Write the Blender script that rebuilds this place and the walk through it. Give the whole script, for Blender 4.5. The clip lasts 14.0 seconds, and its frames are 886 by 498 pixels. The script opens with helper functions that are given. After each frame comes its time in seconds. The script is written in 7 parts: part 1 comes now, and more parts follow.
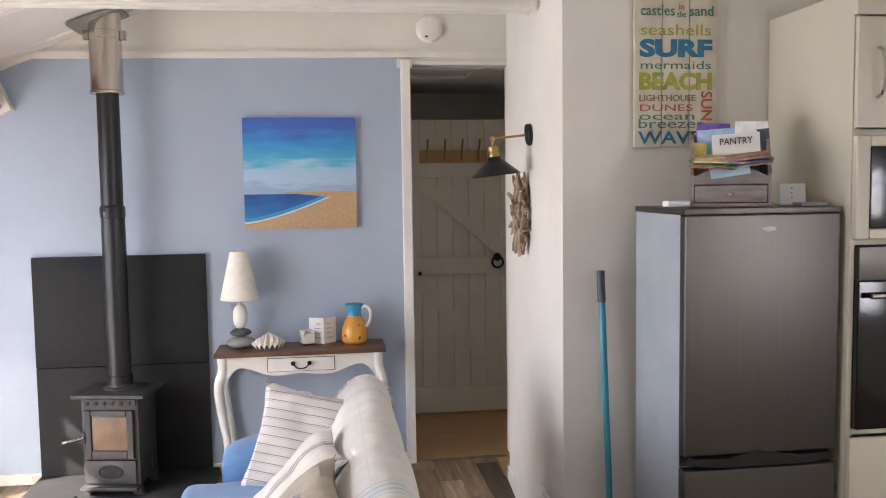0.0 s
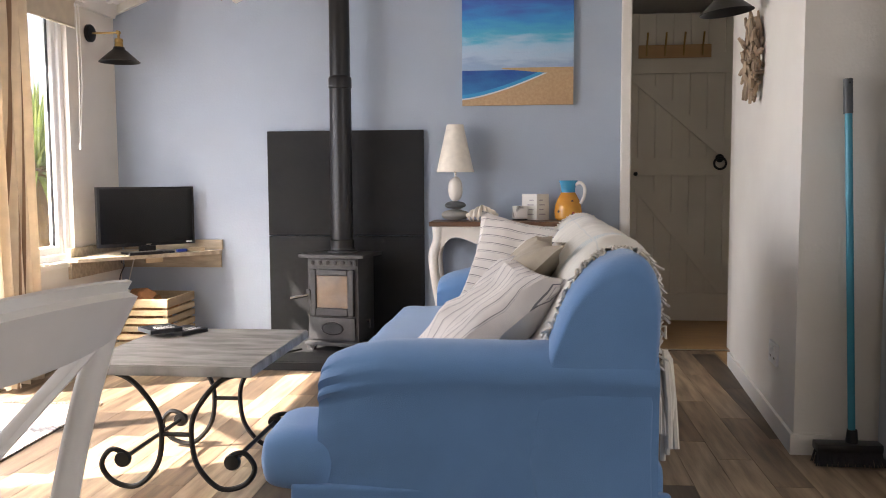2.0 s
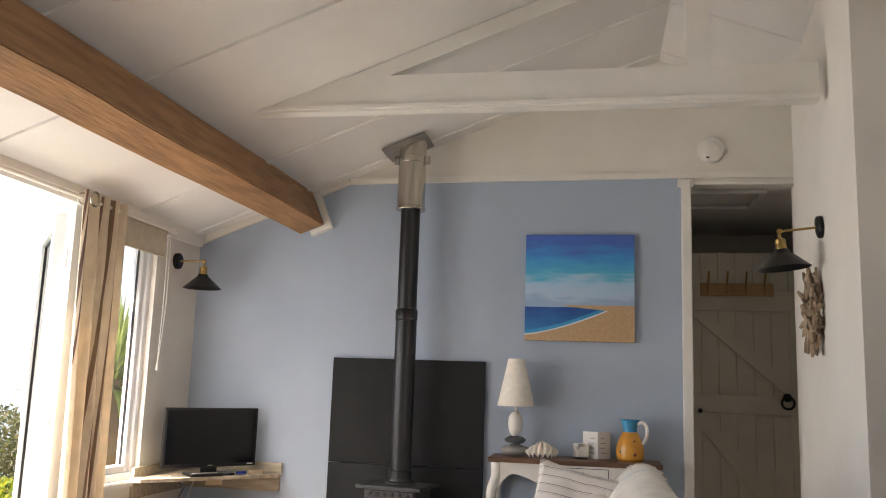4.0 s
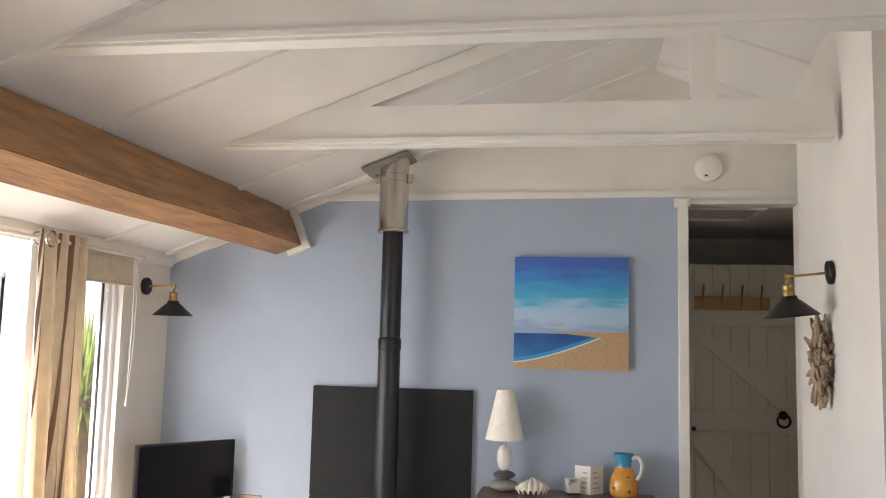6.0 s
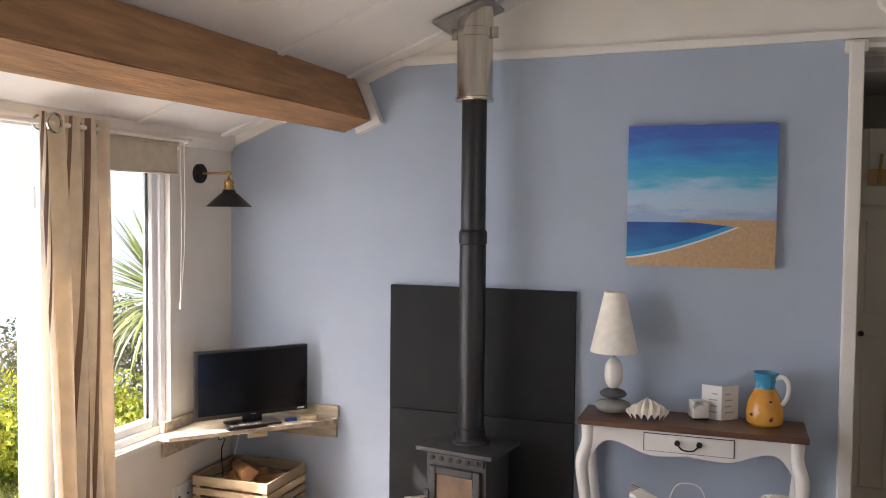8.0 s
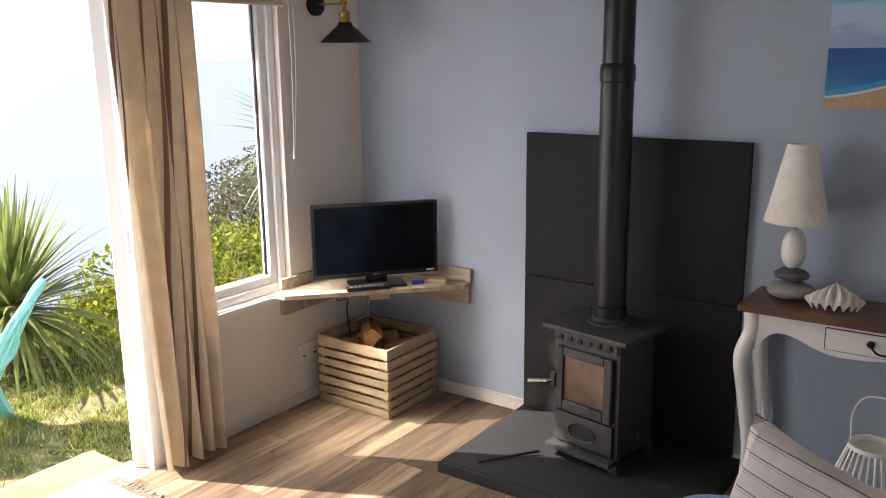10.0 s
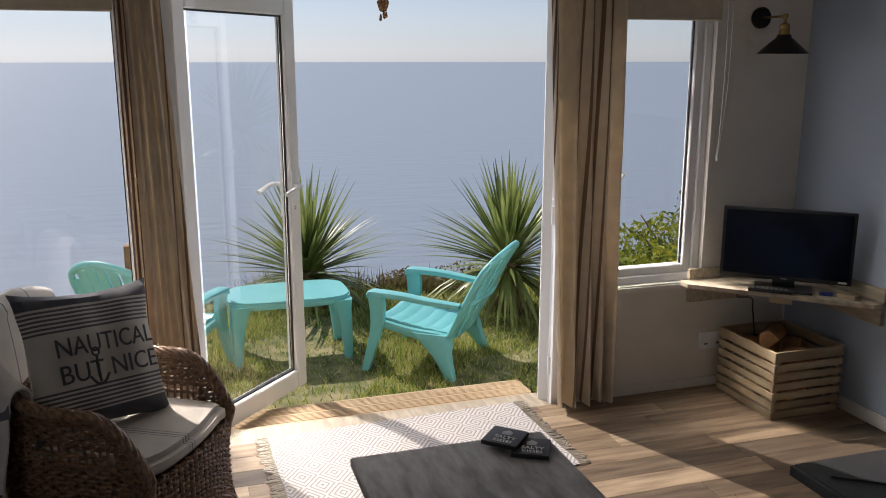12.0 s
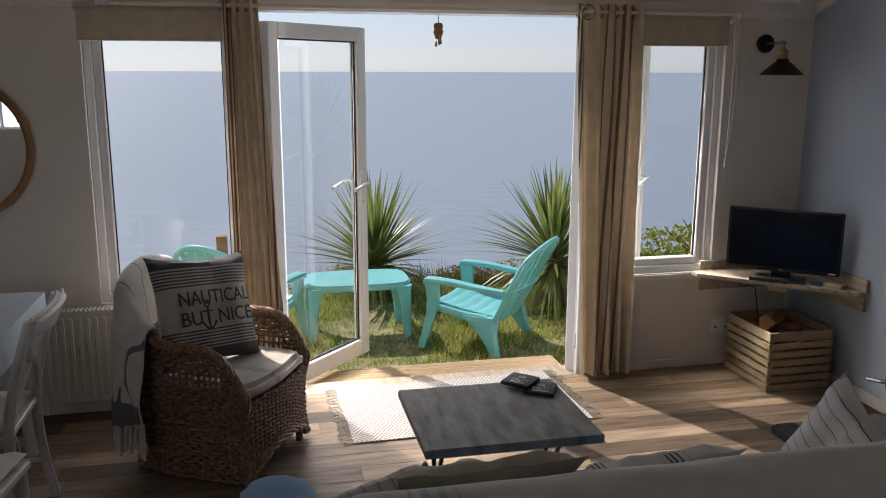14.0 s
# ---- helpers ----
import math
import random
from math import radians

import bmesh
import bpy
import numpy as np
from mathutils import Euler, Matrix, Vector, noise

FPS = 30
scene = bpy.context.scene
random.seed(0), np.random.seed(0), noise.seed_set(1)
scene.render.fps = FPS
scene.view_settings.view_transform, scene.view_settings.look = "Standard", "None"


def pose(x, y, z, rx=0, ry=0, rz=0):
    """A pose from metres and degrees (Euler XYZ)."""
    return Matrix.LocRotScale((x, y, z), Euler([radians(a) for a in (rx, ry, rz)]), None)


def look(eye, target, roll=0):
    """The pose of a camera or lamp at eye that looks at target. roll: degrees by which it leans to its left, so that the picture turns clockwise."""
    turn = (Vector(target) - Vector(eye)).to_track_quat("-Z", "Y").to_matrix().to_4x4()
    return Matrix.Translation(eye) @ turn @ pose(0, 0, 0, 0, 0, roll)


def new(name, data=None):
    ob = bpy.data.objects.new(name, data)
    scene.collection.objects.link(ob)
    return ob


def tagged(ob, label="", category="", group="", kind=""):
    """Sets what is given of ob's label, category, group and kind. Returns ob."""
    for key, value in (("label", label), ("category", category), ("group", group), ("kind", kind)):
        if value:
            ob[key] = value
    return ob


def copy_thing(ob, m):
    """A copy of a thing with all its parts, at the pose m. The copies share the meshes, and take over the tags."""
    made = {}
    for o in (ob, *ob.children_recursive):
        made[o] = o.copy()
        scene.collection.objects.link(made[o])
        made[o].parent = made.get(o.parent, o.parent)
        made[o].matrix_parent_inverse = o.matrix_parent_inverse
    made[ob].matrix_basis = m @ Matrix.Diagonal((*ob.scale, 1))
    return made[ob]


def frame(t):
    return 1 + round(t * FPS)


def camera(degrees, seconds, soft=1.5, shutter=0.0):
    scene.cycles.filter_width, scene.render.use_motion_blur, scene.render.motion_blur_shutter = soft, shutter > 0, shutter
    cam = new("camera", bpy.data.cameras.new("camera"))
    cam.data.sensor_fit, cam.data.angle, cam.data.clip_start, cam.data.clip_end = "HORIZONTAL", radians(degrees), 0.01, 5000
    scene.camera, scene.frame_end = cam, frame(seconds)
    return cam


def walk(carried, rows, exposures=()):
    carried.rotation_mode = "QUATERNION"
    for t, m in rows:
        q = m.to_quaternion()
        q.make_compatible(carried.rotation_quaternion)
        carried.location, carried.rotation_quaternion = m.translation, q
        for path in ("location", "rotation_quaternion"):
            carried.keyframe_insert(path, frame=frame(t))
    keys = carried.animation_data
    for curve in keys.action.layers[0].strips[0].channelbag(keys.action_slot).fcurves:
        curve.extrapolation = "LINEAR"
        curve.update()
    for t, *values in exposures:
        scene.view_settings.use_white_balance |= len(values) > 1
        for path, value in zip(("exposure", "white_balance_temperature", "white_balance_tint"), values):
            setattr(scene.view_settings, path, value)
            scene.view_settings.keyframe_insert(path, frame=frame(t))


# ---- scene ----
cam = camera(55.4, 14.0, 1.0)
PATH = [
    (0, (2.593, 0.0, 1.675), (2.868, 1.975, 1.523), -0.8),
    (0.5, (2.565, 0.023, 1.563), (2.722, 2.011, 1.415), -0.7),
    (1, (2.554, 0.022, 1.333), (2.57, 2.014, 1.158), -0.6),
    (1.5, (2.525, 0.014, 1.09), (2.433, 2.004, 0.91), -0.4),
    (2, (2.542, 0.002, 0.994), (2.333, 1.985, 0.834), -0.3),
    (2.5, (2.574, -0.031, 1.012), (2.265, 1.945, 0.983), 0.2),
    (3, (2.574, -0.057, 1.047), (2.245, 1.91, 1.202), 1.0),
    (3.5, (2.573, -0.097, 1.082), (2.207, 1.843, 1.399), 2.0),
    (6, (2.502, 0.117, 1.581), (2.183, 2.08, 1.796), 1.4),
    (6.5, (2.496, 0.244, 1.638), (2.134, 2.206, 1.77), 1.1),
    (7, (2.503, 0.486, 1.699), (2.02, 2.426, 1.754), 1.1),
    (9.5, (2.761, 1.637, 1.626), (1.851, 3.385, 1.286), -0.5),
    (10, (2.761, 1.782, 1.623), (1.637, 3.375, 1.176), -0.6),
    (10.5, (2.935, 1.911, 1.602), (1.427, 3.128, 1.106), 0.3),
    (11, (3.111, 1.937, 1.618), (1.439, 2.918, 1.123), 0.2),
    (11.5, (3.328, 1.915, 1.652), (1.558, 2.718, 1.18), -0.1),
    (12, (3.552, 1.992, 1.662), (1.69, 2.575, 1.222), -0.0),
    (12.5, (3.742, 2.038, 1.684), (1.856, 2.545, 1.255), 0.4),
    (13, (3.955, 1.965, 1.697), (2.069, 2.473, 1.265), 0.4),
    (13.5, (4.155, 1.906, 1.708), (2.259, 2.381, 1.285), 0.3),
    (14, (4.32, 1.926, 1.712), (2.41, 2.347, 1.294), 0.2),
]
EXPOSURES = [(0, 2.83, 6450, 19), (1, 2.78, 6400, 18), (2, 2.5, 6700, 18), (3.5, 2.05, 7000, 16), (6, 2.5, 6700, 15), (6.5, 2.5, 6700, 15), (7, 2.25, 6650, 17), (9.5, 2.1, 6600, 19), (10.0, 1.65, 6650, 19), (10.5, 0.75, 6700, 18), (11, 0.4, 6550, 17), (12.5, 0.1, 6400, 16), (14, 0.2, 6400, 16)]
walk(cam, [(t, look(a, b, r)) for t, a, b, r in PATH], EXPOSURES)

# ---- sky, sun ----
SUN_DIR = Vector((0.95, 0.48, -1.0)).normalized()      # the way the sunlight travels
world = bpy.data.worlds.new("world")
scene.world = world
world.use_nodes = True
wn = world.node_tree
sky = wn.nodes.new("ShaderNodeTexSky")
sky.sky_type = "NISHITA"
sky.sun_disc = False
sky.sun_elevation = math.asin(-SUN_DIR.z)
sky.sun_rotation = math.atan2(-SUN_DIR.x, -SUN_DIR.y)
sky.air_density, sky.dust_density, sky.ozone_density = 1.0, 0.25, 1.8
pale = wn.nodes.new("ShaderNodeHueSaturation")            # sea haze greys the sky
pale.inputs["Saturation"].default_value = 0.45
wn.links.new(sky.outputs[0], pale.inputs["Color"])
cool = wn.nodes.new("ShaderNodeVectorMath")
cool.operation = "MULTIPLY"
cool.inputs[1].default_value = (0.89, 0.985, 1.13)
wn.links.new(pale.outputs[0], cool.inputs[0])
wn.links.new(cool.outputs[0], wn.nodes["Background"].inputs[0])
wn.nodes["Background"].inputs[1].default_value = 0.074
sun = new("sun", bpy.data.lights.new("sun", "SUN"))
sun.data.energy, sun.data.angle, sun.data.color = 4.3, radians(0.6), (1.0, 0.93, 0.82)
sun.rotation_mode = "QUATERNION"
sun.rotation_quaternion = SUN_DIR.to_track_quat("-Z", "Y")


def window_light(x, y, z, w, h, energy, turn):
    """The sky's light through one opening; it shines inwards."""
    la = bpy.data.lights.new("window_light", "AREA")
    la.shape, la.size, la.size_y, la.energy, la.color = "RECTANGLE", w, h, energy, (0.93, 0.96, 1.0)
    ob = new("window_light", la)
    ob.matrix_world = pose(x, y, z, 90, 0, turn)
    return ob


window_light(-0.16, 2.83, 1.0, 1.6, 1.9, 5.6, -90)
window_light(-0.05, 4.13, 1.2, 0.5, 1.1, 1.6, -90)
window_light(-0.05, 1.5, 1.25, 0.45, 1.1, 3.2, -90)
window_light(6.0, -0.8, 1.5, 1.1, 0.9, 10.0, 90)


# ---- materials ----
def mat(name, color, rough=0.6, metal=0.0, second=None, scale=8.0, detail=4.0, stretch=(1, 1, 1), bump=0.0, bump_scale=60.0,
        random_mix=0.0, spec=0.5, contrast=(0.35, 0.65), sheen=0.0):
    m = bpy.data.materials.new(name)
    m.use_nodes = True
    nt = m.node_tree
    b = nt.nodes["Principled BSDF"]
    b.inputs["Roughness"].default_value, b.inputs["Metallic"].default_value = rough, metal
    b.inputs["Specular IOR Level"].default_value = spec
    b.inputs["Sheen Weight"].default_value = sheen
    c2 = second or tuple(v * 0.9 for v in color)
    tc = nt.nodes.new("ShaderNodeTexCoord")
    mp = nt.nodes.new("ShaderNodeMapping")
    mp.inputs["Scale"].default_value = stretch
    nt.links.new(tc.outputs["Object"], mp.inputs[0])
    n = nt.nodes.new("ShaderNodeTexNoise")
    n.inputs["Scale"].default_value, n.inputs["Detail"].default_value = scale, detail
    nt.links.new(mp.outputs[0], n.inputs["Vector"])
    r = nt.nodes.new("ShaderNodeValToRGB")
    r.color_ramp.elements[0].position, r.color_ramp.elements[1].position = contrast
    r.color_ramp.elements[0].color, r.color_ramp.elements[1].color = (*c2, 1), (*color, 1)
    nt.links.new(n.outputs["Fac"], r.inputs[0])
    out = r.outputs[0]
    if random_mix:
        oi = nt.nodes.new("ShaderNodeObjectInfo")
        mr = nt.nodes.new("ShaderNodeMapRange")
        mr.inputs[3].default_value, mr.inputs[4].default_value = 1 - random_mix, 1 + random_mix
        nt.links.new(oi.outputs["Random"], mr.inputs[0])
        mx = nt.nodes.new("ShaderNodeVectorMath")
        mx.operation = "SCALE"
        nt.links.new(out, mx.inputs[0])
        nt.links.new(mr.outputs[0], mx.inputs["Scale"])
        out = mx.outputs[0]
    nt.links.new(out, b.inputs["Base Color"])
    if bump:
        n2 = nt.nodes.new("ShaderNodeTexNoise")
        n2.inputs["Scale"].default_value, n2.inputs["Detail"].default_value = bump_scale, 3
        nt.links.new(mp.outputs[0], n2.inputs["Vector"])
        bp = nt.nodes.new("ShaderNodeBump")
        bp.inputs["Strength"].default_value, bp.inputs["Distance"].default_value = bump, 0.004
        nt.links.new(n2.outputs["Fac"], bp.inputs["Height"])
        nt.links.new(bp.outputs[0], b.inputs["Normal"])
        rr = nt.nodes.new("ShaderNodeMapRange")
        rr.inputs[3].default_value, rr.inputs[4].default_value = max(0.02, rough - 0.08), min(1, rough + 0.08)
        nt.links.new(n.outputs["Fac"], rr.inputs[0])
        nt.links.new(rr.outputs[0], b.inputs["Roughness"])
    return m


def striped(name, base, stripes, axis, rough=0.9, bump=0.25):
    """Woven cloth; stripes: (period, offset, width, colour), along one axis of the object."""
    m = mat(name, base, rough, 0, tuple(v * 0.88 for v in base), 14, 3, bump=bump, bump_scale=420, sheen=0.2)
    nt = m.node_tree
    b = nt.nodes["Principled BSDF"]
    prev = b.inputs["Base Color"].links[0].from_socket
    tc = next(n for n in nt.nodes if n.type == "TEX_COORD")
    sp = nt.nodes.new("ShaderNodeSeparateXYZ")
    nt.links.new(tc.outputs["Object"], sp.inputs[0])

    def math_node(op, a, v):
        n = nt.nodes.new("ShaderNodeMath")
        n.operation = op
        nt.links.new(a, n.inputs[0])
        n.inputs[1].default_value = v
        return n.outputs[0]
    for period, offset, width, colour, *other in stripes:
        s = math_node("ADD", sp.outputs[other[0] if other else axis], offset + 50 * period)
        s = math_node("MODULO", s, period)
        s = math_node("LESS_THAN", s, width)
        mx = nt.nodes.new("ShaderNodeMix")
        mx.data_type = "RGBA"
        nt.links.new(s, mx.inputs[0])
        nt.links.new(prev, mx.inputs[6])
        mx.inputs[7].default_value = (*colour, 1)
        prev = mx.outputs[2]
    nt.links.new(prev, b.inputs["Base Color"])
    return m


def glass(name, tint=(1, 1, 1)):
    m = bpy.data.materials.new(name)
    m.use_nodes = True
    b = m.node_tree.nodes["Principled BSDF"]
    b.inputs["Base Color"].default_value = (*tint, 1)
    b.inputs["Roughness"].default_value = 0.0
    b.inputs["Transmission Weight"].default_value = 1.0
    b.inputs["IOR"].default_value = 1.45
    return m


def translucent(m, share):
    """Lets part of the light through a cloth."""
    nt = m.node_tree
    b = nt.nodes["Principled BSDF"]
    t = nt.nodes.new("ShaderNodeBsdfTranslucent")
    nt.links.new(b.inputs["Base Color"].links[0].from_socket, t.inputs[0])
    mx = nt.nodes.new("ShaderNodeMixShader")
    mx.inputs[0].default_value = share
    nt.links.new(b.outputs[0], mx.inputs[1])
    nt.links.new(t.outputs[0], mx.inputs[2])
    nt.links.new(mx.outputs[0], nt.nodes["Material Output"].inputs[0])
    return m


M_BLUE = mat("blue_paint", (0.40, 0.47, 0.57), 0.75, second=(0.385, 0.45, 0.55), scale=3, bump=0.25, bump_scale=90)
M_WHITE = mat("white_wall_paint", (0.80, 0.765, 0.70), 0.75, second=(0.76, 0.72, 0.655), scale=3, bump=0.2, bump_scale=90)
M_CEIL = mat("white_ceiling_paint", (0.84, 0.82, 0.79), 0.7, second=(0.79, 0.77, 0.74), scale=2.5, bump=0.15, bump_scale=30)
M_GLOSSW = mat("white_gloss_paint", (0.83, 0.80, 0.74), 0.4, second=(0.79, 0.76, 0.70), scale=5, bump=0.1, bump_scale=40)
M_UPVC = mat("white_plastic_frame", (0.86, 0.87, 0.88), 0.3, second=(0.83, 0.84, 0.85), scale=3)
M_BEAM = mat("rough_oak_beam", (0.46, 0.25, 0.115), 0.75, second=(0.26, 0.135, 0.06), scale=5, stretch=(6, 0.7, 6), bump=0.8, bump_scale=14, contrast=(0.3, 0.7))
M_GLASS = glass("window_glass")
M_SLATE = mat("black_slate", (0.019, 0.02, 0.021), 0.7, spec=0.25, second=(0.015, 0.016, 0.018), scale=6, bump=0.5, bump_scale=22)
M_HEARTH = mat("grey_slate_hearth", (0.024, 0.024, 0.025), 0.72, spec=0.25, second=(0.02, 0.022, 0.024), scale=5, bump=0.8, bump_scale=16)
M_IRON = mat("grey_cast_iron", (0.06, 0.06, 0.062), 0.5, 0.3, second=(0.045, 0.045, 0.046), scale=20, bump=0.3, bump_scale=200)
M_BLACK = mat("black_metal", (0.012, 0.012, 0.012), 0.4, 0.4, bump=0.1, bump_scale=80)
M_PIPE = mat("black_flue_enamel", (0.017, 0.017, 0.018), 0.36, 0.2, scale=4, bump=0.05, bump_scale=60)
M_STEEL = mat("polished_steel", (0.62, 0.58, 0.52), 0.22, 1.0, second=(0.5, 0.46, 0.4), scale=3, stretch=(10, 10, 0.6))
M_BRASS = mat("aged_brass", (0.42, 0.28, 0.10), 0.35, 1.0, scale=20)
M_OAK = mat("hall_oak", (0.52, 0.32, 0.14), 0.45, second=(0.42, 0.24, 0.10), scale=4, stretch=(1, 8, 1), bump=0.1)
M_DOOR = mat("cream_door_paint", (0.80, 0.75, 0.65), 0.55, second=(0.75, 0.70, 0.60), scale=4, bump=0.15, bump_scale=50)
M_SOFA = mat("blue_cotton_cover", (0.125, 0.265, 0.50), 0.9, second=(0.105, 0.23, 0.44), scale=4, bump=0.3, bump_scale=600, sheen=0.3)
M_CREAMCLOTH = mat("cream_cloth", (0.74, 0.70, 0.62), 0.9, second=(0.68, 0.63, 0.55), scale=12, bump=0.3, bump_scale=400, sheen=0.2)
M_THROW = striped("woven_throw", (0.73, 0.70, 0.63), [(10, 10 - y, w, (0.44, 0.53, 0.57)) for y, w in ((2.20, 0.008), (2.225, 0.018), (2.262, 0.018), (2.30, 0.008), (3.34, 0.008), (3.365, 0.018), (3.40, 0.008))] + [(0.16, 0.02, 0.004, (0.60, 0.60, 0.57), 0)], 1)
M_CUSH = striped("striped_cushion_cloth", (0.66, 0.615, 0.575), [(0.036, 0.0, 0.0028, (0.16, 0.15, 0.16)), (0.036, 0.0055, 0.0015, (0.34, 0.32, 0.32))], 1)
M_CUSHBAND = striped("banded_cushion_cloth", (0.74, 0.69, 0.63), [(0.21, 0.02, 0.006, (0.07, 0.065, 0.075)), (0.21, 0.035, 0.008, (0.07, 0.065, 0.075)), (0.21, 0.05, 0.006, (0.07, 0.065, 0.075)), (0.07, 0.0, 0.002, (0.4, 0.38, 0.38))], 0)
M_CURTAIN = translucent(striped("striped_curtain_cloth", (0.84, 0.745, 0.60), [(2, 1.994, 0.007, (0.19, 0.115, 0.09)), (2, 1.980, 0.009, (0.19, 0.115, 0.09)), (2, 1.963, 0.005, (0.19, 0.115, 0.09)), (2, 1.830, 0.006, (0.30, 0.205, 0.135)), (2, 1.800, 0.010, (0.30, 0.205, 0.135)), (2, 1.772, 0.006, (0.30, 0.205, 0.135)), (2, 1.742, 0.011, (0.30, 0.205, 0.135)), (2, 1.710, 0.006, (0.30, 0.205, 0.135)), (2, 1.682, 0.010, (0.30, 0.205, 0.135))], 1), 0.32)
M_WOODTOP = mat("walnut_stained_top", (0.17, 0.085, 0.045), 0.4, second=(0.10, 0.05, 0.028), scale=6, stretch=(0.6, 8, 1), bump=0.15, bump_scale=40)
M_WHITEWOOD = mat("white_painted_wood", (0.76, 0.74, 0.70), 0.45, second=(0.70, 0.67, 0.62), scale=6, bump=0.12, bump_scale=60)
M_TABLETOP = mat("grey_washed_wood", (0.33, 0.315, 0.295), 0.65, second=(0.17, 0.16, 0.148), scale=6, detail=8, stretch=(1.2, 4, 1), bump=0.5, bump_scale=30, spec=0.2)
M_CRATE = mat("pale_pine_slats", (0.46, 0.36, 0.23), 0.65, second=(0.36, 0.27, 0.165), scale=5, stretch=(1, 1, 6), bump=0.25, bump_scale=40, random_mix=0.12)
M_PLANKSHELF = mat("weathered_pallet_wood", (0.50, 0.42, 0.31), 0.7, second=(0.33, 0.28, 0.21), scale=6, stretch=(1, 6, 6), bump=0.4, bump_scale=30)
M_LOG = mat("split_log", (0.45, 0.21, 0.085), 0.85, second=(0.24, 0.13, 0.06), scale=9, bump=0.7, bump_scale=30, random_mix=0.3)
M_SCREEN = mat("black_glossy_screen", (0.006, 0.006, 0.007), 0.12, scale=2)
M_PLASTIC = mat("black_plastic", (0.012, 0.012, 0.013), 0.3, scale=5)
M_SHADE = mat("cream_lampshade", (0.84, 0.79, 0.70), 0.8, scale=30, bump=0.1, bump_scale=300)
M_PEBBLE_W = mat("white_pebble", (0.78, 0.75, 0.70), 0.5, scale=12)
M_PEBBLE_D = mat("dark_grey_pebble", (0.09, 0.095, 0.10), 0.55, scale=12, bump=0.1)
M_PEBBLE_G = mat("grey_pebble", (0.33, 0.32, 0.29), 0.55, second=(0.25, 0.24, 0.22), scale=12, bump=0.1)
M_SHELL = mat("cream_shell", (0.82, 0.77, 0.68), 0.5, second=(0.7, 0.62, 0.52), scale=20, bump=0.2)
M_JUGY = mat("orange_glaze", (0.72, 0.36, 0.06), 0.2, second=(0.60, 0.26, 0.04), scale=9)
M_JUGB = mat("turquoise_glaze", (0.06, 0.33, 0.52), 0.2, second=(0.04, 0.27, 0.46), scale=9)
M_PAPER = mat("white_paper", (0.80, 0.79, 0.75), 0.7, scale=8)
M_INK = mat("dark_print", (0.03, 0.03, 0.035), 0.6, scale=8)
M_DRIFT = mat("driftwood", (0.42, 0.32, 0.22), 0.85, second=(0.26, 0.18, 0.12), scale=14, bump=0.4, bump_scale=60, random_mix=0.35)
M_TEALPOLE = mat("turquoise_pole", (0.05, 0.30, 0.40), 0.35, scale=5)
M_BRISTLE = mat("dark_bristles", (0.03, 0.028, 0.03), 0.8, scale=40)
M_FRIDGE = mat("brushed_silver", (0.115, 0.108, 0.098), 0.38, 1.0, second=(0.107, 0.10, 0.09), scale=3, stretch=(40, 1, 0.5))
M_FRIDGESIDE = mat("pale_grey_metal", (0.42, 0.46, 0.50), 0.4, 0.1, scale=5)
M_UNIT = mat("cream_cabinet", (0.66, 0.61, 0.50), 0.4, second=(0.63, 0.58, 0.47), scale=3)
M_GREYWOOD = mat("grey_washed_box_wood", (0.34, 0.29, 0.26), 0.7, second=(0.25, 0.2, 0.18), scale=8, stretch=(1, 1, 6), bump=0.3)
M_SIGN = mat("distressed_cream_board", (0.70, 0.65, 0.53), 0.7, second=(0.58, 0.52, 0.40), scale=9, bump=0.15)
M_WICKER = mat("dark_brown_wicker", (0.33, 0.19, 0.105), 0.42, second=(0.12, 0.066, 0.036), scale=55, bump=0.3, bump_scale=150)
M_TEAL = mat("turquoise_resin", (0.20, 0.59, 0.61), 0.36, second=(0.18, 0.55, 0.575), scale=6, bump=0.06, bump_scale=120)
M_DECK = mat("pale_softwood_deck", (0.60, 0.46, 0.29), 0.65, second=(0.50, 0.36, 0.21), scale=5, stretch=(6, 0.6, 6), bump=0.3, bump_scale=30)
M_SOIL = mat("mossy_lawn_soil", (0.36, 0.31, 0.17), 0.95, second=(0.10, 0.13, 0.035), scale=7, detail=8, bump=0.6, bump_scale=60)
M_LEAF = mat("yucca_leaf", (0.38, 0.42, 0.14), 0.36, second=(0.15, 0.21, 0.06), scale=5, random_mix=0.3)
M_DEADLEAF = mat("dry_yucca_leaf", (0.25, 0.17, 0.09), 0.8, second=(0.14, 0.09, 0.05), scale=6)
M_RADIATOR = mat("white_radiator_enamel", (0.72, 0.69, 0.62), 0.35, scale=5)
M_MIRROR = mat("mirror_silver", (0.9, 0.9, 0.9), 0.02, 1.0, second=(0.89, 0.89, 0.89), scale=2)
M_BAMBOO = mat("bamboo_rim", (0.36, 0.2, 0.085), 0.5, second=(0.24, 0.13, 0.05), scale=12, bump=0.2)
M_GREYCLOTH = mat("charcoal_cloth", (0.06, 0.06, 0.068), 0.95, scale=20, bump=0.3, bump_scale=500)
M_LINEN = mat("linen_cloth", (0.45, 0.39, 0.31), 0.95, second=(0.38, 0.33, 0.26), scale=20, bump=0.3, bump_scale=500)
M_BLIND = translucent(mat("cream_blind_fabric", (0.66, 0.60, 0.48), 0.9, scale=20, bump=0.1, bump_scale=300), 0.2)
M_CORD = mat("white_cord", (0.75, 0.74, 0.70), 0.6, scale=10)
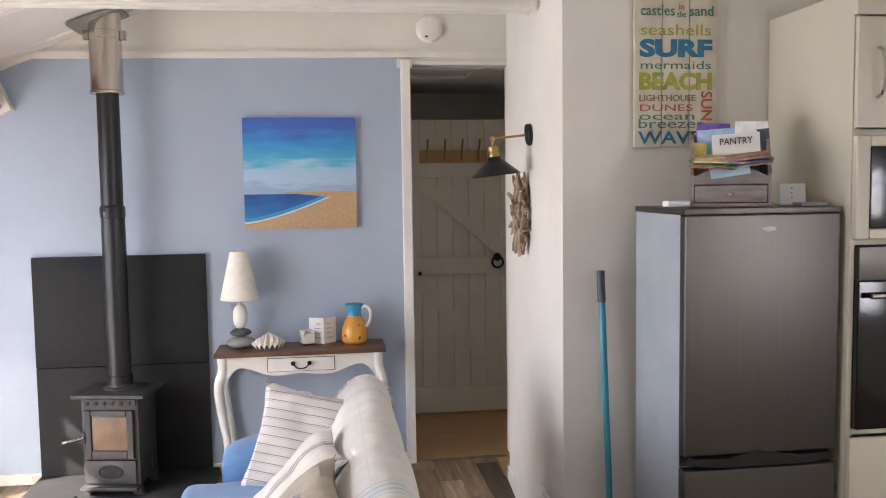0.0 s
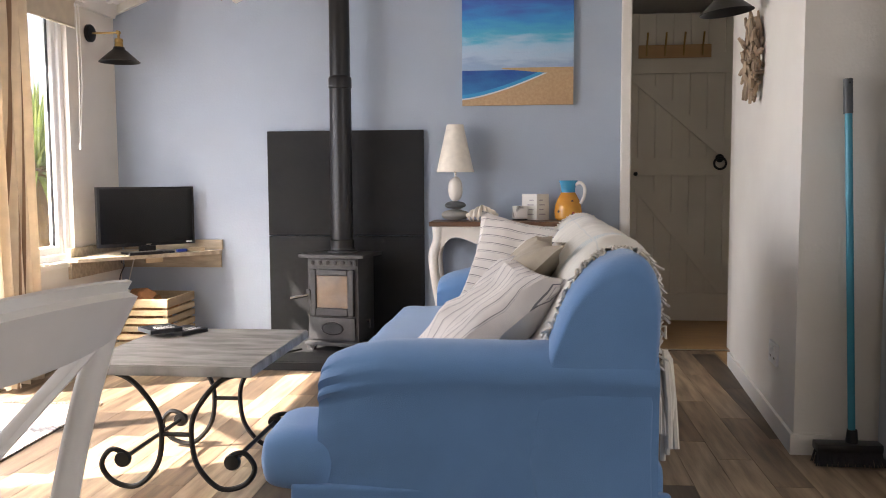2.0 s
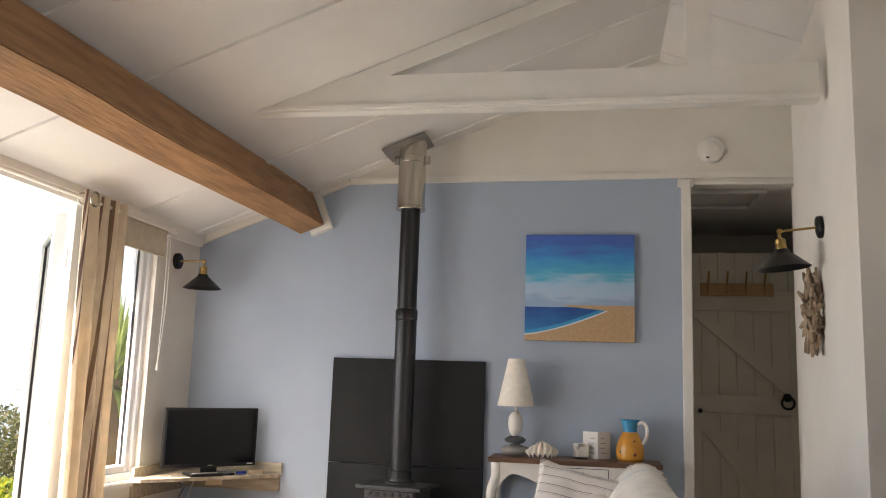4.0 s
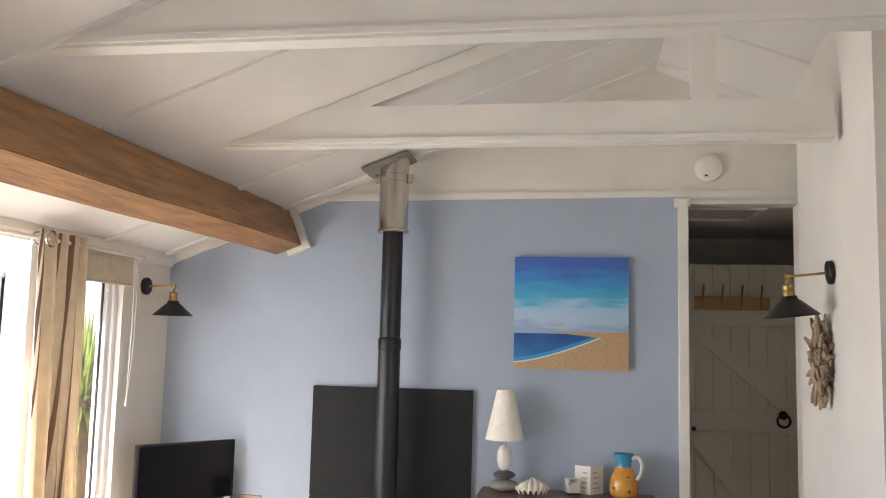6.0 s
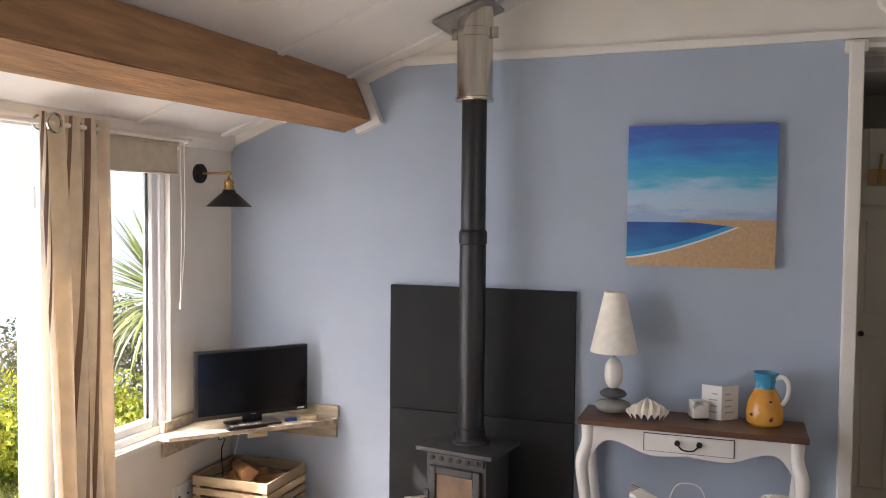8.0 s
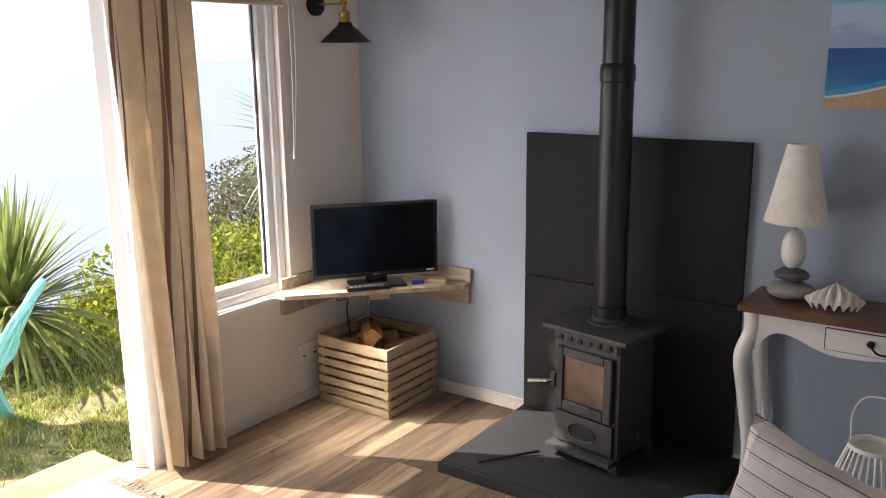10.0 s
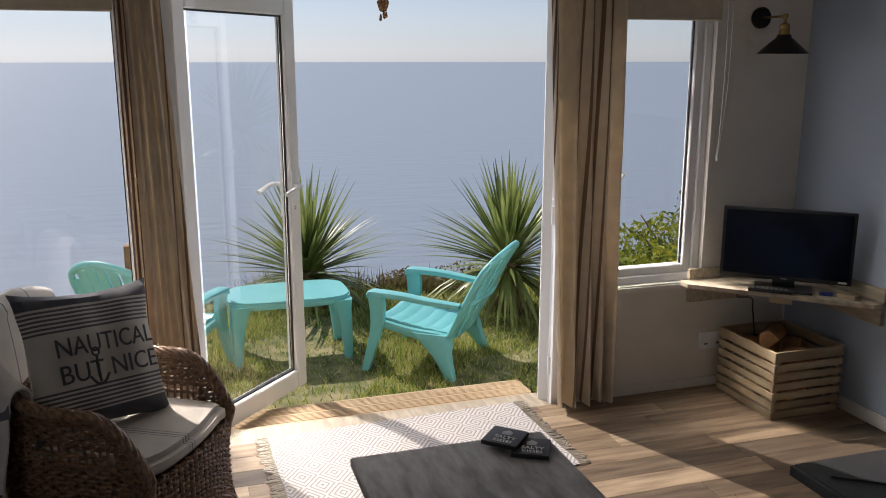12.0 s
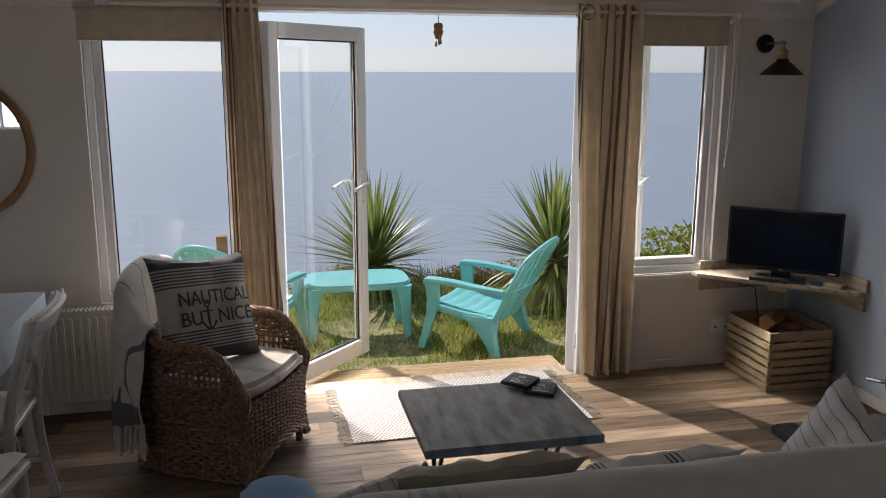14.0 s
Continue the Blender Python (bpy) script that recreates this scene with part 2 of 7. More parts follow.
M_BLACKCARD = mat("black_card", (0.02, 0.021, 0.023), 0.6, scale=10)
M_TABLECLOTH = mat("pale_blue_tablecloth", (0.58, 0.64, 0.70), 0.7, second=(0.54, 0.60, 0.66), scale=6)


def floor_material():
    m = mat("mixed_plank_vinyl", (0.34, 0.265, 0.19), 0.5, second=(0.155, 0.115, 0.082), spec=0.35, scale=3.6, detail=9, stretch=(9, 0.9, 1), bump=0.2, bump_scale=22, contrast=(0.32, 0.66))
    nt = m.node_tree
    b = nt.nodes["Principled BSDF"]
    prev = b.inputs["Base Color"].links[0].from_socket
    oi = nt.nodes.new("ShaderNodeObjectInfo")
    gi = nt.nodes.new("ShaderNodeNewGeometry")
    ad = nt.nodes.new("ShaderNodeMath")
    ad.operation = "ADD"
    nt.links.new(oi.outputs["Random"], ad.inputs[0])
    nt.links.new(gi.outputs["Random Per Island"], ad.inputs[1])
    fr = nt.nodes.new("ShaderNodeMath")
    fr.operation = "FRACT"
    nt.links.new(ad.outputs[0], fr.inputs[0])
    r = nt.nodes.new("ShaderNodeValToRGB")
    r.color_ramp.elements[0].color, r.color_ramp.elements[1].color = (0.34, 0.32, 0.31, 1), (1.5, 1.44, 1.32, 1)
    e = r.color_ramp.elements.new(0.45)
    e.color = (0.85, 0.78, 0.70, 1)
    nt.links.new(fr.outputs[0], r.inputs[0])
    mx = nt.nodes.new("ShaderNodeMix")
    mx.data_type, mx.blend_type = "RGBA", "MULTIPLY"
    mx.inputs[0].default_value = 1
    nt.links.new(prev, mx.inputs[6])
    nt.links.new(r.outputs[0], mx.inputs[7])
    nt.links.new(mx.outputs[2], b.inputs["Base Color"])
    # each plank samples another place of the grain
    mp = next(n for n in nt.nodes if n.type == "MAPPING")
    cb = nt.nodes.new("ShaderNodeCombineXYZ")
    ml = nt.nodes.new("ShaderNodeMath")
    ml.operation = "MULTIPLY"
    ml.inputs[1].default_value = 40
    nt.links.new(fr.outputs[0], ml.inputs[0])
    nt.links.new(ml.outputs[0], cb.inputs[2])
    nt.links.new(cb.outputs[0], mp.inputs["Location"])
    return m


def painting_material(w, h):
    """A beach painted in oils: deep sky, pale clouds, blue sea, sand."""
    m = mat("painted_canvas", (0.1, 0.3, 0.6), 0.5, bump=0.5, bump_scale=80)
    nt = m.node_tree
    b = nt.nodes["Principled BSDF"]
    tc = next(n for n in nt.nodes if n.type == "TEX_COORD")
    sp = nt.nodes.new("ShaderNodeSeparateXYZ")
    nt.links.new(tc.outputs["Object"], sp.inputs[0])

    def mth(op, a, v, c=None):
        n = nt.nodes.new("ShaderNodeMath")
        n.operation = op
        for i, q in enumerate((a, v) if c is None else (a, v, c)):
            if isinstance(q, (int, float)):
                n.inputs[i].default_value = q
            else:
                nt.links.new(q, n.inputs[i])
        return n.outputs[0]
    nz = nt.nodes.new("ShaderNodeTexNoise")
    nz.inputs["Scale"].default_value, nz.inputs["Detail"].default_value = 4, 6
    mp = nt.nodes.new("ShaderNodeMapping")
    mp.inputs["Scale"].default_value = (1.2, 1, 6)
    nt.links.new(tc.outputs["Object"], mp.inputs[0])
    nt.links.new(mp.outputs[0], nz.inputs["Vector"])
    u = mth("DIVIDE", sp.outputs[0], w)
    v = mth("DIVIDE", sp.outputs[2], h)
    vn = mth("ADD", v, mth("MULTIPLY", mth("SUBTRACT", nz.outputs["Fac"], 0.5), 0.32))
    ramp = nt.nodes.new("ShaderNodeValToRGB")
    el = ramp.color_ramp.elements
    for pos, col in ((0.36, (0.30, 0.42, 0.62)), (0.43, (0.42, 0.56, 0.72)), (0.55, (0.36, 0.56, 0.74)), (0.64, (0.07, 0.42, 0.64)), (0.78, (0.04, 0.28, 0.64)), (0.92, (0.06, 0.14, 0.50))):
        e = el.new(pos)
        e.color = (*col, 1)
    el.remove(el[0])
    el.remove(el[-1])
    nt.links.new(vn, ramp.inputs[0])
    sea = nt.nodes.new("ShaderNodeValToRGB")
    se = sea.color_ramp.elements
    se[0].position, se[0].color = 0.05, (0.02, 0.22, 0.50, 1)
    se[1].position, se[1].color = 0.33, (0.01, 0.06, 0.28, 1)
    nt.links.new(vn, sea.inputs[0])

    def mix(f, a, c):
        n = nt.nodes.new("ShaderNodeMix")
        n.data_type = "RGBA"
        nt.links.new(f, n.inputs[0])
        nt.links.new(a, n.inputs[6])
        if isinstance(c, tuple):
            n.inputs[7].default_value = (*c, 1)
        else:
            nt.links.new(c, n.inputs[7])
        return n.outputs[2]
    is_sea = mth("LESS_THAN", v, 0.315)
    col = mix(is_sea, ramp.outputs[0], sea.outputs[0])
    # the shore: a tongue of sea reaches in from the edge, sand below and beyond it
    low = mth("ADD", 0.05, mth("MULTIPLY", mth("POWER", u, 1.45), 0.345))
    high = mth("SUBTRACT", 0.325, mth("MULTIPLY", mth("MAXIMUM", mth("SUBTRACT", u, 0.36), 0.0), 0.10))
    below = mth("LESS_THAN", v, low)
    upper = mth("MULTIPLY", mth("GREATER_THAN", v, high), mth("GREATER_THAN", u, 0.36))
    in_land = mth("LESS_THAN", v, 0.335)
    shallow = mth("MULTIPLY", mth("LESS_THAN", v, mth("ADD", low, 0.045)), in_land)
    col = mix(shallow, col, (0.03, 0.30, 0.58))
    foam = mth("LESS_THAN", v, mth("ADD", low, 0.014))
    col = mix(mth("MULTIPLY", foam, in_land), col, (0.62, 0.70, 0.74))
    sand = mth("MULTIPLY", mth("MAXIMUM", below, upper), in_land)
    n3 = nt.nodes.new("ShaderNodeTexNoise")
    n3.inputs["Scale"].default_value = 60
    nt.links.new(tc.outputs["Object"], n3.inputs["Vector"])
    sr = nt.nodes.new("ShaderNodeValToRGB")
    sr.color_ramp.elements[0].color, sr.color_ramp.elements[1].color = (0.40, 0.24, 0.12, 1), (0.62, 0.44, 0.26, 1)
    nt.links.new(n3.outputs["Fac"], sr.inputs[0])
    col = mix(sand, col, sr.outputs[0])
    nt.links.new(col, b.inputs["Base Color"])
    return m


def sea_material():
    m = bpy.data.materials.new("sea_water")
    m.use_nodes = True
    nt = m.node_tree
    b = nt.nodes["Principled BSDF"]
    b.inputs["Base Color"].default_value = (0.225, 0.27, 0.32, 1)
    b.inputs["Roughness"].default_value = 0.3
    tc = nt.nodes.new("ShaderNodeTexCoord")
    n = nt.nodes.new("ShaderNodeTexNoise")
    n.inputs["Scale"].default_value, n.inputs["Detail"].default_value = 0.35, 8
    mp = nt.nodes.new("ShaderNodeMapping")
    mp.inputs["Scale"].default_value = (1.0, 0.35, 1)
    nt.links.new(tc.outputs["Object"], mp.inputs[0])
    nt.links.new(mp.outputs[0], n.inputs["Vector"])
    bp = nt.nodes.new("ShaderNodeBump")
    bp.inputs["Strength"].default_value, bp.inputs["Distance"].default_value = 0.35, 0.5
    nt.links.new(n.outputs["Fac"], bp.inputs["Height"])
    nt.links.new(bp.outputs[0], b.inputs["Normal"])
    return m


M_FLOOR = floor_material()
M_SEA = sea_material()


# ---- mesh helpers ----
def add_box(bm, lo, hi, m=None):
    vs = [bm.verts.new((x, y, z)) for x in (lo[0], hi[0]) for y in (lo[1], hi[1]) for z in (lo[2], hi[2])]
    for f in ((0, 1, 3, 2), (4, 6, 7, 5), (0, 4, 5, 1), (2, 3, 7, 6), (0, 2, 6, 4), (1, 5, 7, 3)):
        bm.faces.new([vs[i] for i in f])
    if m is not None:
        for v in vs:
            v.co = m @ v.co
    return vs


def box(lo, hi, bevel=0.0, seg=2, m=None):
    bm = bmesh.new()
    add_box(bm, lo, hi)
    if bevel:
        bmesh.ops.bevel(bm, geom=bm.edges[:], offset=bevel, segments=seg, profile=0.7, affect="EDGES")
    if m is not None:
        bm.transform(m)
    return bm


def boxes(list_of_boxes, bevel=0.0):
    bm = bmesh.new()
    for lo, hi in list_of_boxes:
        add_box(bm, lo, hi)
    if bevel:
        bmesh.ops.bevel(bm, geom=bm.edges[:], offset=bevel, segments=1, affect="EDGES")
    return bm


def prism(points, axis, a, b):
    """A polygon in the plane across an axis (0 x, 1 y, 2 z), drawn out from a to b."""
    bm = bmesh.new()

    def put(p, c):
        q = list(p)
        q.insert(axis, c)
        return bm.verts.new(q)
    r1, r2 = [put(p, a) for p in points], [put(p, b) for p in points]
    n = len(points)
    bm.faces.new(r1)
    bm.faces.new(r2[::-1])
    for i in range(n):
        bm.faces.new((r1[i], r2[i], r2[(i + 1) % n], r1[(i + 1) % n]))
    bmesh.ops.recalc_face_normals(bm, faces=bm.faces[:])
    return bm


def lathe(profile, n=28, m=None):
    bm = bmesh.new()
    rings = []
    for r, z in profile:
        rings.append([bm.verts.new((r * math.cos(2 * math.pi * i / n), r * math.sin(2 * math.pi * i / n), z)) for i in range(n)])
    for a, b in zip(rings, rings[1:]):
        for i in range(n):
            bm.faces.new((a[i], a[(i + 1) % n], b[(i + 1) % n], b[i]))
    if profile[0][0] > 1e-4:
        bm.faces.new(rings[0][::-1])
    if profile[-1][0] > 1e-4:
        bm.faces.new(rings[-1])
    bmesh.ops.remove_doubles(bm, verts=bm.verts[:], dist=1e-5)
    bmesh.ops.recalc_face_normals(bm, faces=bm.faces[:])
    if m is not None:
        bm.transform(m)
    return bm


def smooth_path(pts, n=8):
    """A curve through the points (Catmull-Rom)."""
    p = [Vector(q) for q in pts]
    p = [2 * p[0] - p[1]] + p + [2 * p[-1] - p[-2]]
    out = []
    for i in range(1, len(p) - 2):
        for k in range(n):
            t = k / n
            out.append(0.5 * ((2 * p[i]) + (p[i + 1] - p[i - 1]) * t + (2 * p[i - 1] - 5 * p[i] + 4 * p[i + 1] - p[i + 2]) * t * t
                              + (3 * p[i] - p[i - 1] - 3 * p[i + 1] + p[i + 2]) * t ** 3))
    return out + [p[-2]]


def tube(bm, pts, r, n=8, taper=None, flat=1.0):
    """A round bar along points, added to bm. taper: radius factor along it."""
    pts = [Vector(p) for p in pts]
    rings = []
    up = Vector((0, 0, 1))
    d0 = (pts[1] - pts[0]).normalized()
    side = d0.cross(up)
    if side.length < 1e-3:
        side = Vector((1, 0, 0))
    side.normalize()
    for i, p in enumerate(pts):
        d = (pts[min(i + 1, len(pts) - 1)] - pts[max(i - 1, 0)]).normalized()
        side = (side - d * side.dot(d))
        side = side.normalized() if side.length > 1e-6 else d.orthogonal().normalized()
        oth = d.cross(side)
        rr = r * (taper(i / (len(pts) - 1)) if taper else 1)
        rings.append([bm.verts.new(p + side * (rr * math.cos(2 * math.pi * k / n)) + oth * (rr * flat * math.sin(2 * math.pi * k / n))) for k in range(n)])
    for a, b in zip(rings, rings[1:]):
        for k in range(n):
            bm.faces.new((a[k], a[(k + 1) % n], b[(k + 1) % n], b[k]))
    bm.faces.new(rings[0][::-1])
    bm.faces.new(rings[-1])
    return bm


def bar(pts, r, n=8, taper=None, flat=1.0):
    return tube(bmesh.new(), pts, r, n, taper, flat)


def grid_sheet(fn, nu, nv, thick=0.0):
    """A sheet fn(u, v), u and v from 0 to 1, with a thickness along its normals."""
    bm = bmesh.new()
    vs = [[bm.verts.new(fn(i / nu, j / nv)) for j in range(nv + 1)] for i in range(nu + 1)]
    for i in range(nu):
        for j in range(nv):
            bm.faces.new((vs[i][j], vs[i + 1][j], vs[i + 1][j + 1], vs[i][j + 1]))
    bm.normal_update()
    if thick:
        bmesh.ops.solidify(bm, geom=bm.faces[:], thickness=thick)
    return bm


def cushion(w, h, t, seed=0, n=14, pinch=0.12):
    """A stuffed cushion in the xy plane, thick in z, with drawn-in sides and soft creases."""
    bm = bmesh.new()

    def pt(u, v, s):
        a, b = 2 * u - 1, 2 * v - 1
        x = a * (1 - pinch * (1 - b * b) * abs(a) ** 3) * w / 2
        y = b * (1 - pinch * (1 - a * a) * abs(b) ** 3) * h / 2
        prof = max(0, (1 - a ** 4)) ** 0.5 * max(0, (1 - b ** 4)) ** 0.5
        z = s * t / 2 * prof * (0.85 + 0.3 * noise.noise(Vector((a * 2 + seed, b * 2, seed * 1.7 + s))))
        z += 0.012 * noise.noise(Vector((a * 3.1, b * 3.1 + seed, 5.0)))
        return (x, y, z)
    top = [[bm.verts.new(pt(i / n, j / n, 1)) for j in range(n + 1)] for i in range(n + 1)]
    bot = [[(top[i][j] if i in (0, n) or j in (0, n) else bm.verts.new(pt(i / n, j / n, -1))) for j in range(n + 1)] for i in range(n + 1)]
    for i in range(n):
        for j in range(n):
            bm.faces.new((top[i][j], top[i + 1][j], top[i + 1][j + 1], top[i][j + 1]))
            bm.faces.new((bot[i][j], bot[i][j + 1], bot[i + 1][j + 1], bot[i + 1][j]))
    return bm


def mesh_of(name, bm, material, smooth=True):
    me = bpy.data.meshes.new(name)
    bm.to_mesh(me)
    bm.free()
    if smooth:
        me.shade_smooth()
        me.set_sharp_from_angle(angle=radians(38))
    me.materials.append(material)
    return me


def part(name, bm, material, parent, label="", smooth=True):
    ob = new(name, mesh_of(name, bm, material, smooth))
    ob.parent = parent
    if label:
        tagged(ob, label)
    return ob


def thing(name, label, category, m=None, group="", kind=""):
    ob = new(name)
    ob.empty_display_size = 0.1
    if m is not None:
        ob.matrix_world = m
    return tagged(ob, label, category, group, kind)


def solid(name, bm, material, label, category, m=None, group="", kind="", smooth=True):
    ob = new(name, mesh_of(name, bm, material, smooth))
    if m is not None:
        ob.matrix_world = m
    return tagged(ob, label, category, group, kind)


def structure(name, bm, material, label, category="structure", smooth=False):
    return tagged(new(name, mesh_of(name, bm, material, smooth)), label, category, "", "structure")


def words(name, text, size, material, parent, m, width=None, depth=0.0008, align="CENTER", heavy=0.0):
    """Raised lettering in the built-in font, turned into a mesh; stretched to a width."""
    cu = bpy.data.curves.new(name, "FONT")
    cu.body, cu.size, cu.extrude, cu.align_x, cu.align_y = text, size, depth, align, "CENTER"
    cu.resolution_u, cu.offset = 3, heavy
    tmp = bpy.data.objects.new(name, cu)
    scene.collection.objects.link(tmp)
    bpy.context.view_layer.update()
    me = bpy.data.meshes.new_from_object(tmp.evaluated_get(bpy.context.evaluated_depsgraph_get()))
    bpy.data.objects.remove(tmp)
    if width:
        xs = [v.co.x for v in me.vertices]
        k = width / (max(xs) - min(xs))
        for v in me.vertices:
            v.co.x *= k
    me.materials.clear()
    me.materials.append(material)
    ob = new(name, me)
    ob.parent = parent
    ob.matrix_local = m
    return ob


# ---- the house ----
def roof(x):
    return 2.05 + 0.38 * x if x < 2.93 else 2.05 + 0.38 * (5.86 - x)


SOUTH, EAST = -1.6, 5.86
floor = structure("floor", box((0.0, SOUTH - 0.1, -0.12), (EAST + 0.1, 5.0, -0.004)), M_FLOOR, "mixed brown vinyl plank floor with sun on it", "floor")
hall_floor = structure("floor_hall", box((2.9, 5.0, -0.12), (4.5, 6.2, 0.0)), M_OAK, "warm oak laminate floor of the hall", "floor")
structure("trim_threshold", box((3.05, 4.985, 0.0), (3.7, 5.015, 0.006), 0.002), M_STEEL, "thin metal strip between two floors", "trim")

# window wall, with door and two windows cut through
ww = [((-0.15, SOUTH, -0.3), (0, 1.14, 2.05)), ((-0.15, 1.14, -0.3), (0, 1.86, 0.56)), ((-0.15, 3.76, -0.3), (0, 4.469, 0.568)), ((-0.15, 4.469, -0.3), (0, 5.0, 2.05)),
      ((-0.15, 1.14, 2.03), (0, 4.469, 2.05))]
structure("wall_west", boxes(ww), M_WHITE, "white painted wall with garden doors and windows", "wall")
structure("door_head", box((-0.15, 1.14, 1.985), (0, 4.469, 2.03)), M_UPVC, "white head of the window frame", "trim")
structure("door_post_south", box((-0.13, 1.86, -0.1), (-0.01, 1.94, 1.985), 0.004), M_UPVC, "white plastic door post", "trim")
structure("door_post_north", box((-0.13, 3.665, -0.1), (-0.01, 3.76, 1.985), 0.004), M_UPVC, "white plastic door post", "trim")
structure("door_sill", box((-0.17, 1.98, -0.1), (0.0, 3.665, -0.004), 0.003), M_PLANKSHELF, "worn wooden door sill", "sill")

north_blue = prism([(0, 0), (3.05, 0), (3.05, 2.425), (1.01, 2.405), (0.0, 2.03)], 1, 5.0, 5.12)
structure("wall_north", north_blue, M_BLUE, "pale blue painted chimney wall", "wall")
north_up = prism([(0, 2.03), (1.01, 2.405), (3.05, 2.425), (3.05, 2.405), (3.70, 2.405), (3.70, 0), (3.95, 0), (3.95, 2.8), (2.93, 3.18), (0, 2.06)], 1, 5.0, 5.12)
structure("wall_north_gable", north_up, M_WHITE, "white painted gable above the blue wall", "wall")
structure("trim_gable", prism([(1.0, 2.40), (1.01, 2.44), (3.05, 2.455), (3.72, 2.455), (3.72, 2.42), (3.05, 2.42)], 1, 4.982, 4.999), M_GLOSSW, "white painted picture rail", "trim")
structure("trim_gable_slope", prism([(0.0, 2.0), (0.0, 2.05), (1.0, 2.44), (1.01, 2.40)], 1, 4.972, 4.999), M_GLOSSW, "white sloping ceiling trim", "trim")
structure("trim_doorway", boxes([((3.05, 4.955, 0), (3.105, 5.13, 2.405)), ((3.03, 4.965, 2.36), (3.12, 4.999, 2.412)), ((3.105, 4.99, 2.38), (3.70, 5.13, 2.405))], 0.004), M_GLOSSW, "white gloss doorway frame", "trim")

# the wall beside the doorway, a little out of square, and the kitchen wall
right_wall = prism([(3.49, 3.12), (3.60, 4.60), (4.3, 4.60), (4.3, 4.48), (3.75, 4.48), (3.69, 3.24), (EAST, 3.24), (EAST, 3.12)], 2, 0, 2.02)
structure("wall_kitchen", right_wall, M_WHITE, "white painted partition wall and kitchen wall", "wall")
upper = bmesh.new()
for quad in (((3.49, 3.12), (3.60, 4.60), (3.75, 4.60), (3.69, 3.24)), ((3.49, 3.12), (3.69, 3.24), (EAST, 3.24), (EAST, 3.12))):
    lowr = [upper.verts.new((x, y, 2.02)) for x, y in quad]
    topr = [upper.verts.new((x, y, roof(x) + 0.03)) for x, y in quad]
    upper.faces.new(lowr)
    upper.faces.new(topr)
    for i in range(4):
        upper.faces.new((lowr[i], lowr[(i + 1) % 4], topr[(i + 1) % 4], topr[i]))
bmesh.ops.recalc_face_normals(upper, faces=upper.faces[:])
structure("wall_kitchen_upper", upper, M_WHITE, "white painted wall up to the roof", "wall")
structure("baseboard_partition", prism([(3.475, 3.105), (3.588, 4.605), (3.599, 4.605), (3.488, 3.12), (3.62, 3.119), (3.62, 3.104)], 2, 0, 0.075), M_GLOSSW, "white skirting along the partition", "baseboard")
structure("baseboard_north", box((0.012, 4.985, 0), (0.95, 4.999, 0.06), 0.003), M_GLOSSW, "white skirting under the blue wall", "baseboard")
structure("baseboard_north_east", box((1.91, 4.985, 0), (3.05, 4.999, 0.06), 0.003), M_GLOSSW, "white skirting under the blue wall", "baseboard")
structure("baseboard_west", box((0.001, 3.78, 0), (0.012, 4.984, 0.05), 0.003), M_GLOSSW, "white skirting under the window", "baseboard")
structure("baseboard_west_south", box((0.001, SOUTH, 0), (0.012, 1.95, 0.05), 0.003), M_GLOSSW, "white skirting under the window", "baseboard")

# plain walls that close the place
structure("wall_south", prism([(-0.15, -0.3), (EAST, -0.3), (EAST, 2.05), (2.93, 3.18), (-0.15, 2.03)], 1, SOUTH - 0.12, SOUTH), M_WHITE, "plain white end wall", "wall")
structure("wall_east", boxes([((EAST, SOUTH, -0.3), (EAST + 0.12, -1.4, 2.05)), ((EAST, -0.2, -0.3), (EAST + 0.12, 3.24, 2.05)), ((EAST, -1.4, -0.3), (EAST + 0.12, -0.2, 1.05)), ((EAST, -1.4, 2.0), (EAST + 0.12, -0.2, 2.05))]),
          M_WHITE, "white kitchen wall with a window", "wall")
structure("window_bars_east", boxes([((EAST + 0.04, y - 0.02, 1.05), (EAST + 0.08, y + 0.02, 2.0)) for y in (-1.38, -1.1, -0.8, -0.5, -0.22)] + [((EAST + 0.045, -1.4, z - 0.015), (EAST + 0.075, -0.2, z + 0.015)) for z in (1.06, 1.36, 1.68, 1.99)]),
          M_UPVC, "white glazing bars of the kitchen window", "window")
# hall
# the recess over the door is added so that the band there falls dark
structure("wall_hall", boxes([((2.78, 5.12, 0), (2.9, 6.9, 2.5)), ((4.3, 4.48, 0), (4.42, 6.9, 2.5)), ((2.9, 6.085, 0), (4.3, 6.2, 2.145)), ((2.9, 6.2, 2.05), (4.3, 6.9, 2.145)), ((2.78, 6.9, 2.05), (4.42, 7.0, 2.5))]), M_WHITE, "dim white hall walls", "wall")
structure("floor_hall_side", box((3.6, 4.6, -0.1), (4.3, 5.0, 0.0)), M_OAK, "warm oak laminate floor of the hall", "floor")
hc = boxes([((2.9, 5.121, 2.42), (4.3, 6.9, 2.5)), ((3.0, 5.3, 2.395), (3.6, 5.34, 2.419)), ((3.0, 5.76, 2.395), (3.6, 5.8, 2.419)), ((3.56, 5.34, 2.395), (3.6, 5.76, 2.419))], 0.003)
structure("ceiling_hall", hc, M_CEIL, "white hall ceiling with a loft hatch", "ceiling")

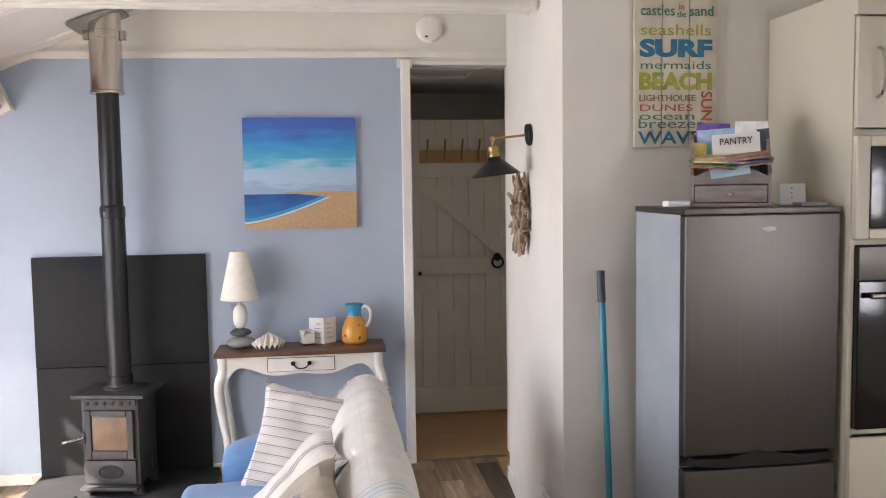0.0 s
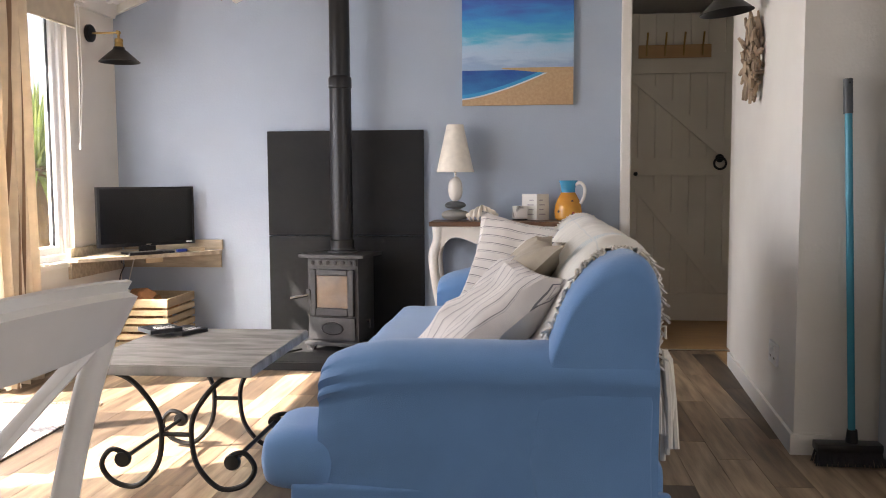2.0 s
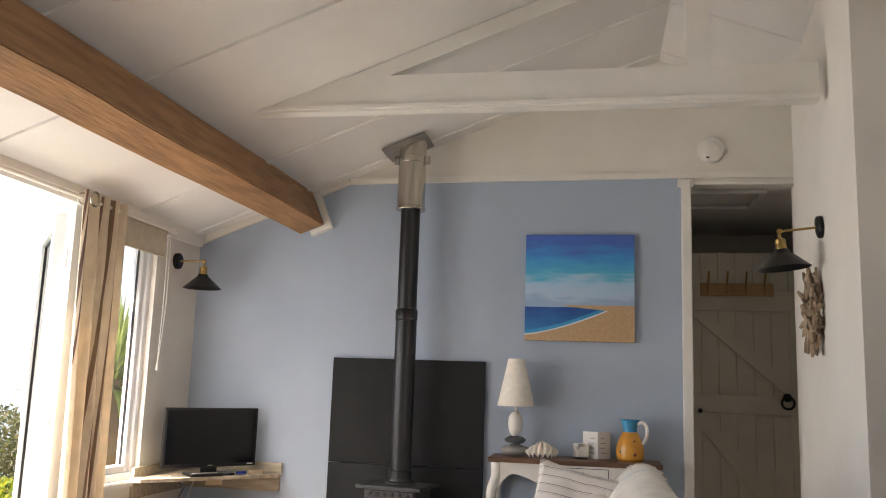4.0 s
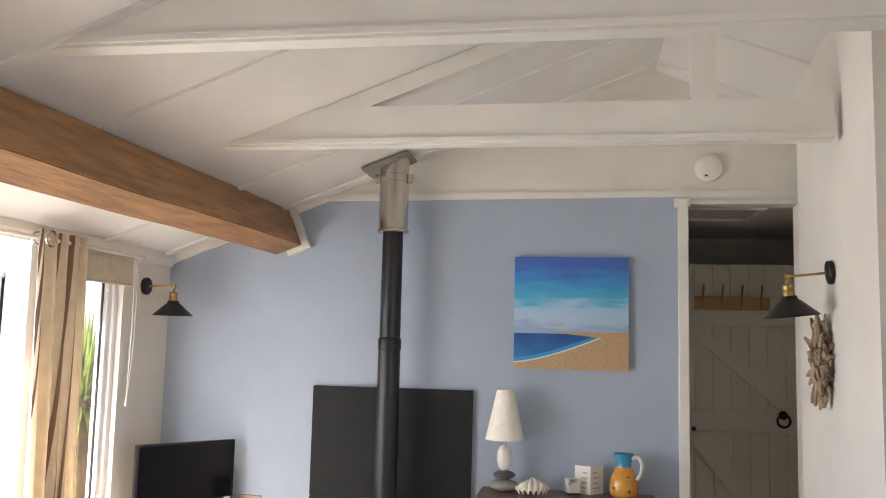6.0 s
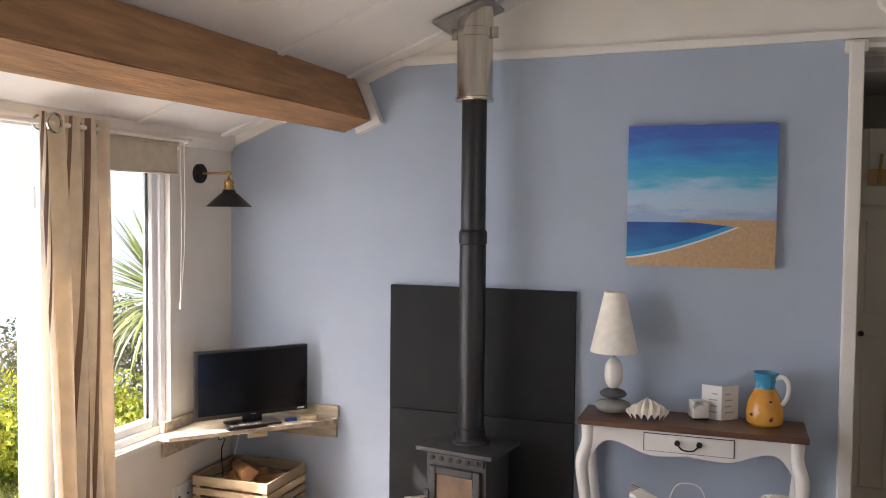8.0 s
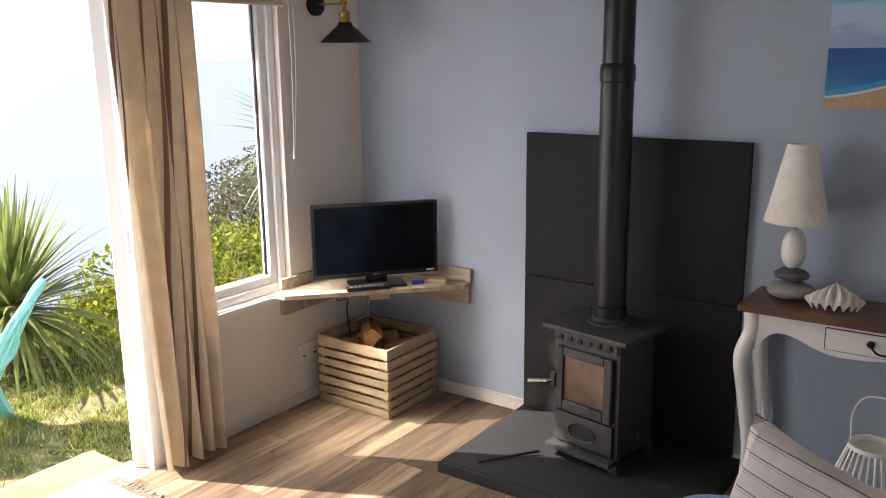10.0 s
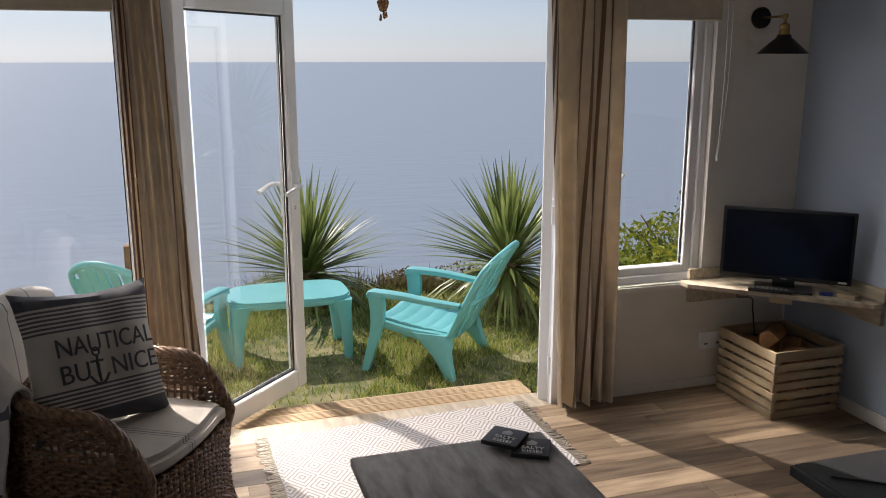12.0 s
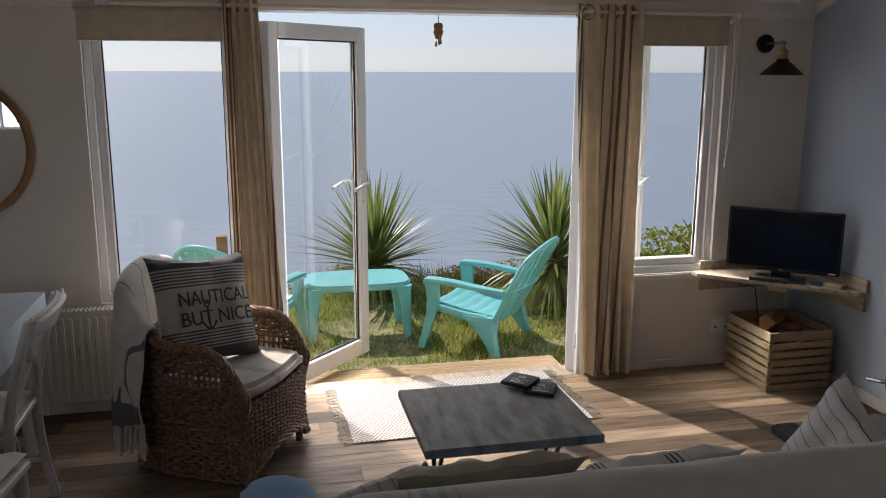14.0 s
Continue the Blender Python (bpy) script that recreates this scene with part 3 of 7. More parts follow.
# roof: sloping boards with battens
ce = bmesh.new()
for sgn in (0, 1):
    prof = [(-0.15, roof(-0.15)), (2.93, roof(2.93)), (2.93, roof(2.93) + 0.12), (-0.15, roof(-0.15) + 0.12)]
    if sgn:
        prof = [(5.86 - x, z) for x, z in prof]
    p = prism(prof, 1, SOUTH - 0.1, 5.12)
    tmp = bpy.data.meshes.new("tmp")
    p.to_mesh(tmp)
    p.free()
    ce.from_mesh(tmp)
    bpy.data.meshes.remove(tmp)
for y in (-0.3, 0.35, 1.0, 1.65, 2.3, 2.93, 4.2, 4.86):
    for s in (0, 1):
        prof = [(0.0, roof(0) - 0.014), (2.92, roof(2.92) - 0.014), (2.92, roof(2.92)), (0.0, roof(0))]
        if s:
            prof = [(5.86 - x, z) for x, z in prof]
        p = prism(prof, 1, y - 0.022, y + 0.022)
        tmp = bpy.data.meshes.new("tmp")
        p.to_mesh(tmp)
        p.free()
        ce.from_mesh(tmp)
        bpy.data.meshes.remove(tmp)
structure("ceiling", ce, M_CEIL, "white boarded sloping ceiling with battens", "ceiling")
structure("trim_eave", prism([(0.0, 1.985), (0.03, 1.985), (0.045, 2.03), (0.045, 2.066), (0.0, 2.05)], 1, SOUTH, 4.97), M_GLOSSW, "white moulding under the eave", "trim")

BEAM_FALL = 0.014
# rough oak purlin, slightly uneven, and its painted collar
BU, BN = Vector((0.92, 0, 0.39)), Vector((0.39, 0, -0.92))      # across the beam, along the slope, and down out of it
bmb = prism([(0.0, 0.006), (0.0, 0.248), (-0.165, 0.248), (-0.165, 0.006)], 1, SOUTH, 4.95)
bmesh.ops.bevel(bmb, geom=bmb.edges[:], offset=0.006, segments=2, affect="EDGES")
bmesh.ops.subdivide_edges(bmb, edges=[e for e in bmb.edges if abs(e.verts[0].co.y - e.verts[1].co.y) > 1], cuts=60)
for v in bmb.verts:
    y = v.co.y
    p = Vector((0.757, y, 2.362)) + BU * v.co.x + BN * v.co.z
    p.x += 0.006 * noise.noise(p * 2.3)
    p.z += 0.007 * noise.noise(p * 1.9 + Vector((7, 0, 0))) + BEAM_FALL * (y - 4.95)
    v.co = p
solid("ceiling_beam", bmb, M_BEAM, "rough brown oak beam under the sloping ceiling", "beam", kind="structure")


def collar_piece(a0, a1, b0, b1):
    q = [Vector((0.757, 0, 2.362)) + BU * a + BN * b for a, b in ((a0, b0), (a1, b0), (a1, b1), (a0, b1))]
    return prism([(p.x, p.z) for p in q], 1, 4.945, 4.999)


structure("beam_collar_side", collar_piece(0.004, 0.042, 0.02, 0.285), M_GLOSSW, "white painted collar beside the beam end", "trim")
structure("beam_collar_foot", collar_piece(-0.10, 0.0035, 0.255, 0.285), M_GLOSSW, "white painted collar under the beam end", "trim")


def truss(y, right, post_at):
    """A white roof truss: tie beam with ends cut to the slope, bead, king post, rafters."""
    th = thing("roof_truss", "white painted wooden roof truss across the room", "roof truss", pose(0, y, 0), "roof trusses", "structure")
    z0, z1 = 2.405, 2.575
    xl0, xl1 = (z0 - 2.05) / 0.38, (z1 - 2.05) / 0.38
    part("tie_beam", prism([(xl0 - 0.0, z0), (right, z0), (right, z1), (xl1, z1)], 1, -0.035, 0.035), M_GLOSSW, th, smooth=False)
    part("bead", box((xl0 + 0.03, -0.05, z0 + 0.008), (right - 0.002, -0.0352, z0 + 0.03), 0.004), M_GLOSSW, th, smooth=False)
    part("king_post", box((post_at - 0.05, -0.03, z1 + 0.001), (post_at + 0.05, 0.03, 3.11)), M_GLOSSW, th, smooth=False)
    part("rafter", prism([(xl1 + 0.02, z1 + 0.001), (xl1 + 0.22, z1 + 0.001), (2.87, roof(2.87) - 0.085), (2.87, roof(2.87) - 0.004), (xl1 + 0.02, roof(xl1 + 0.02) - 0.004)], 1, -0.03, 0.03), M_GLOSSW, th, smooth=False)
    if right > 4:
        part("rafter", prism([(3.0, roof(3.0) - 0.004), (3.0, roof(3.0) - 0.085), (right - 0.5, z1 + 0.05), (right - 0.3, z1 + 0.05)], 1, -0.03, 0.03), M_GLOSSW, th, smooth=False)
    return th


truss(3.605, 3.49, 2.995)
truss(2.34, 4.9, 2.995)

# ---- windows and garden doors ----
def upvc_window(name, y0, y1, z0, z1, label):
    th = tagged(new(name), label, "window", "side windows", "structure")
    o, f = 0.040, 0.042
    part("window_frame", boxes([((-0.11, y0, z0), (-0.03, y0 + o, z1)), ((-0.11, y1 - o, z0), (-0.03, y1, z1)), ((-0.11, y0 + o, z0), (-0.03, y1 - o, z0 + o)), ((-0.11, y0 + o, z1 - o), (-0.03, y1 - o, z1))], 0.004), M_UPVC, th, smooth=False)
    part("sash", boxes([((-0.10, y0 + o, z0 + o), (-0.045, y0 + o + f, z1 - o)), ((-0.10, y1 - o - f, z0 + o), (-0.045, y1 - o, z1 - o)), ((-0.10, y0 + o + f, z0 + o), (-0.045, y1 - o - f, z0 + o + f)), ((-0.10, y0 + o + f, z1 - o - f), (-0.045, y1 - o - f, z1 - o))], 0.005), M_UPVC, th, smooth=False)
    part("gasket", boxes([((-0.080, y1 - o - f - 0.005, z0 + o + f), (-0.066, y1 - o - f, z1 - o - f)), ((-0.080, y0 + o + f, z0 + o + f), (-0.066, y0 + o + f + 0.005, z1 - o - f))]), M_PLASTIC, th, smooth=False)
    g = part("pane", box((-0.075, y0 + o + f, z0 + o + f), (-0.071, y1 - o - f, z1 - o - f)), M_GLASS, th, smooth=False)
    g.visible_shadow = False
    part("window_sill", box((0.0005, y0 + 0.01, z0 - 0.034), (0.011, y1 + 0.02, z0 - 0.006), 0.003), M_GLOSSW, th)
    return th


upvc_window("window_1", 3.76, 4.469, 0.568, 1.985, "white plastic side window with a clear pane")
upvc_window("window_2", 1.14, 1.86, 0.56, 1.985, "white plastic side window beside the armchair")


def door_leaf(hinge, turn, flip, label):
    """A glazed garden door leaf, 0.83 wide, hung at hinge; flip mirrors it."""
    th = tagged(new("garden_door"), label, "door", "garden doors")
    th.matrix_world = pose(hinge[0], hinge[1], hinge[2], 0, 0, turn)
    w, h, s = 0.83, 1.95, 0.078
    k = -1 if flip else 1

    def bx(a, b, c, d, e, f):
        return ((min(a, b), min(k * c, k * d), e), (max(a, b), max(k * c, k * d), f))
    part("door_frame", boxes([bx(0, s, -0.033, 0.033, 0, h), bx(w - s, w, -0.033, 0.033, 0, h), bx(s, w - s, -0.033, 0.033, 0, s + 0.02), bx(s, w - s, -0.033, 0.033, h - s, h)], 0.006), M_UPVC, th, smooth=False)
    part("gasket", boxes([bx(s, s + 0.008, -0.011, 0.011, s + 0.02, h - s), bx(w - s - 0.008, w - s, -0.011, 0.011, s + 0.02, h - s), bx(s, w - s, -0.011, 0.011, s + 0.02, s + 0.028), bx(s, w - s, -0.011, 0.011, h - s - 0.008, h - s)]), M_PLASTIC, th, smooth=False)
    g = part("pane", box((s + 0.008, -0.004, s + 0.028), (w - s - 0.008, 0.004, h - s - 0.008)), M_GLASS, th, smooth=False)
    g.visible_shadow = False
    for side in (1, -1):
        hp = part("handle_plate", box((w - 0.075, side * 0.0335 - 0.006, 0.90), (w - 0.04, side * 0.0335 + 0.006, 1.13), 0.005), M_UPVC, th)
        part("handle", bar(smooth_path([(w - 0.057, side * 0.035, 1.06), (w - 0.057, side * 0.075, 1.062), (w - 0.09, side * 0.088, 1.06), (w - 0.19, side * 0.085, 1.035)], 5), 0.011, 8), M_UPVC, hp)
        part("keyhole", lathe([(0.009, 0), (0.009, 0.006)], 12, pose(w - 0.057, side * 0.0395, 0.95, 90 * side)), M_BLACK, hp)
    for z in (0.2, 0.95, 1.72):
        part("hinge", lathe([(0.011, -0.045), (0.011, 0.045)], 12, pose(-0.008, k * 0.036, z)), M_UPVC, th)
    return th


door_leaf((-0.078, 1.975, -0.01), 137.3, False, "open glazed white plastic garden door")
door_leaf((-0.075, 3.65, -0.01), 130, True, "open glazed white plastic garden door folded outwards")


# ---- big furniture ----
def sofa():
    th = thing("sofa", "blue cotton covered two-seater sofa with scroll arms", "sofa")
    y0, y1 = 1.85, 3.66

    def blob(bm, amp, f, seed=0.0):
        for v in bm.verts:
            v.co += v.normal * (amp * noise.noise(v.co * f + Vector((seed, 0, 0))))
        return bm

    def soft(lo, hi, bev, cuts=10, amp=0.008, seed=0.0):
        bm = box(lo, hi)
        bmesh.ops.bevel(bm, geom=bm.edges[:], offset=bev, segments=5, profile=0.6, affect="EDGES")
        bmesh.ops.subdivide_edges(bm, edges=[e for e in bm.edges if e.calc_length() > 0.15], cuts=cuts, use_grid_fill=True)
        bm.normal_update()
        return blob(bm, amp, 5, seed)
    part("base", soft((2.0, y0 + 0.03, 0.03), (2.84, y1 - 0.03, 0.36), 0.03, 8, 0.006), M_SOFA, th)
    part("seat_cushion", soft((2.0, y0 + 0.2, 0.34), (2.62, y1 - 0.19, 0.485), 0.06, 8, 0.012, 3), M_SOFA, th)
    part("seat_nose", soft((1.905, y0 - 0.005, 0.27), (2.10, y0 + 0.26, 0.42), 0.068, 4, 0.01, 8), M_SOFA, th)
    # back: a raked, rounded bolster along the whole length
    prof = [(2.52, 0.36), (2.56, 0.55), (2.62, 0.72), (2.68, 0.80), (2.745, 0.834), (2.79, 0.825), (2.822, 0.77), (2.83, 0.68), (2.82, 0.40), (2.81, 0.05), (2.70, 0.05), (2.56, 0.2)]
    prof = [(p.x, p.z) for p in smooth_path([(a, 0, b) for a, b in prof + prof[:1]], 5)][:-1]

    def backfn(i, j):
        k = i * len(prof)
        a = prof[int(k) % len(prof)]
        b = prof[(int(k) + 1) % len(prof)]
        f = k - int(k)
        j = 0.5 - 0.5 * math.copysign(abs(math.cos(math.pi * j)) ** 0.6, math.cos(math.pi * j))
        y = y0 - 0.004 + (y1 - y0 + 0.008) * j
        end = min(j, 1 - j) * (y1 - y0)
        sh = 1 - 0.14 * (1 - (1 - max(0, 1 - end / 0.07) ** 2) ** 0.5)
        cx, cz = 2.70, 0.5
        x, z = a[0] + (b[0] - a[0]) * f, a[1] + (b[1] - a[1]) * f
        p = Vector((cx + (x - cx) * sh, y, cz + (z - cz) * sh))
        return p + Vector((0.008 * noise.noise(p * 4), 0, 0.008 * noise.noise(p * 4 + Vector((3, 0, 0)))))
    bm = bmesh.new()
    n, m = 60, 44
    rings = [[bm.verts.new(backfn(i / n, j / m)) for i in range(n)] for j in range(m + 1)]
    for a, b in zip(rings, rings[1:]):
        for i in range(n):
            bm.faces.new((a[i], b[i], b[(i + 1) % n], a[(i + 1) % n]))
    bm.faces.new(rings[0])
    bm.faces.new(rings[-1][::-1])
    bmesh.ops.recalc_face_normals(bm, faces=bm.faces[:])
    part("backrest", bm, M_SOFA, th)
    for y, s in ((y0, 1), (y1, -1)):
        # arm: upright panel with a rolled top, gathered at its front
        w = 0.2
        pr = [(0.0, 0.03), (0.0, 0.30), (-0.004, 0.50), (-0.012, 0.555), (0.005, 0.597), (0.06, 0.624), (0.13, 0.62), (0.185, 0.588), (0.2, 0.54), (0.19, 0.40), (0.19, 0.03)]
        bm = bmesh.new()
        rows = []
        xs = [2.052, 2.057, 2.069, 2.09, 2.13, 2.21, 2.35, 2.5, 2.65, 2.76, 2.82] if s > 0 else [2.15, 2.156, 2.168, 2.19, 2.22, 2.28, 2.35, 2.5, 2.65, 2.76, 2.82]
        for x in xs:
            k = min(1, 0.88 + (x - xs[0]) / 0.40)
            row = []
            for q, (py, pz) in enumerate([(p.x, p.z) for p in smooth_path([(a, 0, b) for a, b in pr], 4)]):
                yy = 0.1 + (py - 0.1) * k
                zz = pz if pz < 0.3 else 0.3 + (pz - 0.3) * (0.84 + 0.16 * min(1, (x - xs[0]) / 0.13) ** 0.5)
                pw = Vector((x + 0.03 * max(0, pz - 0.35) * (1 if x < 2.1 else 0), y + s * yy, zz))
                fold = 0.008 * math.sin(q * 1.7 + x * 9) * max(0, 1 - (x - 2.04) / 0.18)
                pw += Vector((0, s * fold, 0)) + Vector((0, 0.006 * noise.noise(pw * 5), 0.006 * noise.noise(pw * 5 + Vector((9, 0, 0)))))
                row.append(bm.verts.new(pw))
            rows.append(row)
        for a, b in zip(rows, rows[1:]):
            for q in range(len(a) - 1):
                bm.faces.new((a[q], b[q], b[q + 1], a[q + 1]))
            bm.faces.new((a[-1], b[-1], b[0], a[0]))
        bm.faces.new(rows[0])
        bm.faces.new(rows[-1][::-1])
        bmesh.ops.recalc_face_normals(bm, faces=bm.faces[:])
        part("armrest", bm, M_SOFA, th)
    part("hem", soft((1.99, y0 + 0.0, 0.012), (2.85, y0 + 0.03, 0.30), 0.012, 6, 0.006, 5), M_SOFA, th)
    return th


sofa()

# throw over the sofa back, with knotted fringes
throw = thing("throw_blanket", "cream woven throw with grey stripes over the sofa back", "throw blanket")
arc = smooth_path([(2.50, 0, 0.52), (2.555, 0, 0.62), (2.62, 0, 0.755), (2.68, 0, 0.822), (2.74, 0, 0.848), (2.80, 0, 0.838), (2.842, 0, 0.78), (2.85, 0, 0.69), (2.842, 0, 0.55)], 6)
TY0, TY1 = 1.955, 3.60


def throw_fn(u, v):
    k = u * (len(arc) - 1)
    i = min(int(k), len(arc) - 2)
    p = arc[i].lerp(arc[i + 1], k - i)
    near = TY0 + 0.15 * math.exp(-((u - 0.55) / 0.22) ** 2)
    y = near + (TY1 - near) * v + 0.03 * noise.noise(Vector((u * 3, v * 2, 0)))
    d = 0.010 * noise.noise(Vector((u * 5, v * 9, 2)))
    p = p + (Vector((2.70, 0, 0.5)) - p).normalized() * (0.017 * max(0.0, 1 - v / 0.05))
    return Vector((p.x + d, y, p.z + d + 0.004))


part("cloth", grid_sheet(throw_fn, 40, 60, 0.006), M_THROW, throw)
fr = bmesh.new()
rng = random.Random(5)
for i in range(46):
    v = i / 45
    p = throw_fn(1.0, v)
    L = rng.uniform(0.10, 0.17)
    tube(fr, [p, p + Vector((0.012, rng.uniform(-.01, .01), -L * 0.5)), p + Vector((rng.uniform(0.0, 0.02), rng.uniform(-.02, .02), -L))], 0.005, 5)
for i in range(84):
    u = 0.12 + 0.86 * i / 83
    for vv, s in ((0.0, -1), (1.0, 1)):
        p = throw_fn(u, vv)
        L = rng.uniform(0.004, 0.02)
        tube(fr, [p, p + Vector((rng.uniform(-.010, .010), s * 0.014, 0.003)), p + Vector((rng.uniform(-.022, .022), s * rng.uniform(0.022, 0.04), -L))], 0.0028, 5)
part("fringe", fr, M_CREAMCLOTH, throw, "knotted cream fringe")
tail = bmesh.new()
for i in range(9):
    p = Vector((2.852 + 0.006 * i % 0.02, 1.99 + 0.014 * i, 0.60 - 0.01 * i))
    L = rng.uniform(0.16, 0.24)
    tube(tail, [p, p + Vector((0.012, rng.uniform(-.02, .02), -L * 0.5)), p + Vector((0.015, rng.uniform(-.03, .03), -L))], 0.0075, 6)
part("hanging_tassels", tail, M_CREAMCLOTH, throw, "long cream tassels")


def pillow(label, material, w, h, t, m, seed):
    th = thing("cushion", label, "cushion", m, "sofa cushions")
    part("cover", cushion(w, h, t, seed), material, th)
    return th


pillow("cream striped square cushion on the sofa", M_CUSH, 0.46, 0.45, 0.14, pose(2.495, 3.40, 0.635, 66, 0, -12) @ pose(0, 0, 0, 0, 0, -10), 1)
pillow("cream cushion with grouped dark stripes on the sofa", M_CUSHBAND, 0.44, 0.46, 0.11, pose(2.46, 2.84, 0.645, 44, 0, -84), 4)
pillow("plain beige cushion with a piped edge on the sofa", M_LINEN, 0.46, 0.46, 0.12, pose(2.45, 2.42, 0.672, 43, 0, -88), 2)
pillow("cream striped cushion lying against the sofa arm", M_CUSH, 0.46, 0.47, 0.16, pose(2.41, 2.22, 0.615, 42, 0, -74) @ pose(0, 0, 0, 0, 0, 86), 3)


def coffee_table():
    th = thing("coffee_table", "grey-washed wooden coffee table on black iron scrolls", "coffee table")
    x0, x1, y0, y1 = 1.125, 1.70, 2.445, 3.10
    bm = box((x0, y0, 0.402), (x1, y1, 0.435))
    bmesh.ops.bevel(bm, geom=bm.edges[:], offset=0.004, segments=2, affect="EDGES")
    part("tabletop", bm, M_TABLETOP, th)
    for y in (y0 + 0.10, y1 - 0.10):
        for s, xa in ((1, x0 + 0.02), (-1, x1 - 0.02)):
            mid = (x0 + x1) / 2
            pts = [(xa + s * 0.02, y, 0.40), (xa + s * 0.12, y, 0.365), (xa + s * 0.20, y, 0.27), (xa + s * 0.218, y, 0.19), (xa + s * 0.20, y, 0.09), (xa + s * 0.13, y, 0.018), (xa + s * 0.05, y, 0.03), (xa + s * 0.012, y, 0.085), (xa + s * 0.045, y, 0.135), (xa + s * 0.095, y, 0.12), (xa + s * 0.09, y, 0.09)]
            part("scroll_leg", bar(smooth_path(pts, 6), 0.009, 8), M_BLACK, th)
            part("scroll_knob", lathe([(0.0, -0.016), (0.024, -0.012), (0.028, 0), (0.024, 0.012), (0.0, 0.016)], 14, pose(xa + s * 0.085, y, 0.105, 90)), M_BLACK, th)
        part("cross_bar", bar([(x0 + 0.238, y, 0.19), (x1 - 0.238, y, 0.19)], 0.008, 8), M_BLACK, th)
    for xa in (x0 + 0.105, x1 - 0.105):
        part("stretcher", bar([(xa, y0 + 0.1, 0.105), (xa, y1 - 0.1, 0.105)], 0.008, 8), M_BLACK, th)
    return th


coffee_table()


def coaster_box(label, m):
    th = thing("coaster_box", label, "coaster box", m, "black boxes on the coffee table")
    part("card_box", box((-0.06, -0.06, 0), (0.06, 0.06, 0.015), 0.002), M_BLACKCARD, th)
    part("beach_hut_mark", prism([(-0.016, 0.008), (0.016, 0.008), (0.016, 0.026), (0.021, 0.026), (0.0, 0.042), (-0.021, 0.026), (-0.016, 0.026)], 2, 0.0151, 0.0157), M_PEBBLE_G, th)
    words("lettering", "SALTY", 0.026, M_PAPER, th, pose(0.005, -0.014, 0.0158))
    words("lettering", "KISSES", 0.024, M_PAPER, th, pose(0.005, -0.04, 0.0158))
    return th


coaster_box("square black card box with pale lettering on the coffee table", pose(1.25, 3.01, 0.4352, 0, 0, 62))
coaster_box("square black card box lying tilted over another box", pose(1.185, 2.945, 0.4512, 0, 0, 47))


def stove():
    th = thing("wood_stove", "grey cast iron wood-burning stove on the hearth", "stove", pose(1.454, 4.738, 0.045, 0, 0, -10) @ Matrix.Diagonal((0.905, 0.94, 0.99, 1)))
    part("body", box((-0.17, -0.13, 0.05), (0.17, 0.13, 0.53), 0.012), M_IRON, th)
    part("top_plate", box((-0.215, -0.165, 0.53), (0.215, 0.165, 0.55), 0.006), M_IRON, th)
    part("vent_bar", box((-0.16, -0.142, 0.485), (0.16, -0.131, 0.522), 0.003), M_IRON, th)
    for i in range(6):
        part("vent_knob", lathe([(0.010, 0), (0.012, 0.008), (0, 0.012)], 10, pose(-0.125 + 0.05 * i, -0.142, 0.503, 90)), M_BLACK, th)
    door = part("door", boxes([((-0.145, -0.155, 0.20), (-0.105, -0.131, 0.465)), ((0.105, -0.155, 0.20), (0.145, -0.131, 0.465)), ((-0.105, -0.155, 0.20), (0.105, -0.131, 0.245)), ((-0.105, -0.155, 0.43), (0.105, -0.131, 0.465))], 0.004), M_IRON, th)
    # smoke-stained glass; the amber paints in the sunlit floor's reflection
    m_w = mat("stove_glass_reflection_tint", (0.19, 0.115, 0.065), 0.1, second=(0.09, 0.055, 0.033), scale=6)
    part("door_glass", box((-0.105, -0.143, 0.245), (0.105, -0.137, 0.43)), m_w, door, "smoky stove glass tinted amber for the reflected sunlit floor")
    part("handle", bar([(-0.15, -0.15, 0.32), (-0.17, -0.18, 0.315), (-0.255, -0.20, 0.30)], 0.010, 8), M_STEEL, door, "bare steel handle")
    part("latch_plate", box((-0.165, -0.165, 0.29), (-0.14, -0.131, 0.35), 0.004), M_IRON, door)
    part("ash_door", box((-0.15, -0.147, 0.065), (0.15, -0.131, 0.19), 0.006), M_IRON, th)
    el = lathe([(0.001, 0), (0.052, 0), (0.056, 0.006), (0.06, 0)], 28, pose(0, -0.148, 0.127, 90))
    el.transform(Matrix.Diagonal((1.25, 1, 0.62, 1)) @ Matrix.Translation((0, 0, 0.078)))
    part("oval_badge", el, M_IRON, th)
    part("ash_lip", box((-0.17, -0.19, 0.035), (0.17, -0.13, 0.055), 0.006), M_IRON, th)
    for sx in (-1, 1):
        for sy in (-1, 1):
            part("leg", prism([(sx * 0.17, 0.05), (sx * 0.11, 0.05), (sx * 0.135, 0.0), (sx * 0.18, 0.0)], 1, sy * 0.12 - 0.02, sy * 0.12 + 0.02), M_IRON, th)
    part("side_bracket", bar([(0.17, -0.02, 0.16), (0.2, -0.02, 0.17), (0.2, -0.02, 0.12)], 0.008, 6), M_IRON, th)
    part("pipe_collar", lathe([(0.095, 0.551), (0.095, 0.56), (0.075, 0.566), (0.075, 0.58)], 28, pose(0, 0.03, 0)), M_IRON, th)
    return th


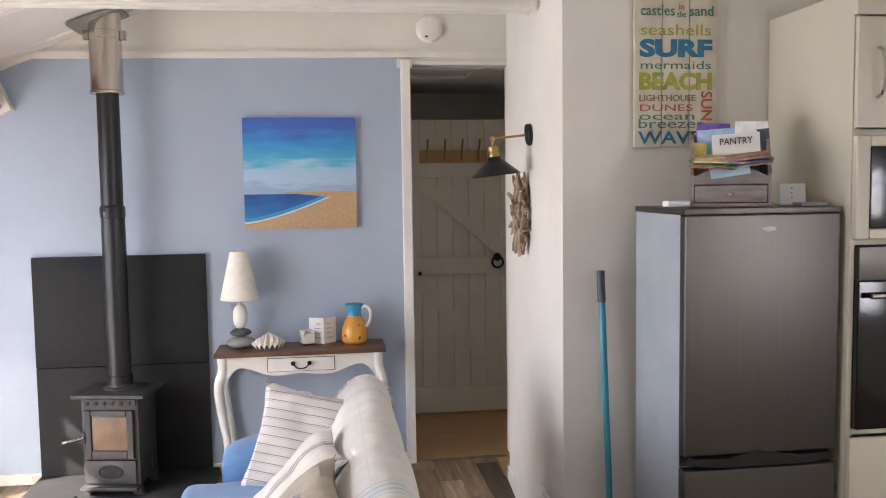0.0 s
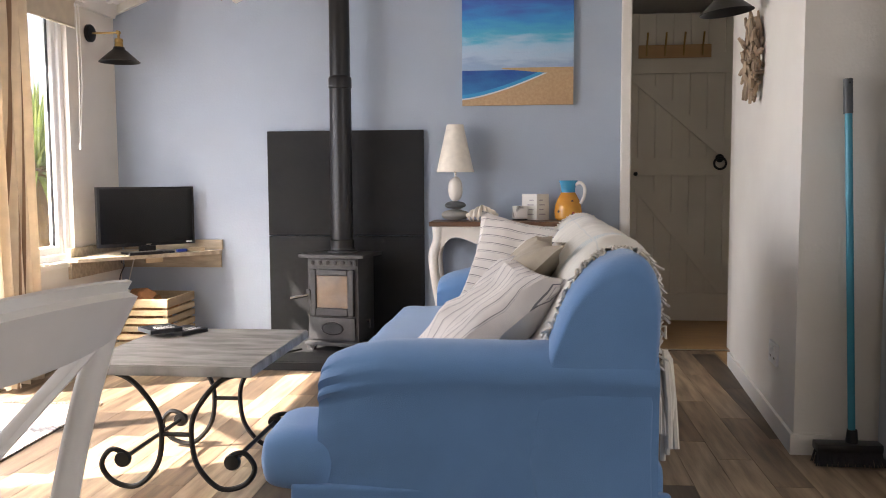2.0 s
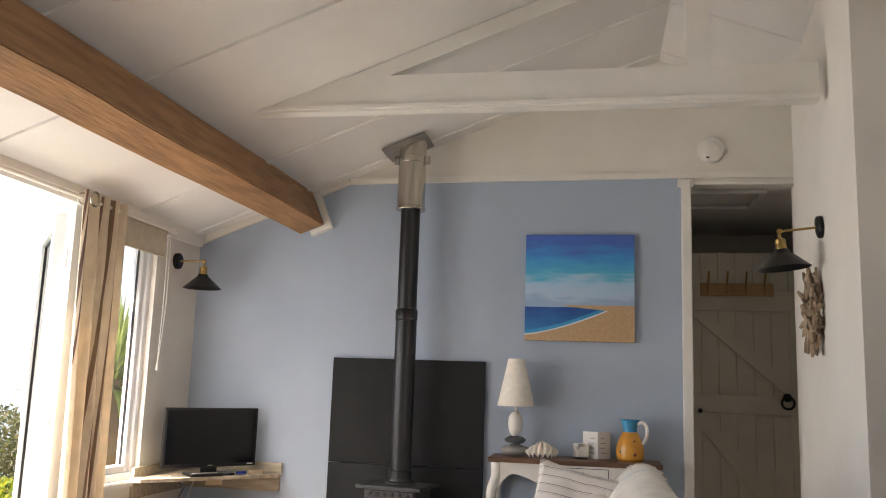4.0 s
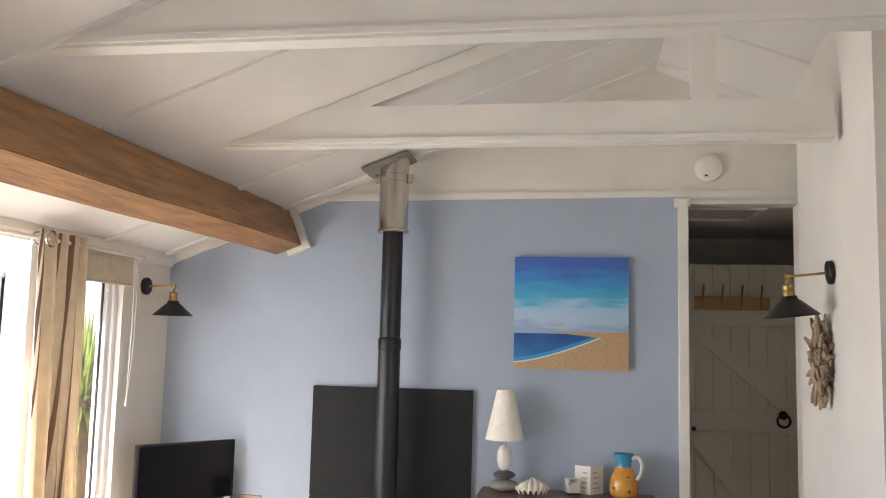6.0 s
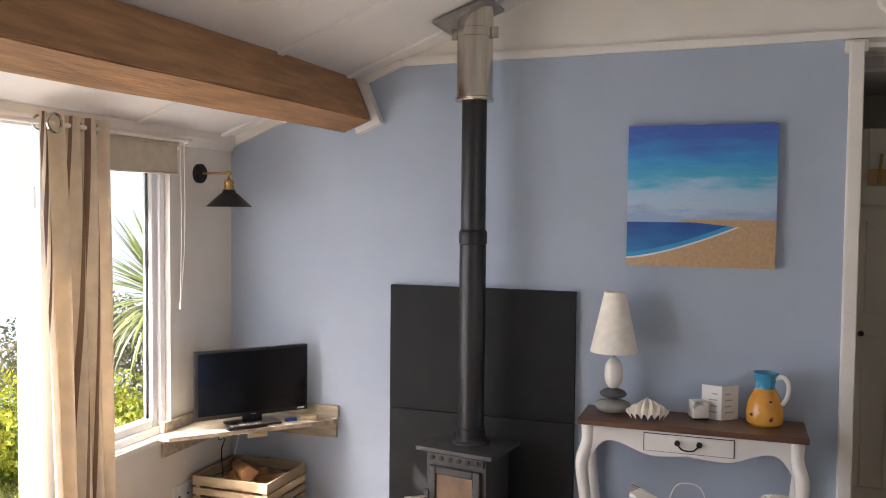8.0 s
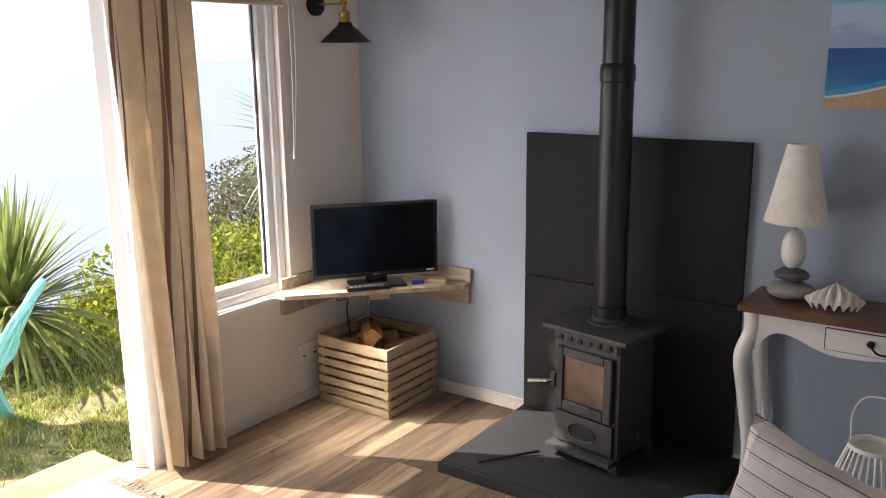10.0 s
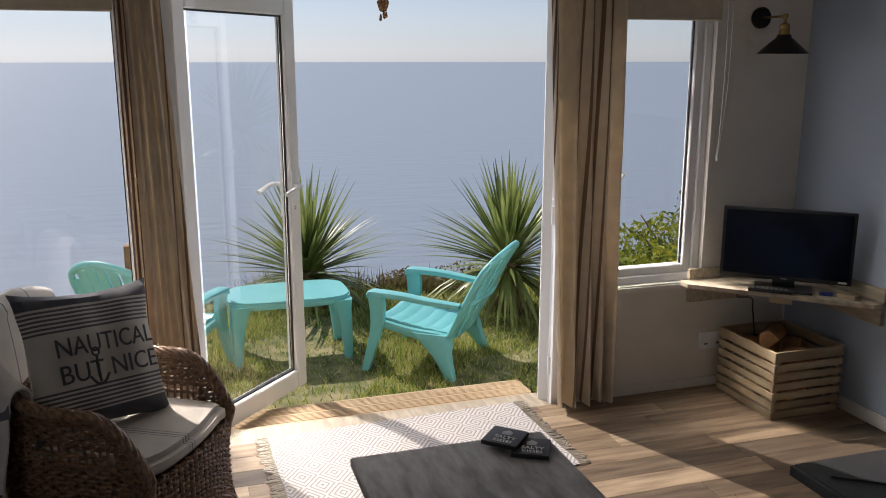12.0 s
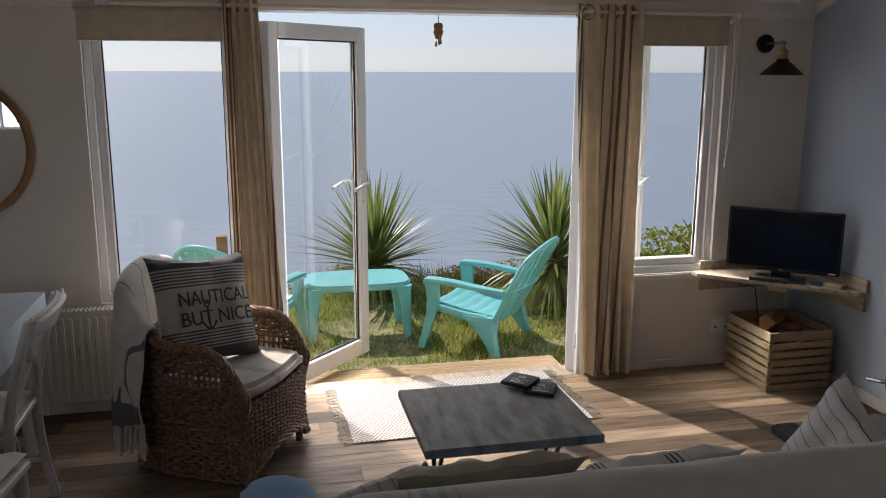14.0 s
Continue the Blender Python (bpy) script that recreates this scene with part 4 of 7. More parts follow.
stove()
flue = thing("flue_pipe", "black enamelled stove pipe with steel upper section", "flue pipe", pose(1.457, 4.765, 0.0))
part("lower_pipe", lathe([(0.066, 0.60), (0.068, 0.66), (0.062, 0.665), (0.062, 1.52), (0.066, 1.525), (0.066, 1.575), (0.062, 1.585), (0.058, 1.59), (0.058, 2.19)], 36), M_PIPE, flue)
part("steel_sleeve", lathe([(0.086, 2.18), (0.09, 2.185), (0.09, 2.195), (0.083, 2.2), (0.083, 2.47), (0.085, 2.472), (0.085, 2.51), (0.083, 2.512), (0.083, 2.72)], 36), M_STEEL, flue, "polished steel sleeve")
for s in (-1, 1):
    part("clamp_bolt", box((s * 0.095 - 0.014, -0.02, 2.465), (s * 0.095 + 0.014, 0.01, 2.515), 0.003), M_STEEL, flue)
part("ceiling_plate", box((-0.14, -0.13, -0.008), (0.14, 0.13, 0.008), 0.002, m=pose(-0.03, 0, roof(1.41) - 0.014, 0, -20.8, 0)), mat("grey_plate", (0.28, 0.27, 0.25), 0.5, 0.3), flue, "grey square flashing plate")

hearth = thing("hearth", "dark slate hearth slab under the stove", "hearth")
part("slab", box((0.955, 4.312, 0.0), (1.95, 4.975, 0.045), 0.003), M_HEARTH, hearth)
part("front_edging", box((0.955, 4.29, 0.0), (1.95, 4.3105, 0.043), 0.004), M_HEARTH, hearth)
fb = thing("fire_panel", "black slate heat panels behind the stove", "wall panel")
for x0, x1, z0, z1 in ((0.96, 1.905, 0.047, 0.668), (0.96, 1.905, 0.672, 1.298)):
    part("panel", box((x0, 4.966, z0), (x1, 4.998, z1), 0.003), M_SLATE, fb)
solid("poker", bar(smooth_path([(1.10, 4.36, 0.055), (1.2, 4.5, 0.055), (1.26, 4.57, 0.06)], 5), 0.006, 6), M_BLACK, "black iron poker lying on the hearth", "poker")


def console():
    th = thing("console_table", "white console table with walnut top and cabriole legs", "console table")
    x0, x1, y0, y1, z = 1.97, 2.915, 4.68, 4.975, 0.742
    part("tabletop", box((x0, y0, z), (x1, y1, z + 0.026), 0.008, 3), M_WOODTOP, th)

    def apron(a, b, horizontal, pos):
        n = 48
        pts = []
        for i in range(n + 1):
            u = i / n
            e = abs(2 * u - 1)
            if e < 0.35:
                low = z - 0.100 - 0.012 * math.sin(math.pi / 2 * e / 0.35)
            elif e < 0.8:
                low = z - 0.112 + 0.025 * (1 - math.cos(math.pi * (e - 0.35) / 0.45))
            else:
                low = z - 0.062 - 0.08 * ((e - 0.8) / 0.2) ** 2
            pts.append((a + (b - a) * u, low))
        poly = [(a, z - 0.001)] + pts + [(b, z - 0.001)]
        return prism(poly, 1 if horizontal else 0, pos - 0.01, pos + 0.01)
    part("front_apron", apron(x0 + 0.06, x1 - 0.06, True, y0 + 0.035), M_WHITEWOOD, th, smooth=False)
    part("side_apron", apron(y0 + 0.06, y1 - 0.03, False, x0 + 0.035), M_WHITEWOOD, th, smooth=False)
    part("side_apron", apron(y0 + 0.06, y1 - 0.03, False, x1 - 0.035), M_WHITEWOOD, th, smooth=False)
    # the gap's shade is a thin black plate behind the drawer
    part("drawer_gap_shade", box((x0 + 0.286, y0 + 0.0235, z - 0.091), (x1 - 0.286, y0 + 0.0247, z - 0.013)), M_INK, th, "black plate for the shade in the gap round the drawer", smooth=False)
    dr = part("drawer", box((x0 + 0.29, y0 + 0.018, z - 0.088), (x1 - 0.29, y0 + 0.0234, z - 0.016), 0.0015), M_WHITEWOOD, th)
    mx = (x0 + x1) / 2
    part("drawer_handle", bar(smooth_path([(mx - 0.045, y0 + 0.016, z - 0.045), (mx - 0.04, y0 - 0.004, z - 0.05), (mx - 0.02, y0 - 0.006, z - 0.068), (mx + 0.02, y0 - 0.006, z - 0.068), (mx + 0.04, y0 - 0.004, z - 0.05), (mx + 0.045, y0 + 0.016, z - 0.045)], 4), 0.004, 6), M_BLACK, dr, "dark iron drawer handle")
    for s in (-1, 1):
        part("handle_rose", lathe([(0.012, 0), (0.012, 0.012), (0, 0.016)], 12, pose(mx + s * 0.045, y0 + 0.018, z - 0.045, 90)), M_BLACK, dr)
    for xx, s in ((x0 + 0.045, -1), (x1 - 0.045, 1)):
        for yy, q in ((y0 + 0.045, -1), (y1 - 0.03, 0)):
            pts = [(xx, yy, z - 0.002), (xx, yy, z - 0.08), (xx + s * 0.024, yy + q * 0.018, z - 0.17), (xx + s * 0.012, yy, z - 0.32), (xx - s * 0.012, yy, z - 0.50), (xx - s * 0.005, yy, z - 0.65), (xx + s * 0.018, yy + q * 0.012, 0.008)]
            part("leg", bar(smooth_path(pts, 6), 0.032, 10, lambda u: 1.0 + 0.12 * math.sin(u * 3.1) - 0.55 * min(1, u * 1.15)), M_WHITEWOOD, th)
    return th


console()
CZ = 0.769
lamp = thing("table_lamp", "cream table lamp on stacked pebbles on the console table", "table lamp", pose(2.104, 4.85, CZ) @ Matrix.Scale(1.06, 4))


def pebble(rx, ry, rz, z, seed):
    bm = bmesh.new()
    bmesh.ops.create_uvsphere(bm, u_segments=24, v_segments=14, radius=1)
    for v in bm.verts:
        v.co = Vector((v.co.x * rx, v.co.y * ry, v.co.z * rz + z)) + v.normal * 0.004 * noise.noise(v.co * 1.5 + Vector((seed, 0, 0)))
    return bm


part("base_pebble", pebble(0.078, 0.065, 0.030, 0.03, 1), M_PEBBLE_G, lamp, "grey pebble")
part("middle_pebble", pebble(0.056, 0.048, 0.023, 0.083, 2), M_PEBBLE_D, lamp, "dark slate pebble")
part("upper_pebble", pebble(0.041, 0.038, 0.068, 0.17, 3), M_PEBBLE_W, lamp, "white upright pebble")
part("stem", lathe([(0.006, 0.23), (0.006, 0.27), (0.012, 0.275), (0.012, 0.31)], 12), M_STEEL, lamp)
sh = lathe([(0.1015, 0.262), (0.045, 0.516)], 40)
bmesh.ops.delete(sh, geom=[f for f in sh.faces if len(f.verts) > 4], context="FACES")
bmesh.ops.solidify(sh, geom=sh.faces[:], thickness=0.002)
part("shade", sh, M_SHADE, lamp)

# ---- on and above the console table ----
def shell_fn(u, v):
    a = (u - 0.5) * 2.5
    r = 0.088 * math.sin(min(1, v * 1.05) * math.pi * 0.62)
    rib = 1 + 0.09 * math.cos(u * 2 * math.pi * 7) * v
    return Vector((math.sin(a) * r * rib * 1.02, -math.cos(a) * r * rib * 0.75 + 0.04, 0.075 * math.cos(v * 1.5) * (1 + 0.10 * math.cos(u * 2 * math.pi * 7) * v) * (1 - 0.55 * abs(2 * u - 1) ** 2) - 0.004 + 0.012 * math.cos(u * 14 * math.pi) * v))


shell_bm = grid_sheet(shell_fn, 70, 14, 0.004)
zmin = min(v.co.z for v in shell_bm.verts)
for v in shell_bm.verts:
    v.co.z -= zmin
solid("clam_shell", shell_bm, M_SHELL, "cream ribbed clam shell on the console table", "shell", pose(2.265, 4.77, CZ, 0, 0, 10))
candle = thing("tealight_holder", "white and grey square tealight holder on a dark base", "candle holder", pose(2.475, 4.87, CZ, 0, 0, 20))
part("base", box((-0.033, -0.033, 0), (0.033, 0.033, 0.007), 0.002), M_PLASTIC, candle)
part("cup", box((-0.036, -0.036, 0.008), (0.036, 0.036, 0.082), 0.010, 3), mat("streaked_ceramic", (0.74, 0.71, 0.65), 0.4, second=(0.13, 0.12, 0.115), scale=9, contrast=(0.36, 0.44)), candle)
card = thing("folded_card", "white folded greeting card with faint print", "card", pose(2.57, 4.87, CZ))
for rz, nm in ((38, "back_leaf"), (162, "front_leaf")):
    lf = part(nm, box((0, -0.0008, 0), (0.088, 0.0008, 0.15)), M_PAPER, card)
    lf.matrix_local = pose(0, 0, 0, 0, 0, rz)
    for i in range(4):
        part("print_line", box((0.018, -0.0022 if rz < 90 else 0.0012, 0.03 + 0.027 * i), (0.018 + (0.045, 0.03, 0.038, 0.026)[i], -0.0012 if rz < 90 else 0.0022, 0.036 + 0.027 * i)), mat("grey_print", (0.45, 0.42, 0.45), 0.8), lf)
jug = thing("jug", "orange and turquoise glazed pottery jug with starfish marks", "jug", pose(2.748, 4.87, CZ, 0, 0, -20))
part("body", lathe([(0.0, 0), (0.062, 0), (0.074, 0.012), (0.078, 0.05), (0.072, 0.09), (0.058, 0.125), (0.044, 0.15), (0.040, 0.158)], 36), M_JUGY, jug)
part("neck", lathe([(0.040, 0.158), (0.038, 0.17), (0.042, 0.195), (0.052, 0.222), (0.054, 0.226), (0.049, 0.226), (0.036, 0.18), (0.0, 0.178)], 36), M_JUGB, jug, "turquoise neck")
part("handle", bar(smooth_path([(0.042, 0, 0.205), (0.075, 0, 0.212), (0.097, 0, 0.18), (0.092, 0, 0.13), (0.072, 0, 0.095)], 6), 0.0095, 8), M_PEBBLE_W, jug, "white handle")
rng = random.Random(3)
for i in range(9):
    a, z = rng.uniform(-2.8, 0.2), rng.uniform(0.03, 0.12)
    r = 0.0785 if z < 0.07 else 0.064
    part("starfish_mark", lathe([(0.0, 0.001), (0.008, 0.0005), (0.008, -0.006)], 5, pose(r * math.cos(a), r * math.sin(a), z, 90, 0, math.degrees(a) + 90)), (M_INK, mat("red_mark", (0.45, 0.06, 0.02), 0.3))[i % 2], jug)

lan = thing("lantern", "white wire basket lantern standing under the console table", "lantern", pose(2.45, 4.60, 0.0) @ Matrix.Scale(0.93, 4))
part("rim", lathe([(0.068, 0.415), (0.082, 0.415), (0.082, 0.43), (0.068, 0.43), (0.068, 0.415)], 32), M_WHITEWOOD, lan)
for i in range(28):
    a = 2 * math.pi * i / 28
    part("rib", bar([(0.078 * math.cos(a), 0.078 * math.sin(a), 0.416), (0.115 * math.cos(a), 0.115 * math.sin(a), 0.31), (0.13 * math.cos(a), 0.13 * math.sin(a), 0.20), (0.10 * math.cos(a), 0.10 * math.sin(a), 0.0)], 0.0045, 5), M_WHITEWOOD, lan)
part("base", lathe([(0.11, 0), (0.11, 0.012)], 28), M_WHITEWOOD, lan)
part("carry_handle", bar(smooth_path([(-0.075, 0, 0.43), (-0.078, 0, 0.52), (-0.05, 0, 0.585), (0, 0, 0.60), (0.05, 0, 0.585), (0.078, 0, 0.52), (0.075, 0, 0.43)], 6), 0.003, 6), M_WHITEWOOD, lan)

# ---- pictures, lamps and hangings ----
pic = thing("painting", "unframed beach and sea oil painting on the blue wall", "painting", pose(2.136, 4.966, 1.433))
part("canvas", box((0, 0, 0), (0.642, 0.033, 0.637), 0.003), painting_material(0.642, 0.637), pic)


def sconce(m):
    th = thing("wall_lamp", "black cone wall lamp on a brass arm", "wall lamp", m, "wall lamps")
    part("wall_plate", lathe([(0.0, 0.0), (0.05, 0.0), (0.05, 0.018), (0.044, 0.024), (0.0, 0.026)], 28, pose(0, 0, 0, 0, 90)), M_BLACK, th)
    part("arm", bar([(0.02, 0, 0), (0.178, 0, 0)], 0.0055, 8), M_BRASS, th)
    part("elbow", lathe([(0.0, -0.012), (0.012, -0.009), (0.012, 0.009), (0.0, 0.012)], 14, pose(0.18, 0, 0, 90)), M_BRASS, th)
    part("socket", lathe([(0.006, -0.008), (0.008, -0.03), (0.022, -0.036), (0.024, -0.05), (0.021, -0.058), (0.024, -0.066), (0.024, -0.082), (0.03, -0.086)], 20, pose(0.182, 0, 0)), M_BRASS, th)
    s = lathe([(0.030, -0.082), (0.034, -0.096), (0.05, -0.108), (0.112, -0.165), (0.115, -0.167)], 40, pose(0.182, 0, 0))
    bmesh.ops.delete(s, geom=[f for f in s.faces if len(f.verts) > 4 and f.calc_center_median().z < -0.15], context="FACES")
    bmesh.ops.solidify(s, geom=s.faces[:], thickness=0.0018)
    part("shade", s, M_BLACK, th)
    part("bulb", lathe([(0.0, -0.145), (0.018, -0.138), (0.026, -0.12), (0.018, -0.098), (0.012, -0.086)], 16, pose(0.182, 0, 0)), M_PAPER, th)
    return th


lamp_a = sconce(pose(0.001, 4.70, 1.853))
copy_thing(lamp_a, pose(3.541, 3.815, 1.90, 0, 6, 175.7))

al = thing("smoke_alarm", "round white smoke alarm on the gable", "smoke alarm", pose(3.225, 4.999, 2.588))
part("case", lathe([(0.08, 0), (0.08, 0.012), (0.072, 0.03), (0.06, 0.036), (0.0, 0.038)], 36, pose(0, 0, 0, 90)), M_GLOSSW, al)
part("test_button", box((-0.01, -0.042, 0.03), (0.01, -0.036, 0.055), 0.003), M_UPVC, al)
# no slot is cut: a black box gives its shade
part("sounder_slot_shade", box((-0.03, -0.0385, -0.055), (-0.012, -0.034, -0.045)), M_INK, al)

wr = thing("driftwood_wreath", "wreath of grey-brown driftwood sticks on the wall", "wreath", pose(3.545, 3.92, 1.53, 0, 0, 0))
rng = random.Random(11)
for i in range(110):
    a = rng.uniform(0, 2 * math.pi)
    rr = 0.055 + 0.05 * rng.random()
    c = Vector((-rng.uniform(0.015, 0.055), rr * 0.85 * math.cos(a), rr * 1.55 * math.sin(a)))
    d = Vector((rng.uniform(-0.25, 0.1), 0.5 * math.cos(a) + rng.uniform(-.5, .5), 1.0 * math.sin(a) + rng.uniform(-.7, .7))).normalized()
    L = rng.uniform(0.025, 0.055)
    part("driftwood_stick", bar([c - d * L, c + d * 0.2 * L + Vector((0.003, 0.004, 0)), c + d * L], rng.uniform(0.006, 0.011), 5, lambda u: 0.55 + 0.9 * math.sin(math.pi * min(0.95, max(0.08, u)))), M_DRIFT, wr)

# ---- hall door ----
hd = tagged(new("door_1"), "closed cream ledged plank door with iron ring", "door", "", "structure")
hd.matrix_world = pose(3.16, 6.05, 0.008)
for i in range(7):
    part("plank", box((0.117 * i, 0, 0), (0.117 * i + 0.1155, 0.034, 2.13), 0.003, 1), M_DOOR, hd, smooth=False)
for z0, z1 in ((0.0, 0.19), (1.02, 1.14), (1.72, 1.86)):
    part("ledge", box((0.0, -0.022, z0), (0.82, -0.0005, z1), 0.003), M_DOOR, hd, smooth=False)
for z0, z1 in ((1.145, 1.715), (0.195, 1.015)):
    part("brace", prism([(0.02, z1), (0.14, z1), (0.80, z0), (0.68, z0)], 1, -0.018, -0.0005), M_DOOR, hd, smooth=False)
rg = part("ring_plate", lathe([(0.0, -0.004), (0.03, -0.004), (0.026, 0.006), (0.0, 0.008)], 20, pose(0.672, -0.024, 1.135, 90)), M_BLACK, hd)
part("iron_ring", bar([(0.672 + 0.04 * math.sin(a), -0.038, 1.10 + 0.04 * math.cos(a)) for a in [2 * math.pi * i / 24 for i in range(25)]], 0.008, 8), M_BLACK, rg)
part("knob", lathe([(0.01, 0), (0.016, 0.02), (0.012, 0.03), (0.0, 0.032)], 14, pose(0.10, -0.024, 1.03, 90)), M_BLACK, hd)
rack = thing("coat_rack", "oak coat rack with four brass hooks on the door", "coat rack", pose(3.27, 6.02, 1.875))
part("board", box((0, -0.008, -0.045), (0.49, 0.007, 0.045), 0.006), M_OAK, rack)
for i in range(4):
    part("hook", bar(smooth_path([(0.055 + 0.125 * i, -0.01, -0.03), (0.055 + 0.125 * i, -0.02, 0.03), (0.055 + 0.125 * i, -0.05, 0.085), (0.055 + 0.125 * i, -0.065, 0.12)], 5), 0.007, 6), M_BRASS, rack)

# ---- television corner ----
shelf = thing("corner_shelf", "rough pallet-wood corner shelf under the television", "shelf")
part("board", prism([(0.022, 4.978), (0.66, 4.978), (0.655, 4.93), (0.09, 4.335), (0.022, 4.335)], 2, 0.562, 0.582), M_PLANKSHELF, shelf, smooth=False)
part("ledger_back_low", box((0.03, 4.978, 0.475), (0.65, 4.9985, 0.561), 0.002), M_PLANKSHELF, shelf)
part("ledger_back_high", box((0.03, 4.978, 0.584), (0.66, 4.9985, 0.645), 0.002), M_PLANKSHELF, shelf)
part("ledger_side_low", box((0.001, 4.39, 0.465), (0.021, 4.977, 0.561), 0.002), M_PLANKSHELF, shelf)
part("ledger_side_high", box((0.001, 4.39, 0.584), (0.021, 4.977, 0.635), 0.002), M_PLANKSHELF, shelf)
part("front_block", box((-0.05, -0.012, 0.535), (0.05, 0.012, 0.561), 0.003, m=pose(0.37, 4.66, 0, 0, 0, 46)), M_CRATE, shelf)
tv = thing("television", "flat black television on the corner shelf", "television", pose(0.31, 4.715, 0.583, 0, 0, 50.2))
part("case", box((-0.293, -0.012, 0.045), (0.293, 0.02, 0.388), 0.005), M_PLASTIC, tv)
part("screen", box((-0.278, -0.0145, 0.066), (0.278, -0.0122, 0.376)), M_SCREEN, tv, "glossy dark screen", smooth=False)
part("rear_bulge", box((-0.2, 0.02, 0.08), (0.2, 0.05, 0.3), 0.012), M_PLASTIC, tv)
part("stand_neck", box((-0.05, 0.0, 0.012), (0.05, 0.018, 0.06), 0.004), M_PLASTIC, tv)
part("stand_foot", box((-0.13, -0.075, 0.0), (0.13, 0.075, 0.012), 0.005), M_PLASTIC, tv)
part("sticker", box((0.235, -0.0155, 0.055), (0.272, -0.0148, 0.063)), M_PAPER, tv, "small white sticker")
part("badge", box((-0.015, -0.0135, 0.052), (0.015, -0.0122, 0.057)), M_STEEL, tv)
rem = thing("remote_control", "black remote control on the shelf", "remote control", pose(0.335, 4.625, 0.583, 0, 0, 50))
part("case", box((-0.1, -0.022, 0), (0.1, 0.022, 0.018), 0.006), M_PLASTIC, rem)
for i in range(8):
    for j in range(3):
        part("button", box((-0.085 + 0.021 * i, -0.016 + 0.012 * j, 0.018), (-0.073 + 0.021 * i, -0.008 + 0.012 * j, 0.0205)), M_PEBBLE_G, rem, smooth=False)
solid("matchbox", box((-0.045, -0.03, 0), (0.045, 0.03, 0.022), 0.002), M_CRATE, "small pale wooden box on the shelf", "box", pose(0.53, 4.90, 0.583, 0, 0, 20))
solid("blue_lighter", box((-0.03, -0.012, 0), (0.03, 0.012, 0.018), 0.006), mat("blue_plastic", (0.02, 0.05, 0.30), 0.3), "small blue plastic lighter on the shelf", "lighter", pose(0.465, 4.83, 0.583, 0, 0, 50))
solid("power_cable", bar(smooth_path([(0.26, 4.60, 0.585), (0.22, 4.57, 0.575), (0.255, 4.50, 0.55), (0.21, 4.62, 0.52), (0.15, 4.68, 0.44), (0.13, 4.72, 0.30), (0.12, 4.76, 0.18)], 8), 0.0035, 6), M_PLASTIC, "black television cable hanging from the shelf", "cable")
solid("aerial_cable", bar(smooth_path([(0.14, 4.9, 0.56), (0.10, 4.90, 0.42), (0.05, 4.95, 0.30), (0.03, 4.975, 0.1), (0.1, 4.972, 0.066), (0.5, 4.972, 0.066), (0.86, 4.972, 0.066), (0.92, 4.95, 0.03), (0.935, 4.90, 0.008)], 6), 0.0035, 6), M_CORD, "white aerial cable along the skirting", "cable")

crate = thing("log_crate", "slatted pine crate with split logs", "crate", pose(0.0, 0.0, 0.0))
cx0, cx1, cy0, cy1 = 0.055, 0.485, 4.565, 4.955
for i in range(7):
    z0 = 0.004 + 0.0465 * i
    z1 = z0 + (0.034 if i < 6 else 0.05)
    for lo, hi in (((cx0, cy0, z0), (cx1, cy0 + 0.011, z1)), ((cx0, cy1 - 0.011, z0), (cx1, cy1, z1)), ((cx0, cy0 + 0.012, z0), (cx0 + 0.011, cy1 - 0.012, z1)), ((cx1 - 0.011, cy0 + 0.012, z0), (cx1, cy1 - 0.012, z1))):
        part("slat", box(lo, hi, 0.002, 1), M_CRATE, crate, smooth=False)
for x in (cx0 + 0.012, cx1 - 0.034):
    for y in (cy0 + 0.012, cy1 - 0.034):
        part("corner_post", box((x, y, 0.004), (x + 0.022, y + 0.022, 0.325)), M_CRATE, crate, smooth=False)
part("floor_board", box((cx0 + 0.012, cy0 + 0.012, 0.006), (cx1 - 0.012, cy1 - 0.012, 0.016)), M_CRATE, crate, smooth=False)
rng = random.Random(21)
for i in range(13):
    L = rng.uniform(0.11, 0.15)
    tri = [(math.cos(a) * rng.uniform(0.035, 0.06), math.sin(a) * rng.uniform(0.035, 0.06)) for a in (0, 1.2, 2.3, 3.4, 4.9)]
    bm = prism(tri, 0, -L, L)
    bmesh.ops.bevel(bm, geom=bm.edges[:], offset=0.006, segments=1, affect="EDGES")
    lay = i // 4
    z = (0.07, 0.16, 0.25, 0.33)[lay]
    solid("firewood_log", bm, M_LOG, "split firewood log in the crate", "log", pose(0.27 + rng.uniform(-.07, .06), 4.76 + rng.uniform(-.07, .06), z, rng.uniform(0, 90), rng.uniform(-10, 22) if lay > 1 else 0, rng.uniform(-60, 100)), "firewood")

# ---- sockets, broom ----
def socket(m):
    th = thing("wall_socket", "white double wall socket", "socket", m, "wall sockets")
    part("plate", box((-0.001, -0.073, -0.043), (0.010, 0.073, 0.043), 0.003), M_UPVC, th)
    for y in (-0.035, 0.035):
        part("switch", box((0.010, y - 0.006, 0.015), (0.014, y + 0.006, 0.032), 0.001), M_UPVC, th)
        # a black patch on the plate gives the shade inside the pin holes
        part("pin_hole_shade", box((0.0095, y - 0.01, -0.02), (0.0105, y + 0.01, -0.012)), M_INK, th)
    return th


